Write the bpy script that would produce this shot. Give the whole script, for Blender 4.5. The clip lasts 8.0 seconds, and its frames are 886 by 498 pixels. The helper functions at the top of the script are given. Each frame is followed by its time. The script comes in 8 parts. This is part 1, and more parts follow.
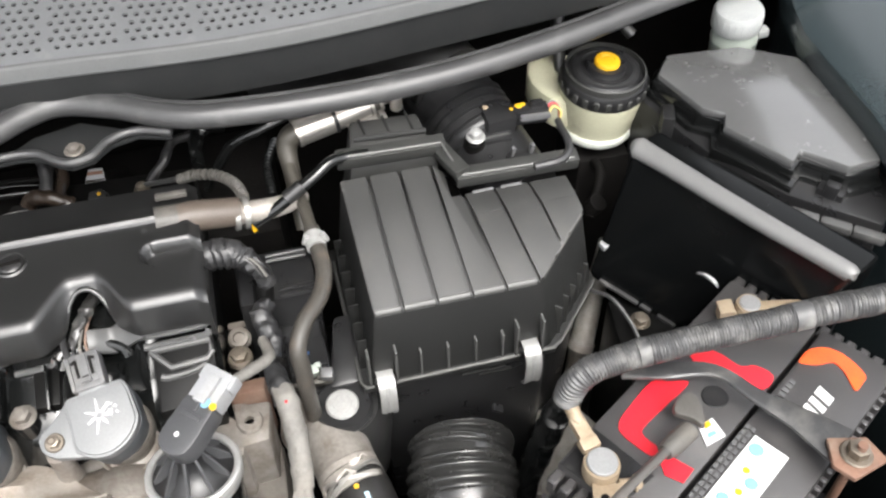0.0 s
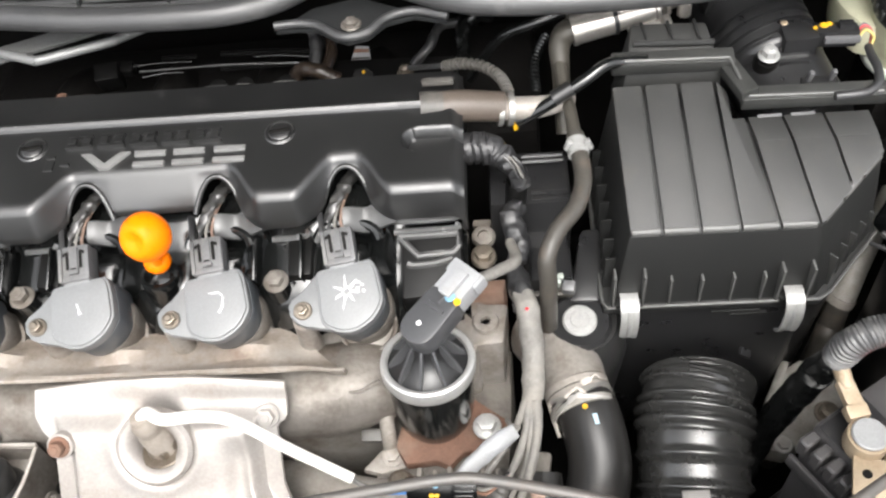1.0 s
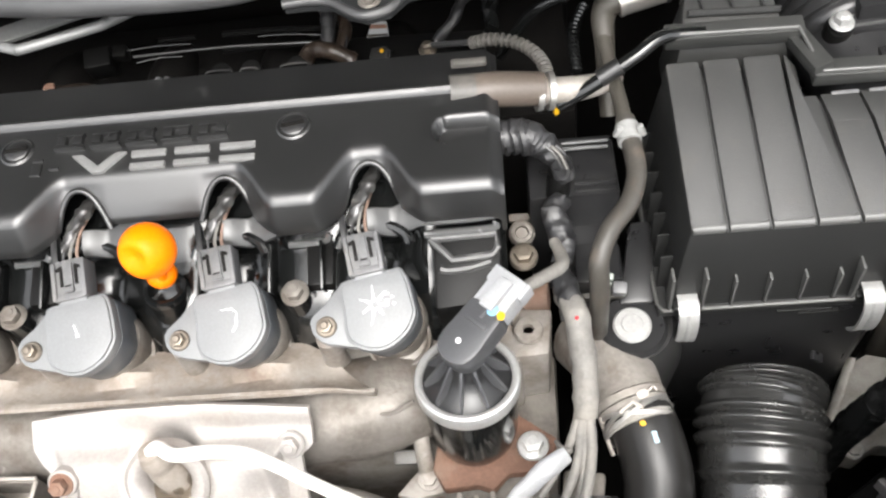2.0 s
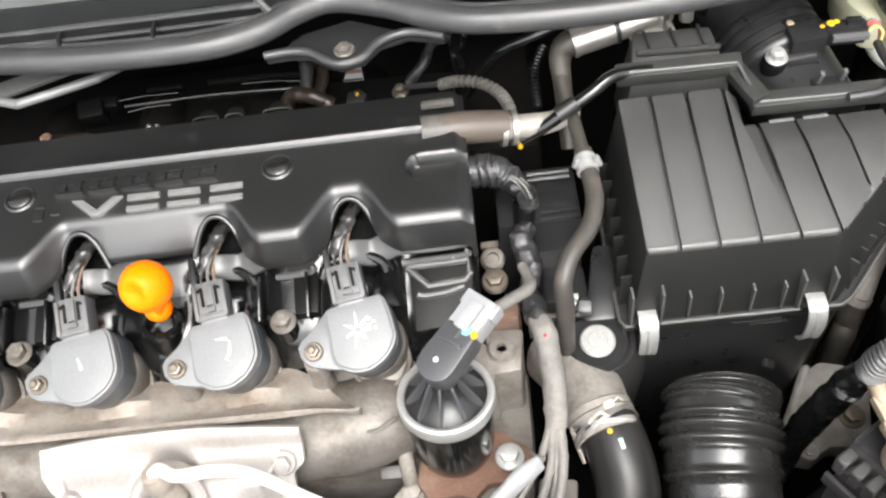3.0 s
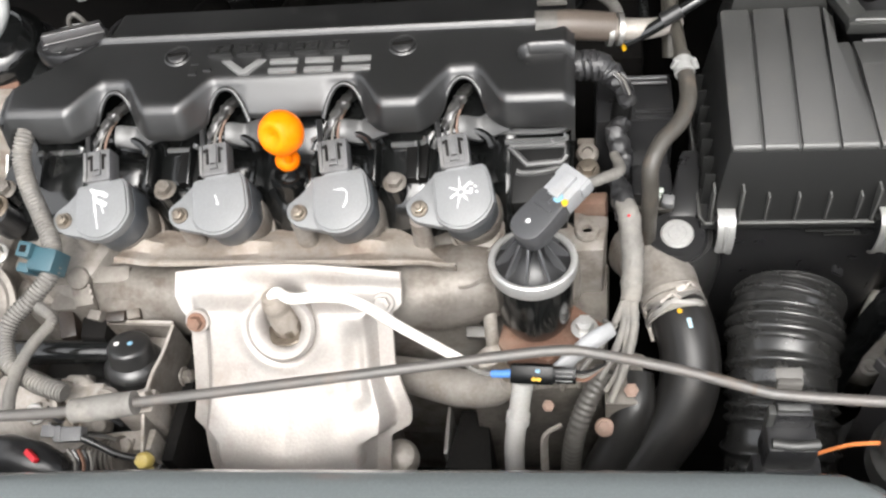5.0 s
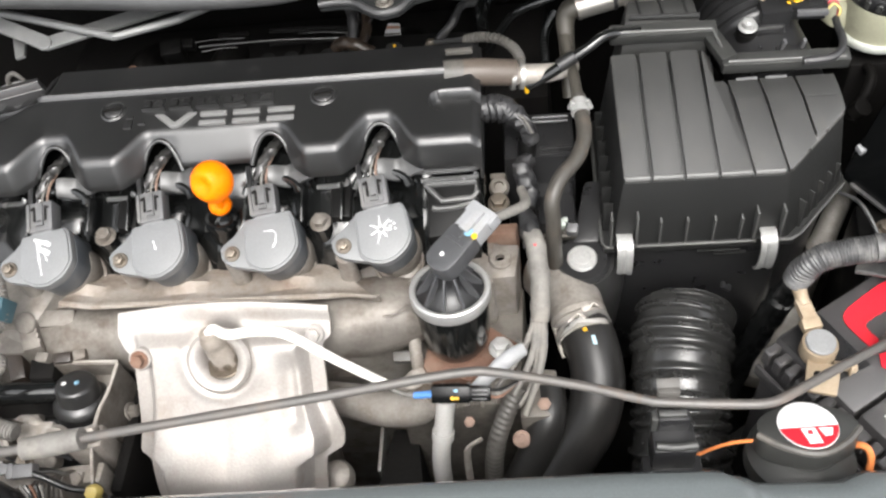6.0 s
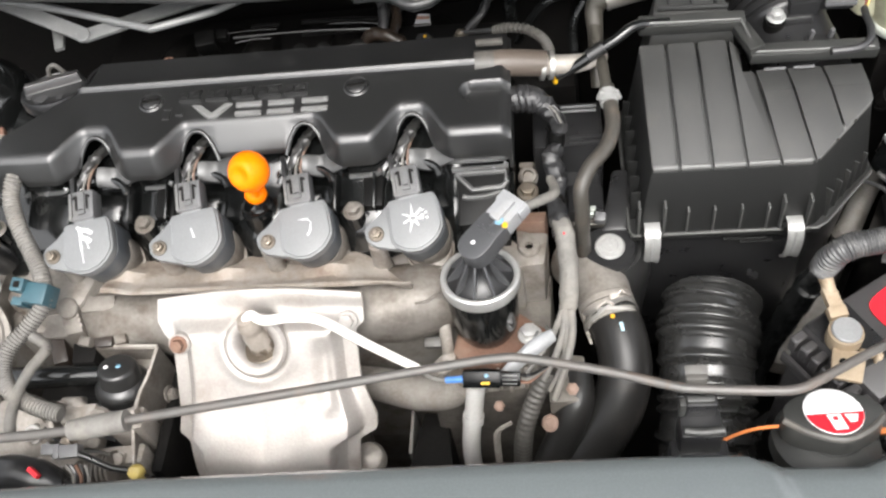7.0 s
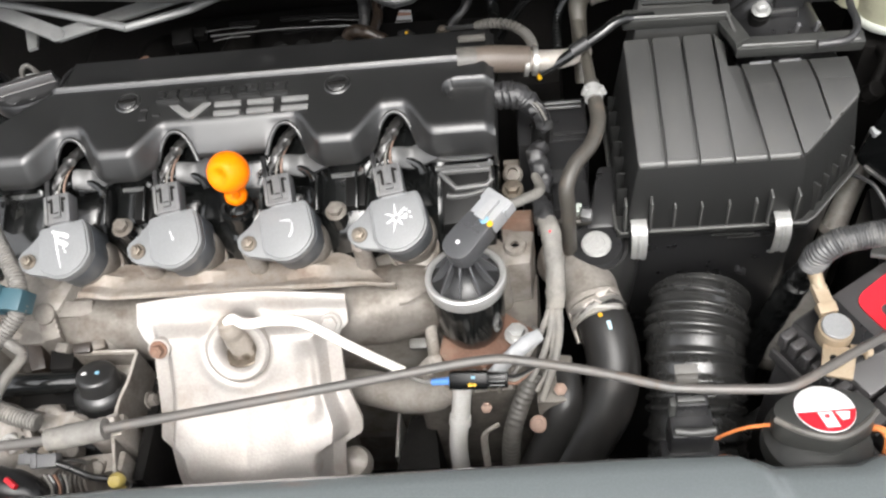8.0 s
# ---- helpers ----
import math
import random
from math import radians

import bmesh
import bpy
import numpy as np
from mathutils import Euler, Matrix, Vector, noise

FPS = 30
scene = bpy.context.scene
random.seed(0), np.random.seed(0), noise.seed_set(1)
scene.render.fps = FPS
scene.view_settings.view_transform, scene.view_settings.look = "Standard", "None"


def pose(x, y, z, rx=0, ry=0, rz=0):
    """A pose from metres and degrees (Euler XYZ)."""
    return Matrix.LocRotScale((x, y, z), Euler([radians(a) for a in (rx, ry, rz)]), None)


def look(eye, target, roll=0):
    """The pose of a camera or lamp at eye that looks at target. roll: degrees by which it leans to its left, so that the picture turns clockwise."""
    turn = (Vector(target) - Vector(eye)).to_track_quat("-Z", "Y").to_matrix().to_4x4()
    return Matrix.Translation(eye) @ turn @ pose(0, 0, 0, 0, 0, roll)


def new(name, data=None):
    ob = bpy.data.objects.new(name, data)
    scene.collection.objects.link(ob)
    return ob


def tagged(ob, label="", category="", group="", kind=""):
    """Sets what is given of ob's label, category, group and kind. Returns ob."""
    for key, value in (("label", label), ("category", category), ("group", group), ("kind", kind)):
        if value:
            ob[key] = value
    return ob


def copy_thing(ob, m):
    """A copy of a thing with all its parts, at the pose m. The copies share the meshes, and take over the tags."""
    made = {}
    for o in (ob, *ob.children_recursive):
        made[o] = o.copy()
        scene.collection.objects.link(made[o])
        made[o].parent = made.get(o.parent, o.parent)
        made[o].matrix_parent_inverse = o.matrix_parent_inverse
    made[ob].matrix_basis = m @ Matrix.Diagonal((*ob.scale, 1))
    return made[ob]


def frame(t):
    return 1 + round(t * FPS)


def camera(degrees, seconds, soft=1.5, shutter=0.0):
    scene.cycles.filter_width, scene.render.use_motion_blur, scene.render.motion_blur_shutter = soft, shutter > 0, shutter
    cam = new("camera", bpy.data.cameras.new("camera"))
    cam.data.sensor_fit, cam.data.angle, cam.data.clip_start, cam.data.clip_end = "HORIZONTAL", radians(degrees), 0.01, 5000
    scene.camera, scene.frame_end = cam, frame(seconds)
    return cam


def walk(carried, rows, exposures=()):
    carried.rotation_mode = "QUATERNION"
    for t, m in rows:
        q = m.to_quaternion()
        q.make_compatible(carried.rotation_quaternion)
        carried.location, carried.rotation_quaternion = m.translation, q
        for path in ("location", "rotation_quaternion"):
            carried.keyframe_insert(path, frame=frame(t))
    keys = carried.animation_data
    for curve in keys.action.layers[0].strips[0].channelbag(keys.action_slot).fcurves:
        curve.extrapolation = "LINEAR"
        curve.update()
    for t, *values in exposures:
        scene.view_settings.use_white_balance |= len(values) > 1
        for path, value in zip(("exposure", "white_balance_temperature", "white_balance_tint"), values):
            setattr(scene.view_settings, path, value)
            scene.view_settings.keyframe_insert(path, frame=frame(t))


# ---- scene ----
cam = camera(52.4, 8.0, soft=2.4)
PATH = [
    (0, (0.306, -0.345, 1.3), (0.619, 0.971, -0.173), -1.2),
    (0.5, (0.277, -0.335, 1.289), (0.402, 0.982, -0.211), -4.9),
    (1, (0.271, -0.321, 1.279), (0.119, 0.897, -0.3), -8.6),
    (1.5, (0.253, -0.283, 1.25), (0.053, 0.888, -0.359), -9.9),
    (1.7, (0.248, -0.26, 1.243), (0.064, 0.881, -0.389), -10.4),
    (2.8, (0.252, -0.264, 1.273), (0.108, 0.909, -0.34), -11.6),
    (3, (0.256, -0.288, 1.28), (0.133, 0.911, -0.316), -11.0),
    (3.5, (0.255, -0.342, 1.29), (0.1, 0.889, -0.279), -11.6),
    (4, (0.247, -0.359, 1.297), (-0.055, 0.885, -0.239), -12.9),
    (4.5, (0.245, -0.367, 1.295), (-0.085, 0.836, -0.268), -12.6),
    (4.7, (0.247, -0.376, 1.285), (-0.076, 0.79, -0.307), -12.8),
    (5.8, (0.273, -0.407, 1.319), (0.006, 0.782, -0.267), -12.1),
    (6, (0.283, -0.411, 1.335), (0.068, 0.793, -0.247), -10.9),
    (6.5, (0.28, -0.421, 1.358), (0.041, 0.78, -0.224), -12.2),
    (7, (0.277, -0.417, 1.35), (0.015, 0.756, -0.249), -12.8),
    (7.5, (0.277, -0.412, 1.344), (0.006, 0.75, -0.261), -13.5),
    (8, (0.276, -0.409, 1.342), (0.047, 0.76, -0.264), -12.3),
]
walk(cam, [(t, look(eye, target, roll)) for t, eye, target, roll in PATH], [(0.0, 1.12), (1.0, 1.06), (1.5, 1.13), (3.0, 1.18), (4.5, 0.98), (6.0, 0.96), (8.0, 0.95)])

# ---- light: bright overcast day ----
world = bpy.data.worlds.new("overcast_sky")
scene.world = world
world.use_nodes = True
wn, wl = world.node_tree.nodes, world.node_tree.links
sky = wn.new("ShaderNodeTexSky")
sky.sky_type = "NISHITA"
sky.sun_disc = False
sky.sun_elevation, sky.sun_rotation = radians(60), radians(170)
sky.dust_density, sky.air_density, sky.ozone_density = 5.0, 1.0, 1.0
grey = wn.new("ShaderNodeHueSaturation")
grey.inputs["Saturation"].default_value = 0.14
wl.new(sky.outputs[0], grey.inputs["Color"])
wl.new(grey.outputs[0], wn["Background"].inputs["Color"])
wn["Background"].inputs["Strength"].default_value = 0.238
sun_data = bpy.data.lights.new("sun", "SUN")
sun_data.energy, sun_data.angle, sun_data.color = 1.36, radians(50), (1.0, 0.95, 0.885)
sun = new("sun", sun_data)
sun.matrix_world = look((0.45, -1.55, 3.6), (0.15, 0.0, 0.8))


# ---- small toolkit ----
def grow(points, steps=8):
    """A smooth line (Catmull-Rom) through the points."""
    p = [Vector(q) for q in points]
    if len(p) < 3:
        return [p[0].lerp(p[-1], i / steps) for i in range(steps + 1)]
    ends = [p[0] * 2 - p[1]] + p + [p[-1] * 2 - p[-2]]
    out = []
    for i in range(1, len(ends) - 2):
        a, b, c, d = ends[i - 1:i + 3]
        for s in range(steps):
            t = s / steps
            out.append(0.5 * (2 * b + (c - a) * t + (2 * a - 5 * b + 4 * c - d) * t * t + (3 * b - a - 3 * c + d) * t ** 3))
    out.append(p[-1])
    return out


def tube(points, radius, sides=14, steps=8, smooth=True, rings=0, depth=0.0, wobble=0.0, flat=1.0):
    """A round pipe along points. radius: a number or one per point. rings: corrugations along it, depth deep."""
    line = grow(points, steps) if smooth else [Vector(q) for q in points]
    if rings:
        length = [0.0]
        for a, b in zip(line, line[1:]):
            length.append(length[-1] + (b - a).length)
        count = rings * 4
        fine = []
        for i in range(count + 1):
            want, k = length[-1] * i / count, 0
            while k < len(length) - 2 and length[k + 1] < want:
                k += 1
            fine.append(line[k].lerp(line[k + 1], (want - length[k]) / max(length[k + 1] - length[k], 1e-9)))
        line = fine
    n = len(line)
    rnd = random.Random(n)
    bm = bmesh.new()
    side = None
    loops = []
    for i, q in enumerate(line):
        way = (line[min(i + 1, n - 1)] - line[max(i - 1, 0)]).normalized()
        if side is None:
            side = way.orthogonal().normalized()
        side = (side - way * side.dot(way)).normalized()
        up = way.cross(side)
        if isinstance(radius, (list, tuple)):
            f = i / (n - 1) * (len(radius) - 1)
            k = min(int(f), len(radius) - 2)
            r = radius[k] + (radius[k + 1] - radius[k]) * (f - k)
        else:
            r = radius
        if rings:
            r -= depth if i % 4 in (0, 3) else 0.0
        r *= 1 + wobble * (rnd.random() - 0.5)
        loops.append([bm.verts.new(q + side * (r * math.cos(a)) + up * (r * flat * math.sin(a)))
                      for a in (2 * math.pi * s / sides for s in range(sides))])
    for a, b in zip(loops, loops[1:]):
        for s in range(sides):
            bm.faces.new((a[s], a[(s + 1) % sides], b[(s + 1) % sides], b[s]))
    bm.faces.new(loops[0][::-1])
    bm.faces.new(loops[-1])
    return bm


def soften(bm, width, segments=2, angle=30):
    if width > 0:
        edges = [e for e in bm.edges if len(e.link_faces) == 2 and e.calc_face_angle(0) > radians(angle)]
        bmesh.ops.bevel(bm, geom=edges, offset=width, segments=segments, profile=0.6, affect="EDGES", clamp_overlap=True)
    return bm


def prism(outline, z_low, z_high, bevel=0.0, inset=0.0, m=None, segments=2):
    """An upright block on an outline (x, y), anticlockwise; z_high may follow the place: a function of x, y. inset: draws its top in."""
    bm = bmesh.new()
    cx, cy = sum(p[0] for p in outline) / len(outline), sum(p[1] for p in outline) / len(outline)
    size = max(max(abs(p[0] - cx), abs(p[1] - cy)) for p in outline)
    k = 1 - inset / size
    low, high = [], []
    for x, y in outline:
        X, Y = cx + (x - cx) * k, cy + (y - cy) * k
        low.append(bm.verts.new((x, y, z_low(x, y) if callable(z_low) else z_low)))
        high.append(bm.verts.new((X, Y, z_high(X, Y) if callable(z_high) else z_high)))
    n = len(outline)
    bm.faces.new(low[::-1])
    bm.faces.new(high)
    for i in range(n):
        bm.faces.new((low[i], low[(i + 1) % n], high[(i + 1) % n], high[i]))
    bmesh.ops.recalc_face_normals(bm, faces=bm.faces)
    soften(bm, bevel, segments)
    if m is not None:
        bm.transform(m)
    return bm


def block(size, m=None, bevel=0.001, segments=2, inset=0.0):
    x, y, z = (s / 2 for s in size)
    return prism([(-x, -y), (x, -y), (x, y), (-x, y)], -z, z, bevel, inset, m, segments)


def lathe(profile, m=None, sides=32):
    """Turns a profile of (radius, height) round the z axis."""
    bm = bmesh.new()
    loops = []
    for r, z in profile:
        loops.append([bm.verts.new((r * math.cos(a), r * math.sin(a), z)) for a in (2 * math.pi * s / sides for s in range(sides))] if r > 1e-6 else bm.verts.new((0, 0, z)))
    for a, b in zip(loops, loops[1:]):
        for s in range(sides):
            t = (s + 1) % sides
            if isinstance(a, list) and isinstance(b, list):
                bm.faces.new((a[s], a[t], b[t], b[s]))
            elif isinstance(a, list):
                bm.faces.new((a[s], a[t], b))
            elif isinstance(b, list):
                bm.faces.new((a, b[t], b[s]))
    for end, flip in ((loops[0], True), (loops[-1], False)):
        if isinstance(end, list):
            bm.faces.new(end[::-1] if flip else end)
    bmesh.ops.recalc_face_normals(bm, faces=bm.faces)
    if m is not None:
        bm.transform(m)
    return bm


def disc(r, h, m=None, sides=28, edge=0.0008):
    """A short cylinder from z = 0 to h with softened rims."""
    e = min(edge, h * 0.45, r * 0.45)
    return lathe([(0, 0), (r - e, 0), (r, e), (r, h - e), (r - e, h), (0, h)], m, sides)


def join(*many):
    out = bmesh.new()
    for bm in many:
        me = bpy.data.meshes.new("scrap")
        bm.to_mesh(me)
        out.from_mesh(me)
        bpy.data.meshes.remove(me)
        bm.free()
    return out


def hex_head(r, h, m=None, washer=True):
    """A flanged hexagon bolt head standing on z = 0."""
    w = 0.0015 if washer else 0.0
    six = [(r * math.cos(a), r * math.sin(a)) for a in (math.pi / 3 * s for s in range(6))]
    head = prism(six, w, w + h, r * 0.1)
    top = disc(r * 0.55, 0.0008, pose(0, 0, w + h))
    bm = join(head, top, disc(r * 1.45, w + 0.0004, sides=20)) if washer else join(head, top)
    if m is not None:
        bm.transform(m)
    return bm


def clip_half(poly, px, py, nx, ny):
    """The part of a polygon on the side of a line to which (nx, ny) points."""
    out = []
    for (ax, ay), (bx, by) in zip(poly, poly[1:] + poly[:1]):
        da, db = (ax - px) * nx + (ay - py) * ny, (bx - px) * nx + (by - py) * ny
        if da >= 0:
            out.append((ax, ay))
        if (da >= 0) != (db >= 0):
            f = da / (da - db)
            out.append((ax + (bx - ax) * f, ay + (by - ay) * f))
    return out


def along(a, b, roll_hint=(0, 0, 1)):
    """The pose at a whose z axis points to b."""
    z = (Vector(b) - Vector(a)).normalized()
    x = Vector(roll_hint).cross(z)
    x = x.normalized() if x.length > 1e-4 else z.orthogonal().normalized()
    y = z.cross(x)
    m = Matrix((x, y, z)).transposed().to_4x4()
    m.translation = a
    return m


HOME = {}


def thing(name, label, category, at=(0, 0, 0), group="", kind=""):
    ob = new(name)
    ob.empty_display_size = 0.01
    ob.location = at
    HOME[ob] = Vector(at)
    return tagged(ob, label, category, group, kind)


def mesh_of(name, bm, material, shift=None, angle=38):
    if shift is not None:
        bm.transform(Matrix.Translation(-shift))
    me = bpy.data.meshes.new(name)
    bm.to_mesh(me)
    bm.free()
    me.materials.append(material)
    me.polygons.foreach_set("use_smooth", [True] * len(me.polygons))
    me.set_sharp_from_angle(angle=radians(angle))
    return me


def part(name, bm, material, parent, label="", angle=38):
    """Links a bmesh, given in the world, as one mesh object under a thing or a part."""
    home = HOME[parent]
    ob = new(name, mesh_of(name, bm, material, home, angle))
    ob.parent = parent
    HOME[ob] = home
    return tagged(ob, label)


def solid(name, bm, material, label, category, group="", kind="", angle=38):
    """A thing of one mesh."""
    ob = new(name, mesh_of(name, bm, material, None, angle))
    HOME[ob] = Vector((0, 0, 0))
    return tagged(ob, label, category, group, kind)


# ---- materials ----
def mat(name, base, rough=0.5, metal=0.0, alt=None, amount=0.6, scale=45, fine=700, bump=0.08, dust=None, dusty=0.0, coat=0.0, dust_scale=28, spec=0.5, spread=1.0):
    """Base colour broken up by noise at two sizes, with grain in the gloss, fine relief, and dust or dirt in patches."""
    m = bpy.data.materials.new(name)
    m.use_nodes = True
    n, l = m.node_tree.nodes, m.node_tree.links
    b = n["Principled BSDF"]
    co = n.new("ShaderNodeTexCoord")

    def noise_at(s, detail=4.0, r=0.55):
        t = n.new("ShaderNodeTexNoise")
        t.inputs["Scale"].default_value, t.inputs["Detail"].default_value, t.inputs["Roughness"].default_value = s, detail, r
        l.new(co.outputs["Object"], t.inputs["Vector"])
        return t.outputs["Fac"]

    def ramp(src, lo, hi):
        r = n.new("ShaderNodeMapRange")
        r.inputs["From Min"].default_value, r.inputs["From Max"].default_value = lo, hi
        l.new(src, r.inputs["Value"])
        return r.outputs["Result"]

    def mix(fac, a, c, k=1.0):
        x = n.new("ShaderNodeMix")
        x.data_type = "RGBA"
        scaled = n.new("ShaderNodeMath")
        scaled.operation = "MULTIPLY"
        scaled.inputs[1].default_value = k
        l.new(fac, scaled.inputs[0])
        l.new(scaled.outputs[0], x.inputs["Factor"])
        for socket, v in ((x.inputs[6], a), (x.inputs[7], c)):
            if isinstance(v, tuple):
                socket.default_value = (*v, 1)
            else:
                l.new(v, socket)
        return x.outputs[2]

    alt = alt or tuple(c * 0.7 for c in base)
    coarse, grain = noise_at(scale), noise_at(fine, 2.0)
    colour = mix(ramp(coarse, 0.35, 0.7), base, alt, amount)
    colour = mix(ramp(grain, 0.4, 0.75), colour, tuple(min(1, c * 1.3 + 0.005) for c in base), 0.35)
    gloss = n.new("ShaderNodeMapRange")
    gloss.inputs["To Min"].default_value, gloss.inputs["To Max"].default_value = max(rough - 0.08 * spread, 0.03), min(rough + 0.12 * spread, 1)
    l.new(coarse, gloss.inputs["Value"])
    roughness = gloss.outputs["Result"]
    if dust and dusty > 0:
        patch = ramp(noise_at(dust_scale, 6.0, 0.65), 0.62 - 0.3 * dusty, 0.8 - 0.15 * dusty)
        colour = mix(patch, colour, dust, min(1.0, 0.35 + dusty))
        add = n.new("ShaderNodeMath")
        add.operation, add.use_clamp = "MULTIPLY_ADD", True
        l.new(patch, add.inputs[0])
        add.inputs[1].default_value = 0.35
        l.new(roughness, add.inputs[2])
        roughness = add.outputs[0]
    l.new(colour, b.inputs["Base Color"])
    l.new(roughness, b.inputs["Roughness"])
    b.inputs["Metallic"].default_value = metal
    b.inputs["Coat Weight"].default_value = coat
    b.inputs["Coat Roughness"].default_value = rough * 0.8
    b.inputs["Specular IOR Level"].default_value = spec
    if bump:
        bp = n.new("ShaderNodeBump")
        bp.inputs["Strength"].default_value, bp.inputs["Distance"].default_value = bump, 0.0006
        l.new(grain, bp.inputs["Height"])
        l.new(bp.outputs[0], b.inputs["Normal"])
    return m


M_COVER = mat("cover_plastic", (0.0050, 0.0050, 0.0051), 0.40, alt=(0.0072, 0.0072, 0.0071), bump=0.16, fine=1700, dust=(0.022, 0.0215, 0.020), dusty=0.08, spec=1.0, coat=0.35)
# Airbox plastic in two tones: darker for the walls that get less light,
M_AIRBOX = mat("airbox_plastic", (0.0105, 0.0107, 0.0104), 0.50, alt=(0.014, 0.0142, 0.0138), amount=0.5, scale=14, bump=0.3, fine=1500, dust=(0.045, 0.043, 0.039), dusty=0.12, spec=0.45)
# paler for tops, with the light from above and real dust in the colour.
M_LITLID = mat("lit_dusty_lid_plastic", (0.0185, 0.0187, 0.0178), 0.50, alt=(0.027, 0.027, 0.0257), amount=0.7, scale=22, bump=0.4, fine=1300, dust=(0.075, 0.072, 0.064), dusty=0.2, dust_scale=50, spec=0.7)
M_STAIN = mat("oily_brown_rubber", (0.026, 0.018, 0.013), 0.34, alt=(0.012, 0.009, 0.007), amount=0.9, bump=0.6, fine=350, dust=(0.070, 0.050, 0.037), dusty=0.25, dust_scale=70, spec=0.5)
M_AGED = mat("aged_brown_rubber", (0.050, 0.046, 0.040), 0.42, alt=(0.030, 0.026, 0.022), amount=0.9, bump=0.3, dust=(0.125, 0.098, 0.075), dusty=0.35, dust_scale=45)
M_BLACK = mat("black_plastic", (0.0120, 0.0120, 0.0128), 0.28, alt=(0.0195, 0.0195, 0.0195), dust=(0.07, 0.065, 0.06), dusty=0.10)
M_GLOSS = mat("gloss_black_plastic", (0.005, 0.0055, 0.0055), 0.15, alt=(0.008, 0.008, 0.008), bump=0.02, dust=(0.05, 0.048, 0.045), dusty=0.04, spec=0.6, coat=0.3)
M_RUBBER = mat("black_rubber", (0.0144, 0.0144, 0.0146), 0.30, alt=(0.0240, 0.0236, 0.0228), dust=(0.085, 0.078, 0.068), dusty=0.16, spec=0.7)
M_GREYRUB = mat("grey_aged_rubber", (0.075, 0.071, 0.065), 0.44, alt=(0.045, 0.042, 0.038), dust=(0.17, 0.152, 0.13), dusty=0.3)
M_TAPE = mat("dusty_harness_tape", (0.155, 0.149, 0.138), 0.6, alt=(0.09, 0.083, 0.075), amount=0.8, bump=0.6, fine=350, dust=(0.27, 0.25, 0.22), dusty=0.4)
M_SEAL = mat("weather_seal_rubber", (0.033, 0.033, 0.034), 0.38, alt=(0.048, 0.048, 0.048), dust=(0.12, 0.12, 0.116), dusty=0.2, spec=0.7)
M_COIL = mat("coil_grey_resin", (0.150, 0.154, 0.157), 0.34, alt=(0.128, 0.131, 0.133), amount=0.7, bump=0.08)
M_COILDARK = mat("coil_blue_grey_side", (0.062, 0.068, 0.075), 0.36, alt=(0.048, 0.052, 0.057))
M_CONN = mat("grey_connector_plastic", (0.10, 0.10, 0.103), 0.42, alt=(0.07, 0.07, 0.07), dust=(0.20, 0.19, 0.175), dusty=0.2)
M_PALECONN = mat("pale_grey_connector", (0.25, 0.255, 0.265), 0.42, alt=(0.22, 0.22, 0.215), dust=(0.20, 0.185, 0.165), dusty=0.25)
M_ALLOY = mat("dirty_cast_alloy", (0.265, 0.247, 0.226), 0.52, 0.35, alt=(0.16, 0.141, 0.122), amount=0.9, bump=0.8, fine=320, dust=(0.115, 0.072, 0.046), dusty=0.42, dust_scale=22)
M_IRON = mat("grey_manifold_iron", (0.185, 0.170, 0.153), 0.52, 0.4, alt=(0.100, 0.087, 0.073), amount=0.9, bump=0.8, fine=260, dust=(0.075, 0.052, 0.036), dusty=0.42, dust_scale=24)
M_SHIELD = mat("heat_shield_steel", (0.39, 0.370, 0.352), 0.44, 0.42, alt=(0.35, 0.318, 0.290), amount=0.9, scale=22, bump=0.3, fine=500, dust=(0.30, 0.245, 0.20), dusty=0.25)
M_PLATE = mat("stained_shield_plate", (0.32, 0.290, 0.258), 0.55, 0.3, alt=(0.235, 0.195, 0.16), amount=0.9, scale=35, bump=0.4, fine=420, dust=(0.115, 0.072, 0.046), dusty=0.42)
M_STEEL = mat("zinc_steel", (0.52, 0.51, 0.49), 0.36, 0.85, alt=(0.38, 0.36, 0.33), bump=0.15, dust=(0.30, 0.25, 0.2), dusty=0.2)
M_CLIP = mat("worn_zinc_clip", (0.40, 0.40, 0.39), 0.46, 0.5, alt=(0.30, 0.30, 0.29), bump=0.3, fine=500, dust=(0.36, 0.34, 0.31), dusty=0.25)
M_BRIGHT = mat("bright_zinc", (0.60, 0.60, 0.59), 0.36, 0.7, alt=(0.48, 0.48, 0.465), bump=0.25)
M_BOLT = mat("dull_bolt_steel", (0.20, 0.175, 0.145), 0.40, 0.75, alt=(0.12, 0.095, 0.07), dust=(0.10, 0.07, 0.045), dusty=0.3)
M_RUST = mat("rusted_steel", (0.185, 0.100, 0.068), 0.8, 0.15, alt=(0.115, 0.066, 0.048), amount=0.9, bump=0.9, fine=380, dust=(0.25, 0.195, 0.155), dusty=0.4)
M_BRASS = mat("tarnished_terminal", (0.33, 0.265, 0.19), 0.5, 0.35, alt=(0.24, 0.17, 0.10), bump=0.5, dust=(0.44, 0.38, 0.30), dusty=0.3, dust_scale=60)
M_ROD = mat("grey_painted_rod", (0.085, 0.082, 0.078), 0.40, 0.2, alt=(0.115, 0.098, 0.088), bump=0.15, dust=(0.17, 0.13, 0.105), dusty=0.25)
M_CHROME = mat("polished_pipe_steel", (0.60, 0.57, 0.53), 0.30, 0.85, alt=(0.42, 0.39, 0.35), bump=0.06, dust=(0.20, 0.17, 0.14), dusty=0.12)
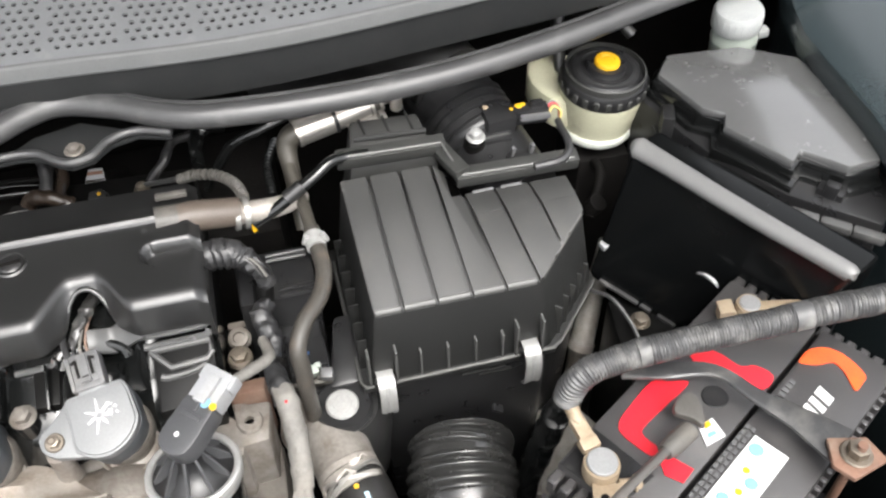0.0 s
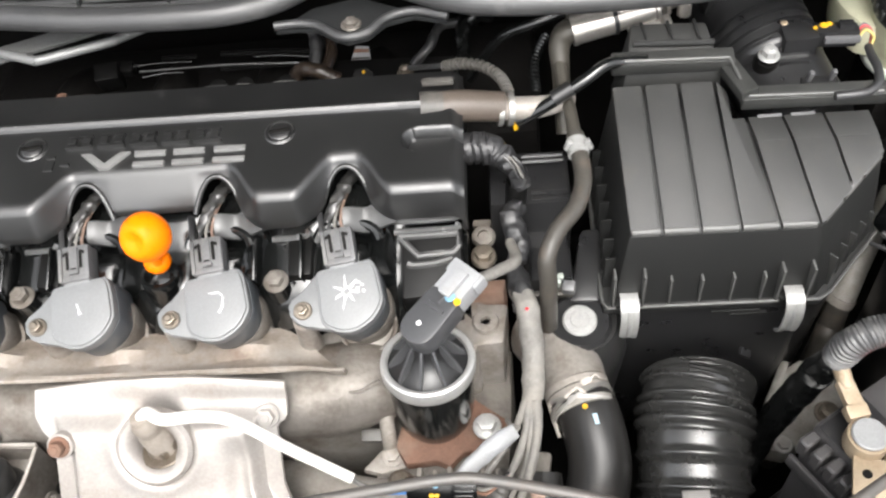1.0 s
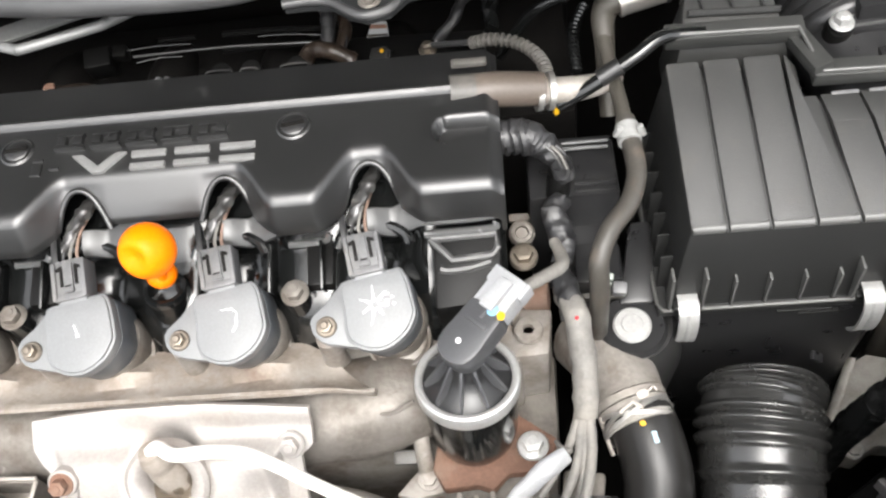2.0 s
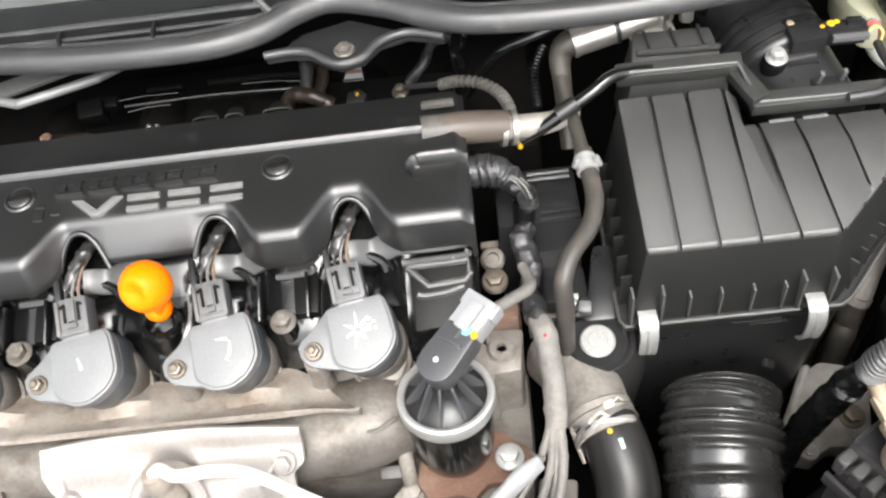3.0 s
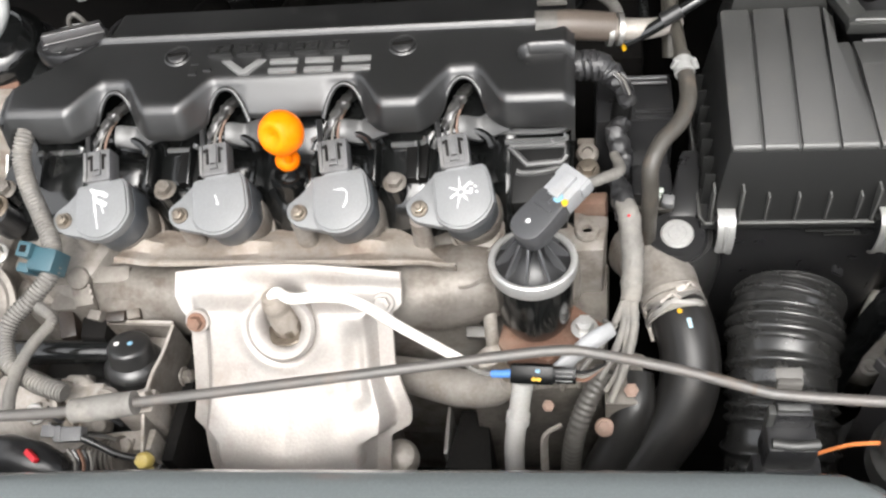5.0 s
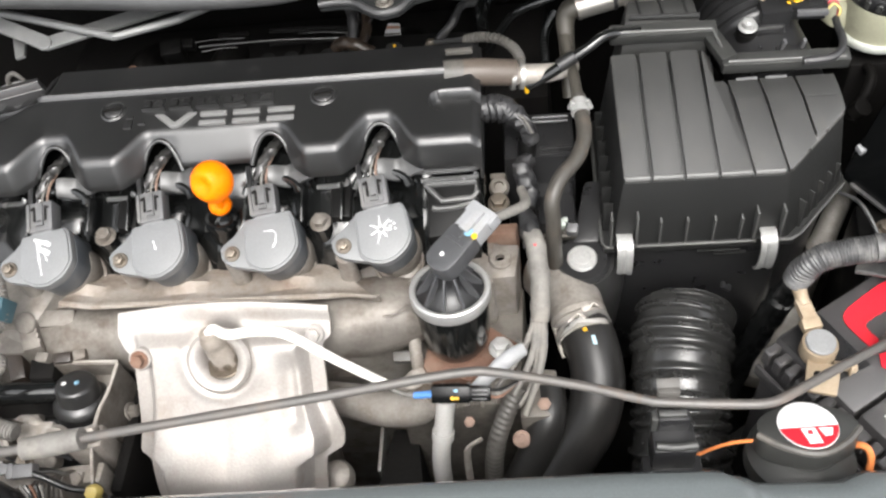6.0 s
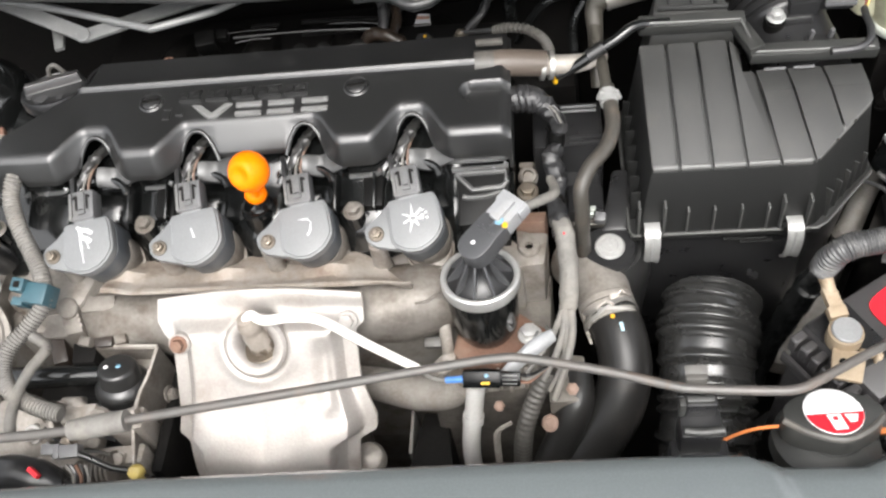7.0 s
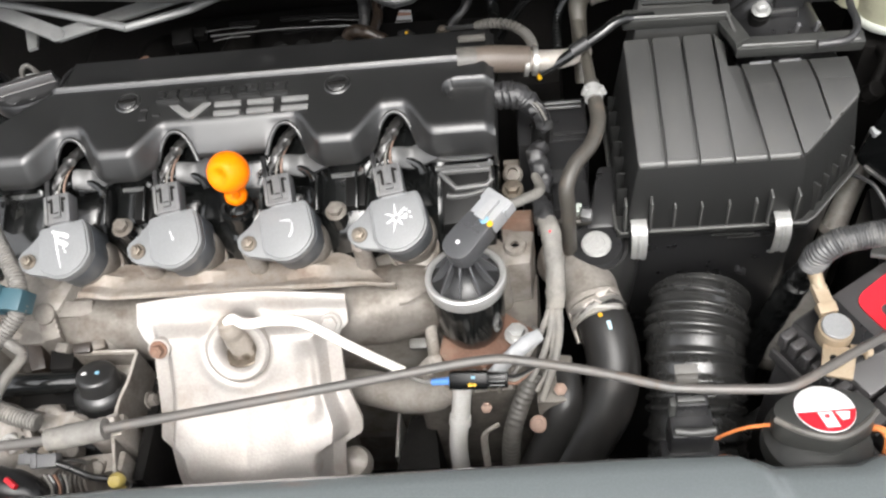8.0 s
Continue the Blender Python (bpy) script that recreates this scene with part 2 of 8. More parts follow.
M_LEAD = mat("grey_lead", (0.30, 0.303, 0.305), 0.5, 0.5, alt=(0.23, 0.233, 0.236), bump=0.3)
M_ORANGE = mat("orange_plastic", (0.90, 0.185, 0.0005), 0.36, alt=(0.86, 0.145, 0.0005), amount=0.5, bump=0.02, spec=0.14)
M_YELLOW = mat("yellow_plastic", (0.56, 0.32, 0.008), 0.4, alt=(0.48, 0.26, 0.008), bump=0.05)
M_STRAW = mat("dirty_straw_plastic", (0.46, 0.36, 0.10), 0.45, alt=(0.36, 0.27, 0.08), bump=0.1, dust=(0.30, 0.25, 0.16), dusty=0.3, dust_scale=90)
M_RED = mat("red_label", (0.55, 0.016, 0.028), 0.34, alt=(0.48, 0.013, 0.022), bump=0.02)
M_WHITE = mat("white_label", (0.62, 0.62, 0.62), 0.45, alt=(0.57, 0.57, 0.56), bump=0.02)
M_BLUE = mat("light_blue_mark", (0.16, 0.31, 0.42), 0.4, alt=(0.13, 0.27, 0.38), bump=0.02)
M_TEAL = mat("teal_clip_plastic", (0.030, 0.075, 0.095), 0.40, alt=(0.024, 0.06, 0.075), dust=(0.13, 0.145, 0.145), dusty=0.2)
M_MILKY = mat("milky_reservoir_plastic", (0.52, 0.515, 0.38), 0.38, alt=(0.46, 0.445, 0.31), scale=18, bump=0.05, dust=(0.27, 0.235, 0.165), dusty=0.2)
M_FLUID = mat("fluid_tinted_plastic", (0.58, 0.60, 0.55), 0.36, alt=(0.37, 0.395, 0.345), bump=0.05)
M_CLEAR = mat("white_cap_plastic", (0.31, 0.32, 0.315), 0.34, alt=(0.26, 0.27, 0.265), bump=0.05)
M_NECK = mat("milky_green_bottle", (0.30, 0.33, 0.295), 0.34, alt=(0.25, 0.285, 0.25), bump=0.05)
M_FUSE = mat("fuse_box_plastic", (0.080, 0.081, 0.081), 0.16, alt=(0.092, 0.092, 0.092), bump=0.04, fine=1200, dust=(0.15, 0.15, 0.147), dusty=0.10, dust_scale=60, spec=1.0, coat=1.0)
M_PAINT = mat("dark_green_grey_paint", (0.024, 0.033, 0.036), 0.24, 0.1, alt=(0.027, 0.036, 0.039), amount=0.4, scale=12, bump=0.02, coat=0.7, spread=0.2)
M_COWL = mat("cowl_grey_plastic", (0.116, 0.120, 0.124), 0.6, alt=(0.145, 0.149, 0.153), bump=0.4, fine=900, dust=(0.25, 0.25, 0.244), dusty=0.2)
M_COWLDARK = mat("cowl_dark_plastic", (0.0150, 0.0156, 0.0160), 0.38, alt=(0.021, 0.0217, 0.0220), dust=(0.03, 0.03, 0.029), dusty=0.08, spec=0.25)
# Near-black: the deep shade of the bay, gaps and holes put into colour.
M_VOID = mat("shade_black", (0.0065, 0.0061, 0.0059), 0.6, alt=(0.0114, 0.0104, 0.0095), bump=0.5, fine=300, spec=0.08)
M_BATT = mat("battery_case_plastic", (0.036, 0.034, 0.035), 0.36, alt=(0.048, 0.046, 0.046), bump=0.25, fine=1200, dust=(0.11, 0.103, 0.10), dusty=0.2, spec=0.9)
M_LETTER = mat("silver_badge_paint", (0.30, 0.30, 0.295), 0.36, 0.5, alt=(0.22, 0.22, 0.215), bump=0.05)
M_WIREWHITE = mat("white_wire_sleeve", (0.80, 0.77, 0.72), 0.55, alt=(0.72, 0.68, 0.62), bump=0.1)
M_TAN = mat("tan_hose", (0.085, 0.069, 0.057), 0.42, alt=(0.065, 0.050, 0.040), dust=(0.19, 0.155, 0.125), dusty=0.3)
M_COPPER = mat("orange_wire", (0.62, 0.20, 0.06), 0.5, bump=0.02)
M_CONDUIT = mat("dark_conduit_plastic", (0.034, 0.034, 0.035), 0.34, alt=(0.020, 0.020, 0.021), dust=(0.13, 0.125, 0.115), dusty=0.3, dust_scale=40, spec=0.7)
M_SWOOSH = mat("orange_red_print", (0.78, 0.10, 0.02), 0.36, alt=(0.62, 0.05, 0.02), amount=0.8, scale=60, bump=0.02)
M_OLIVE = mat("olive_grey_pipe", (0.060, 0.055, 0.046), 0.38, 0.2, alt=(0.042, 0.038, 0.032), dust=(0.13, 0.115, 0.095), dusty=0.2)
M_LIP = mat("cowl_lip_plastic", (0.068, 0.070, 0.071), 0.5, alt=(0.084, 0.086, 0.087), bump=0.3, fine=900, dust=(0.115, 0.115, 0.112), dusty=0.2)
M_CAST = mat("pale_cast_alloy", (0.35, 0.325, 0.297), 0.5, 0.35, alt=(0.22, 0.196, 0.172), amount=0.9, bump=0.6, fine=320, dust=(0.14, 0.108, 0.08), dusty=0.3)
# Pale grey for highlights on rounded black edges.
M_RIM = mat("highlight_rim_plastic", (0.125, 0.125, 0.124), 0.34, alt=(0.135, 0.135, 0.133), bump=0.1, fine=1200, dust=(0.19, 0.187, 0.18), dusty=0.15, spec=0.7)
M_EDGE = mat("grey_edge_plastic", (0.050, 0.050, 0.0495), 0.36, alt=(0.072, 0.072, 0.071), amount=0.9, scale=60, bump=0.15, fine=1200, dust=(0.15, 0.147, 0.14), dusty=0.25, dust_scale=60, spec=0.7)
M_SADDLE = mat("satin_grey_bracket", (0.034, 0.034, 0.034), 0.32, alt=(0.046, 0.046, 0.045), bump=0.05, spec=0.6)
# Paler plastic: edge highlights put into colour, along with some wear.
M_EDGESHINE = mat("worn_edge_highlight", (0.066, 0.066, 0.063), 0.46, alt=(0.050, 0.050, 0.048), bump=0.3, fine=900, dust=(0.13, 0.128, 0.12), dusty=0.25, dust_scale=70, spec=0.8)
M_CAP = mat("dusty_cap_plastic", (0.026, 0.0266, 0.0252), 0.42, alt=(0.037, 0.037, 0.035), bump=0.2, fine=900, dust=(0.075, 0.072, 0.065), dusty=0.25)
# Near-black plastic; the shade of the places it fills is in its colour.
M_SHADE = mat("shade_black_plastic", (0.0047, 0.0047, 0.0047), 0.34, alt=(0.0076, 0.0072, 0.0068), bump=0.2, spec=0.16)
M_BELLOWS = mat("dusty_bellows_rubber", (0.020, 0.020, 0.0196), 0.24, alt=(0.032, 0.0315, 0.030), dust=(0.07, 0.066, 0.058), dusty=0.10, spec=1.0)
M_PANEL = mat("grey_green_panel_paint", (0.112, 0.126, 0.130), 0.26, 0.1, alt=(0.118, 0.132, 0.136), scale=12, bump=0.02, coat=0.9, spread=0.2)
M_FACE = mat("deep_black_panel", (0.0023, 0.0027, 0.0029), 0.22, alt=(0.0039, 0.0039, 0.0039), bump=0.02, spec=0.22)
M_HOSE = mat("matt_hose_rubber", (0.013, 0.0127, 0.0123), 0.30, alt=(0.020, 0.0185, 0.0175), scale=30, dust=(0.080, 0.064, 0.056), dusty=0.22, dust_scale=14, spec=0.35)
M_WRAP = mat("crumpled_grey_tape", (0.020, 0.020, 0.021), 0.40, alt=(0.012, 0.012, 0.013), bump=0.7, fine=260, dust=(0.075, 0.073, 0.07), dusty=0.3, dust_scale=60, spec=0.6)
M_BRACKET = mat("dusty_bracket_steel", (0.34, 0.325, 0.30), 0.5, 0.2, alt=(0.17, 0.155, 0.135), amount=0.9, bump=0.4, dust=(0.33, 0.31, 0.28), dusty=0.3)
M_BROWNBOLT = mat("browned_bolt", (0.23, 0.155, 0.12), 0.55, 0.3, alt=(0.15, 0.10, 0.078), bump=0.5, dust=(0.32, 0.24, 0.2), dusty=0.25, dust_scale=90)
M_PALEBLUE = mat("pale_blue_paint", (0.33, 0.46, 0.52), 0.45, alt=(0.26, 0.38, 0.44), bump=0.05)
M_WIREBLUE = mat("blue_wire_seal", (0.07, 0.20, 0.50), 0.4, alt=(0.05, 0.15, 0.40), bump=0.02)
M_SLEEVE = mat("dusty_conduit_plastic", (0.052, 0.052, 0.053), 0.40, alt=(0.034, 0.034, 0.035), dust=(0.19, 0.185, 0.175), dusty=0.45, dust_scale=70, spec=0.7)
M_LOOM = mat("shiny_crumpled_tape", (0.045, 0.044, 0.043), 0.30, alt=(0.020, 0.020, 0.020), amount=0.9, scale=120, bump=0.8, fine=260, dust=(0.16, 0.155, 0.145), dusty=0.3, dust_scale=90, spec=0.8)
M_STRUT = mat("grey_strut_steel", (0.19, 0.192, 0.19), 0.46, 0.4, alt=(0.145, 0.146, 0.144), bump=0.2, dust=(0.25, 0.245, 0.235), dusty=0.2)
M_DARKCAST = mat("dark_cast_alloy", (0.16, 0.147, 0.13), 0.55, 0.3, alt=(0.06, 0.053, 0.046), amount=0.9, bump=0.8, fine=300, dust=(0.18, 0.165, 0.145), dusty=0.3)
M_SOCKET = mat("smoky_socket_plastic", (0.052, 0.053, 0.056), 0.30, alt=(0.042, 0.042, 0.045), bump=0.05, dust=(0.10, 0.10, 0.098), dusty=0.12, spec=0.6)
M_SILVER = mat("silver_painted_pipe", (0.62, 0.61, 0.59), 0.34, 0.3, alt=(0.50, 0.48, 0.45), bump=0.1, dust=(0.40, 0.36, 0.31), dusty=0.2)
M_ROAD = mat("asphalt", (0.05, 0.05, 0.05), 0.85, alt=(0.07, 0.07, 0.068), scale=3, fine=120, bump=0.6)


# ---- the engine bay ----
solid("ground", prism([(-25, -25), (25, -25), (25, 25), (-25, 25)], -0.1, 0.0), M_ROAD, "dark grey asphalt yard under the car", "ground", kind="structure")
# Added floor; closes the bay and keeps light from coming up.
solid("bay_floor", prism([(-0.62, -0.34), (0.95, -0.34), (0.95, 0.42), (-0.62, 0.42)], 0.34, 0.36), M_VOID, "near-black floor added to close the engine bay", "floor", kind="structure")
solid("firewall", prism([(-0.66, 0.40), (0.99, 0.40), (0.99, 0.44), (-0.66, 0.44)], 0.0, 0.93, 0.004), M_VOID, "near-black firewall behind the engine, shade in its colour", "wall", kind="structure")
solid("inner_fender_far", prism([(-0.66, -0.34), (-0.62, -0.34), (-0.62, 0.40), (-0.66, 0.40)], 0.0, 0.86, 0.004), M_PAINT, "dark painted inner wing of the engine bay", "wall", kind="structure")
solid("inner_fender_near", prism([(0.95, -0.34), (0.99, -0.34), (0.99, 0.40), (0.95, 0.40)], 0.0, 0.90, 0.004), M_PAINT, "dark green-grey painted inner wing", "wall", kind="structure")

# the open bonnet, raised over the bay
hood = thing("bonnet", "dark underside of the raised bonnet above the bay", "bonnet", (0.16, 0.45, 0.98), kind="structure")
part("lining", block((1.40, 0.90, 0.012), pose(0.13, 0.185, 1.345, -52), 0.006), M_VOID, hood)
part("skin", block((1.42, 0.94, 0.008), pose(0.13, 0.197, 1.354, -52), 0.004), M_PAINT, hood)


def step01(a, b, x):
    t = max(0.0, min(1.0, (x - a) / (b - a)))
    return t * t * (3 - 2 * t)


def support_panel():
    # front cross member: flat top, rounded back edge, a pressed seam
    prof = [(-0.60, 0.0), (-0.60, 0.80), (-0.40, 0.826), (-0.235, 0.832), (-0.212, 0.8315), (-0.203, 0.828), (-0.198, 0.820), (-0.197, 0.806), (-0.197, 0.60), (-0.23, 0.0)]
    bm = bmesh.new()
    loops = []
    for i in range(241):
        x = -0.66 + 1.65 * i / 240
        dip = 0.0
        if x > 0.386:
            dip = 0.006 * min(1, (x - 0.386) / 0.007)
        bow = -0.004 + 0.030 * x - 0.03 * max(0.0, -x)
        notch = -0.006 * step01(0.386, 0.402, x) * (1 - step01(0.448, 0.460, x)) - 0.0035 * math.exp(-((x - 0.3845) / 0.0016) ** 2)
        shift = max(-0.03, min(0.006, bow)) + notch
        loops.append([bm.verts.new((x + 0.45 * max(0.0, min(0.1, -0.197 - y)), y + (shift if y > -0.30 else 0), z - dip if z > 0.7 else z)) for y, z in prof])
    for a, b in zip(loops, loops[1:]):
        for k in range(len(prof)):
            j = (k + 1) % len(prof)
            bm.faces.new((a[k], b[k], b[j], a[j]))
    bm.faces.new(loops[0])
    bm.faces.new(loops[-1][::-1])
    bmesh.ops.recalc_face_normals(bm, faces=bm.faces)
    return bm


solid("radiator_support", support_panel(), M_PANEL, "dark green-grey painted front cross member with water marks", "cross member", kind="structure")


# ---- cowl: perforated grille, dark trough wall, rubber weather seal ----
cowl = thing("cowl", "grey perforated plastic cowl below the windscreen", "cowl", (0.1, 0.25, 0.9), kind="structure")
SEAL = [(-0.60, 0.254, 0.904), (-0.35, 0.230, 0.904), (-0.105, 0.199, 0.904), (-0.015, 0.185, 0.904), (0.070, 0.181, 0.904), (0.112, 0.189, 0.904), (0.138, 0.204, 0.905), (0.163, 0.212, 0.905),
        (0.199, 0.201, 0.904), (0.238, 0.180, 0.904), (0.276, 0.171, 0.904), (0.355, 0.168, 0.904), (0.439, 0.175, 0.904), (0.532, 0.194, 0.905), (0.628, 0.222, 0.906), (0.80, 0.266, 0.907), (0.95, 0.304, 0.907)]
part("weather_seal", tube(SEAL, 0.0088, 14, flat=0.8), M_SEAL, cowl, "grey dusty rubber weather seal")
part("seal_fin", tube([(x, y + 0.0095, z + 0.0042) for x, y, z in SEAL], 0.0022, 8), M_SEAL, cowl)
part("seal_groove", tube([(x, y + 0.0072, z + 0.0015) for x, y, z in SEAL], 0.0030, 8), M_COWLDARK, cowl)


def cowl_wall():
    rows = [(0.0145, 0.897), (0.0145, 0.899), (0.0148, 0.912), (0.0150, 0.925), (0.016, 0.932), (0.034, 0.936)]
    bm = bmesh.new()
    loops = []
    for q in grow([(-0.60, 0.235, 0), (-0.107, 0.192, 0), (0.137, 0.194, 0), (0.285, 0.190, 0), (0.417, 0.202, 0), (0.634, 0.235, 0), (0.95, 0.31, 0)], 10):
        loops.append([bm.verts.new((q.x, q.y + dy, z)) for dy, z in rows] + [bm.verts.new((q.x, q.y + 0.034, 0.894))])
    k = len(loops[0])
    for a, b in zip(loops, loops[1:]):
        for i in range(k):
            bm.faces.new((a[i], b[i], b[(i + 1) % k], a[(i + 1) % k]))
    bm.faces.new(loops[0])
    bm.faces.new(loops[-1][::-1])
    bmesh.ops.recalc_face_normals(bm, faces=bm.faces)
    return bm


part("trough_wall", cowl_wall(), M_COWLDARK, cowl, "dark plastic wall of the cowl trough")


LIP = grow([(-0.60, 0.2600, 0), (-0.107, 0.2180, 0), (0.137, 0.2150, 0), (0.285, 0.2085, 0), (0.417, 0.2200, 0), (0.634, 0.2560, 0), (0.95, 0.331, 0)], 10)


def perforated(x0, x1, pitch=0.0077, step=0.0075, hole=0.0022, rows=9):
    """A plate of cells, each with a round hole through it, in staggered rows and groups of six with a bare web between."""
    bm = bmesh.new()
    base = lambda x: float(np.interp(x, [q.x for q in LIP], [q.y for q in LIP])) - 0.0010
    lean = 0.22
    for r in range(rows + 8):
        cells, x, k = [], x0 + (pitch / 2 if r % 2 else 0.0), 0
        while x < x1:
            wide = 0.0048 if k % 7 == 6 else pitch
            cells.append((x, x + wide, k % 7 != 6 and 0 < r <= rows))
            x, k = x + wide, k + 1
        for a, b, pierced in cells:
            cx, hx, hy = (a + b) / 2, (b - a) / 2, step / 2
            cy = step * r + hy
            point = lambda u, v: bm.verts.new((u, base(u) + v, 0.9408 + v * lean))
            if not pierced:
                bm.faces.new([point(cx + hx * s, cy + hy * t) for s, t in ((-1, -1), (1, -1), (1, 1), (-1, 1))])
                continue
            angles = [2 * math.pi * s / 8 for s in range(8)]
            edge = [1 / max(abs(math.cos(g)), abs(math.sin(g))) for g in angles]
            square = [point(cx + hx * e * math.cos(g), cy + hy * e * math.sin(g)) for g, e in zip(angles, edge)]
            rim = [point(cx + hole * math.cos(g), cy + hole * math.sin(g)) for g in angles]
            low = [bm.verts.new((v.co.x, v.co.y, v.co.z - 0.0018)) for v in rim]
            for s in range(8):
                t = (s + 1) % 8
                bm.faces.new((square[s], square[t], rim[t], rim[s]))
                bm.faces.new((rim[s], rim[t], low[t], low[s]))
    bmesh.ops.remove_doubles(bm, verts=bm.verts, dist=0.00005)
    return bm


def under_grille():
    """A near-black sheet right below the grille: the shade of its holes as colour."""
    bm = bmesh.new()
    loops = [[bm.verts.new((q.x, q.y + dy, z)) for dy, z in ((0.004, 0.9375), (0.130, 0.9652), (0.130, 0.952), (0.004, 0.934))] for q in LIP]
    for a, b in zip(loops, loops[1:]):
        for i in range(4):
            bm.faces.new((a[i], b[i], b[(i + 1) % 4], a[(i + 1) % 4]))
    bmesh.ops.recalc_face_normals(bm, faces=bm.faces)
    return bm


part("hole_shade", under_grille(), M_VOID, cowl)
part("grille", perforated(-0.60, 0.94), M_COWL, cowl, "light grey perforated grille")


def lip_band():
    bm = bmesh.new()
    loops = []
    for q in LIP:
        loops.append([bm.verts.new((q.x, q.y + dy, z)) for dy, z in ((-0.006, 0.9290), (-0.0065, 0.9305), (-0.0035, 0.9385), (-0.0025, 0.9402), (-0.0008, 0.9409), (0.004, 0.9415), (0.004, 0.934), (-0.001, 0.9280))])
    k = len(loops[0])
    for a, b in zip(loops, loops[1:]):
        for i in range(k):
            bm.faces.new((a[i], b[i], b[(i + 1) % k], a[(i + 1) % k]))
    bm.faces.new(loops[0])
    bm.faces.new(loops[-1][::-1])
    bmesh.ops.recalc_face_normals(bm, faces=bm.faces)
    return bm


part("grille_lip", lip_band(), M_LIP, cowl, "pale grey front lip")
for dy, z, r in ((0.010, 0.9155, 0.0024), (0.005, 0.9095, 0.0016)):
    part("trough_ridge", tube([(-0.40, 0.236 + dy, z), (-0.107, 0.200 + dy, z), (0.02, 0.194 + dy, z), (0.118, 0.193 + dy, z)], r, 8), M_SEAL, cowl)
for x in (-0.02, 0.045, -0.09):
    part("trough_rib", block((0.002, 0.016, 0.014), pose(x, 0.200 - 0.06 * x, 0.907), 0.0005), M_COWLDARK, cowl)
part("trough_end", tube([(0.108, 0.222, 0.936), (0.116, 0.206, 0.918), (0.128, 0.198, 0.905)], 0.003, 8), M_SEAL, cowl)
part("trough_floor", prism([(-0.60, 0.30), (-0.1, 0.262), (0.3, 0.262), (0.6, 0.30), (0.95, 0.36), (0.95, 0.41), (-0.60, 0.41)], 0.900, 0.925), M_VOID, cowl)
# fixing tab with its bolt, at the bend of the seal
TAB = [(0.116, 0.178, 0.893), (0.132, 0.179, 0.893), (0.146, 0.176, 0.893), (0.158, 0.166, 0.893), (0.168, 0.161, 0.893), (0.182, 0.165, 0.893), (0.193, 0.178, 0.893), (0.212, 0.184, 0.893), (0.236, 0.176, 0.893)]
part("fixing_tab", tube(TAB, 0.0030, 10), M_SEAL, cowl)
part("tab_plate", prism([(x, y) for x, y, z in TAB] + [(0.172, 0.209), (0.140, 0.200)], 0.885, 0.889, 0.001), M_COWLDARK, cowl)
part("tab_bolt", hex_head(0.0050, 0.0030, pose(0.169, 0.178, 0.8890)), M_IRON, cowl)


# ---- engine: cylinder head, valve cover, plastic cover ----
head = thing("cylinder_head", "dirty grey-brown cast aluminium cylinder head", "engine", (0.03, 0.02, 0.6))


def bumpy(bm, amount, scale, seed=0.0):
    for v in bm.verts:
        d = Vector((noise.noise(v.co * scale + Vector((seed, 0, 0))), noise.noise(v.co * scale + Vector((0, seed + 7, 0))), noise.noise(v.co * scale + Vector((3, 0, seed)))))
        v.co += d * amount
    return bm


def slab(outline, z0, z1, cuts, bevel, m=None, rough=0.0, scale=30):
    bm = prism(outline, z0, z1, bevel)
    bmesh.ops.subdivide_edges(bm, edges=[e for e in bm.edges if e.calc_length() > 0.02], cuts=cuts, use_grid_fill=True)
    if rough:
        bumpy(bm, rough, scale)
    if m is not None:
        bm.transform(m)
    return bm


part("casting", slab([(-0.235, -0.012), (0.245, -0.008), (0.252, 0.055), (0.232, 0.062), (0.232, 0.17), (-0.235, 0.17)], 0.36, 0.752, 5, 0.006, rough=0.003), M_ALLOY, head)
part("front_face", slab([(-0.20, -0.035), (0.17, -0.028), (0.17, 0.02), (-0.20, 0.02)], 0.50, 0.735, 4, 0.005, rough=0.003), M_ALLOY, head)
for x in (-0.103, -0.013, 0.075, 0.163):
    m = pose(x + 0.007, 0.018, 0.752, 20)
    part("plug_tube", lathe([(0.0, -0.03), (0.0225, -0.03), (0.0200, 0.006), (0.0206, 0.009), (0.0206, 0.012), (0.019, 0.013), (0.017, 0.010), (0.0, 0.009)], m, 28), M_ALLOY, head)
    part("coil_post", tube([Vector((x - 0.032, 0.004, 0.75)), Vector((x - 0.0305, 0.001, 0.7915))], [0.0085, 0.0072, 0.0070], 14), M_ALLOY, head)

valve_cover = thing("valve_cover", "glossy black ribbed valve cover with steel bolts", "engine", (0.03, 0.06, 0.75))


def valve_body():
    rows = [(0.012, 0.755), (0.018, 0.776), (0.026, 0.788), (0.040, 0.795), (0.056, 0.800), (0.068, 0.806), (0.078, 0.815), (0.10, 0.82), (0.165, 0.82), (0.168, 0.755)]
    bm = bmesh.new()
    loops = []
    for i in range(121):
        x = -0.205 + 0.446 * i / 120
        near = min(abs(x - c) for c in (-0.098, -0.010, 0.078, 0.166, 0.222))
        hole = math.cos(math.pi / 2 * min(1.0, near / 0.036)) ** 2
        loops.append([bm.verts.new((x, y + (0.022 * hole if k < 5 else 0), z - (0.010 * hole if k < 6 else 0))) for k, (y, z) in enumerate(rows)])
    k = len(rows)
    for a, b in zip(loops, loops[1:]):
        for j in range(k):
            bm.faces.new((a[j], b[j], b[(j + 1) % k], a[(j + 1) % k]))
    bm.faces.new(loops[0])
    bm.faces.new(loops[-1][::-1])
    bmesh.ops.recalc_face_normals(bm, faces=bm.faces)
    return bm


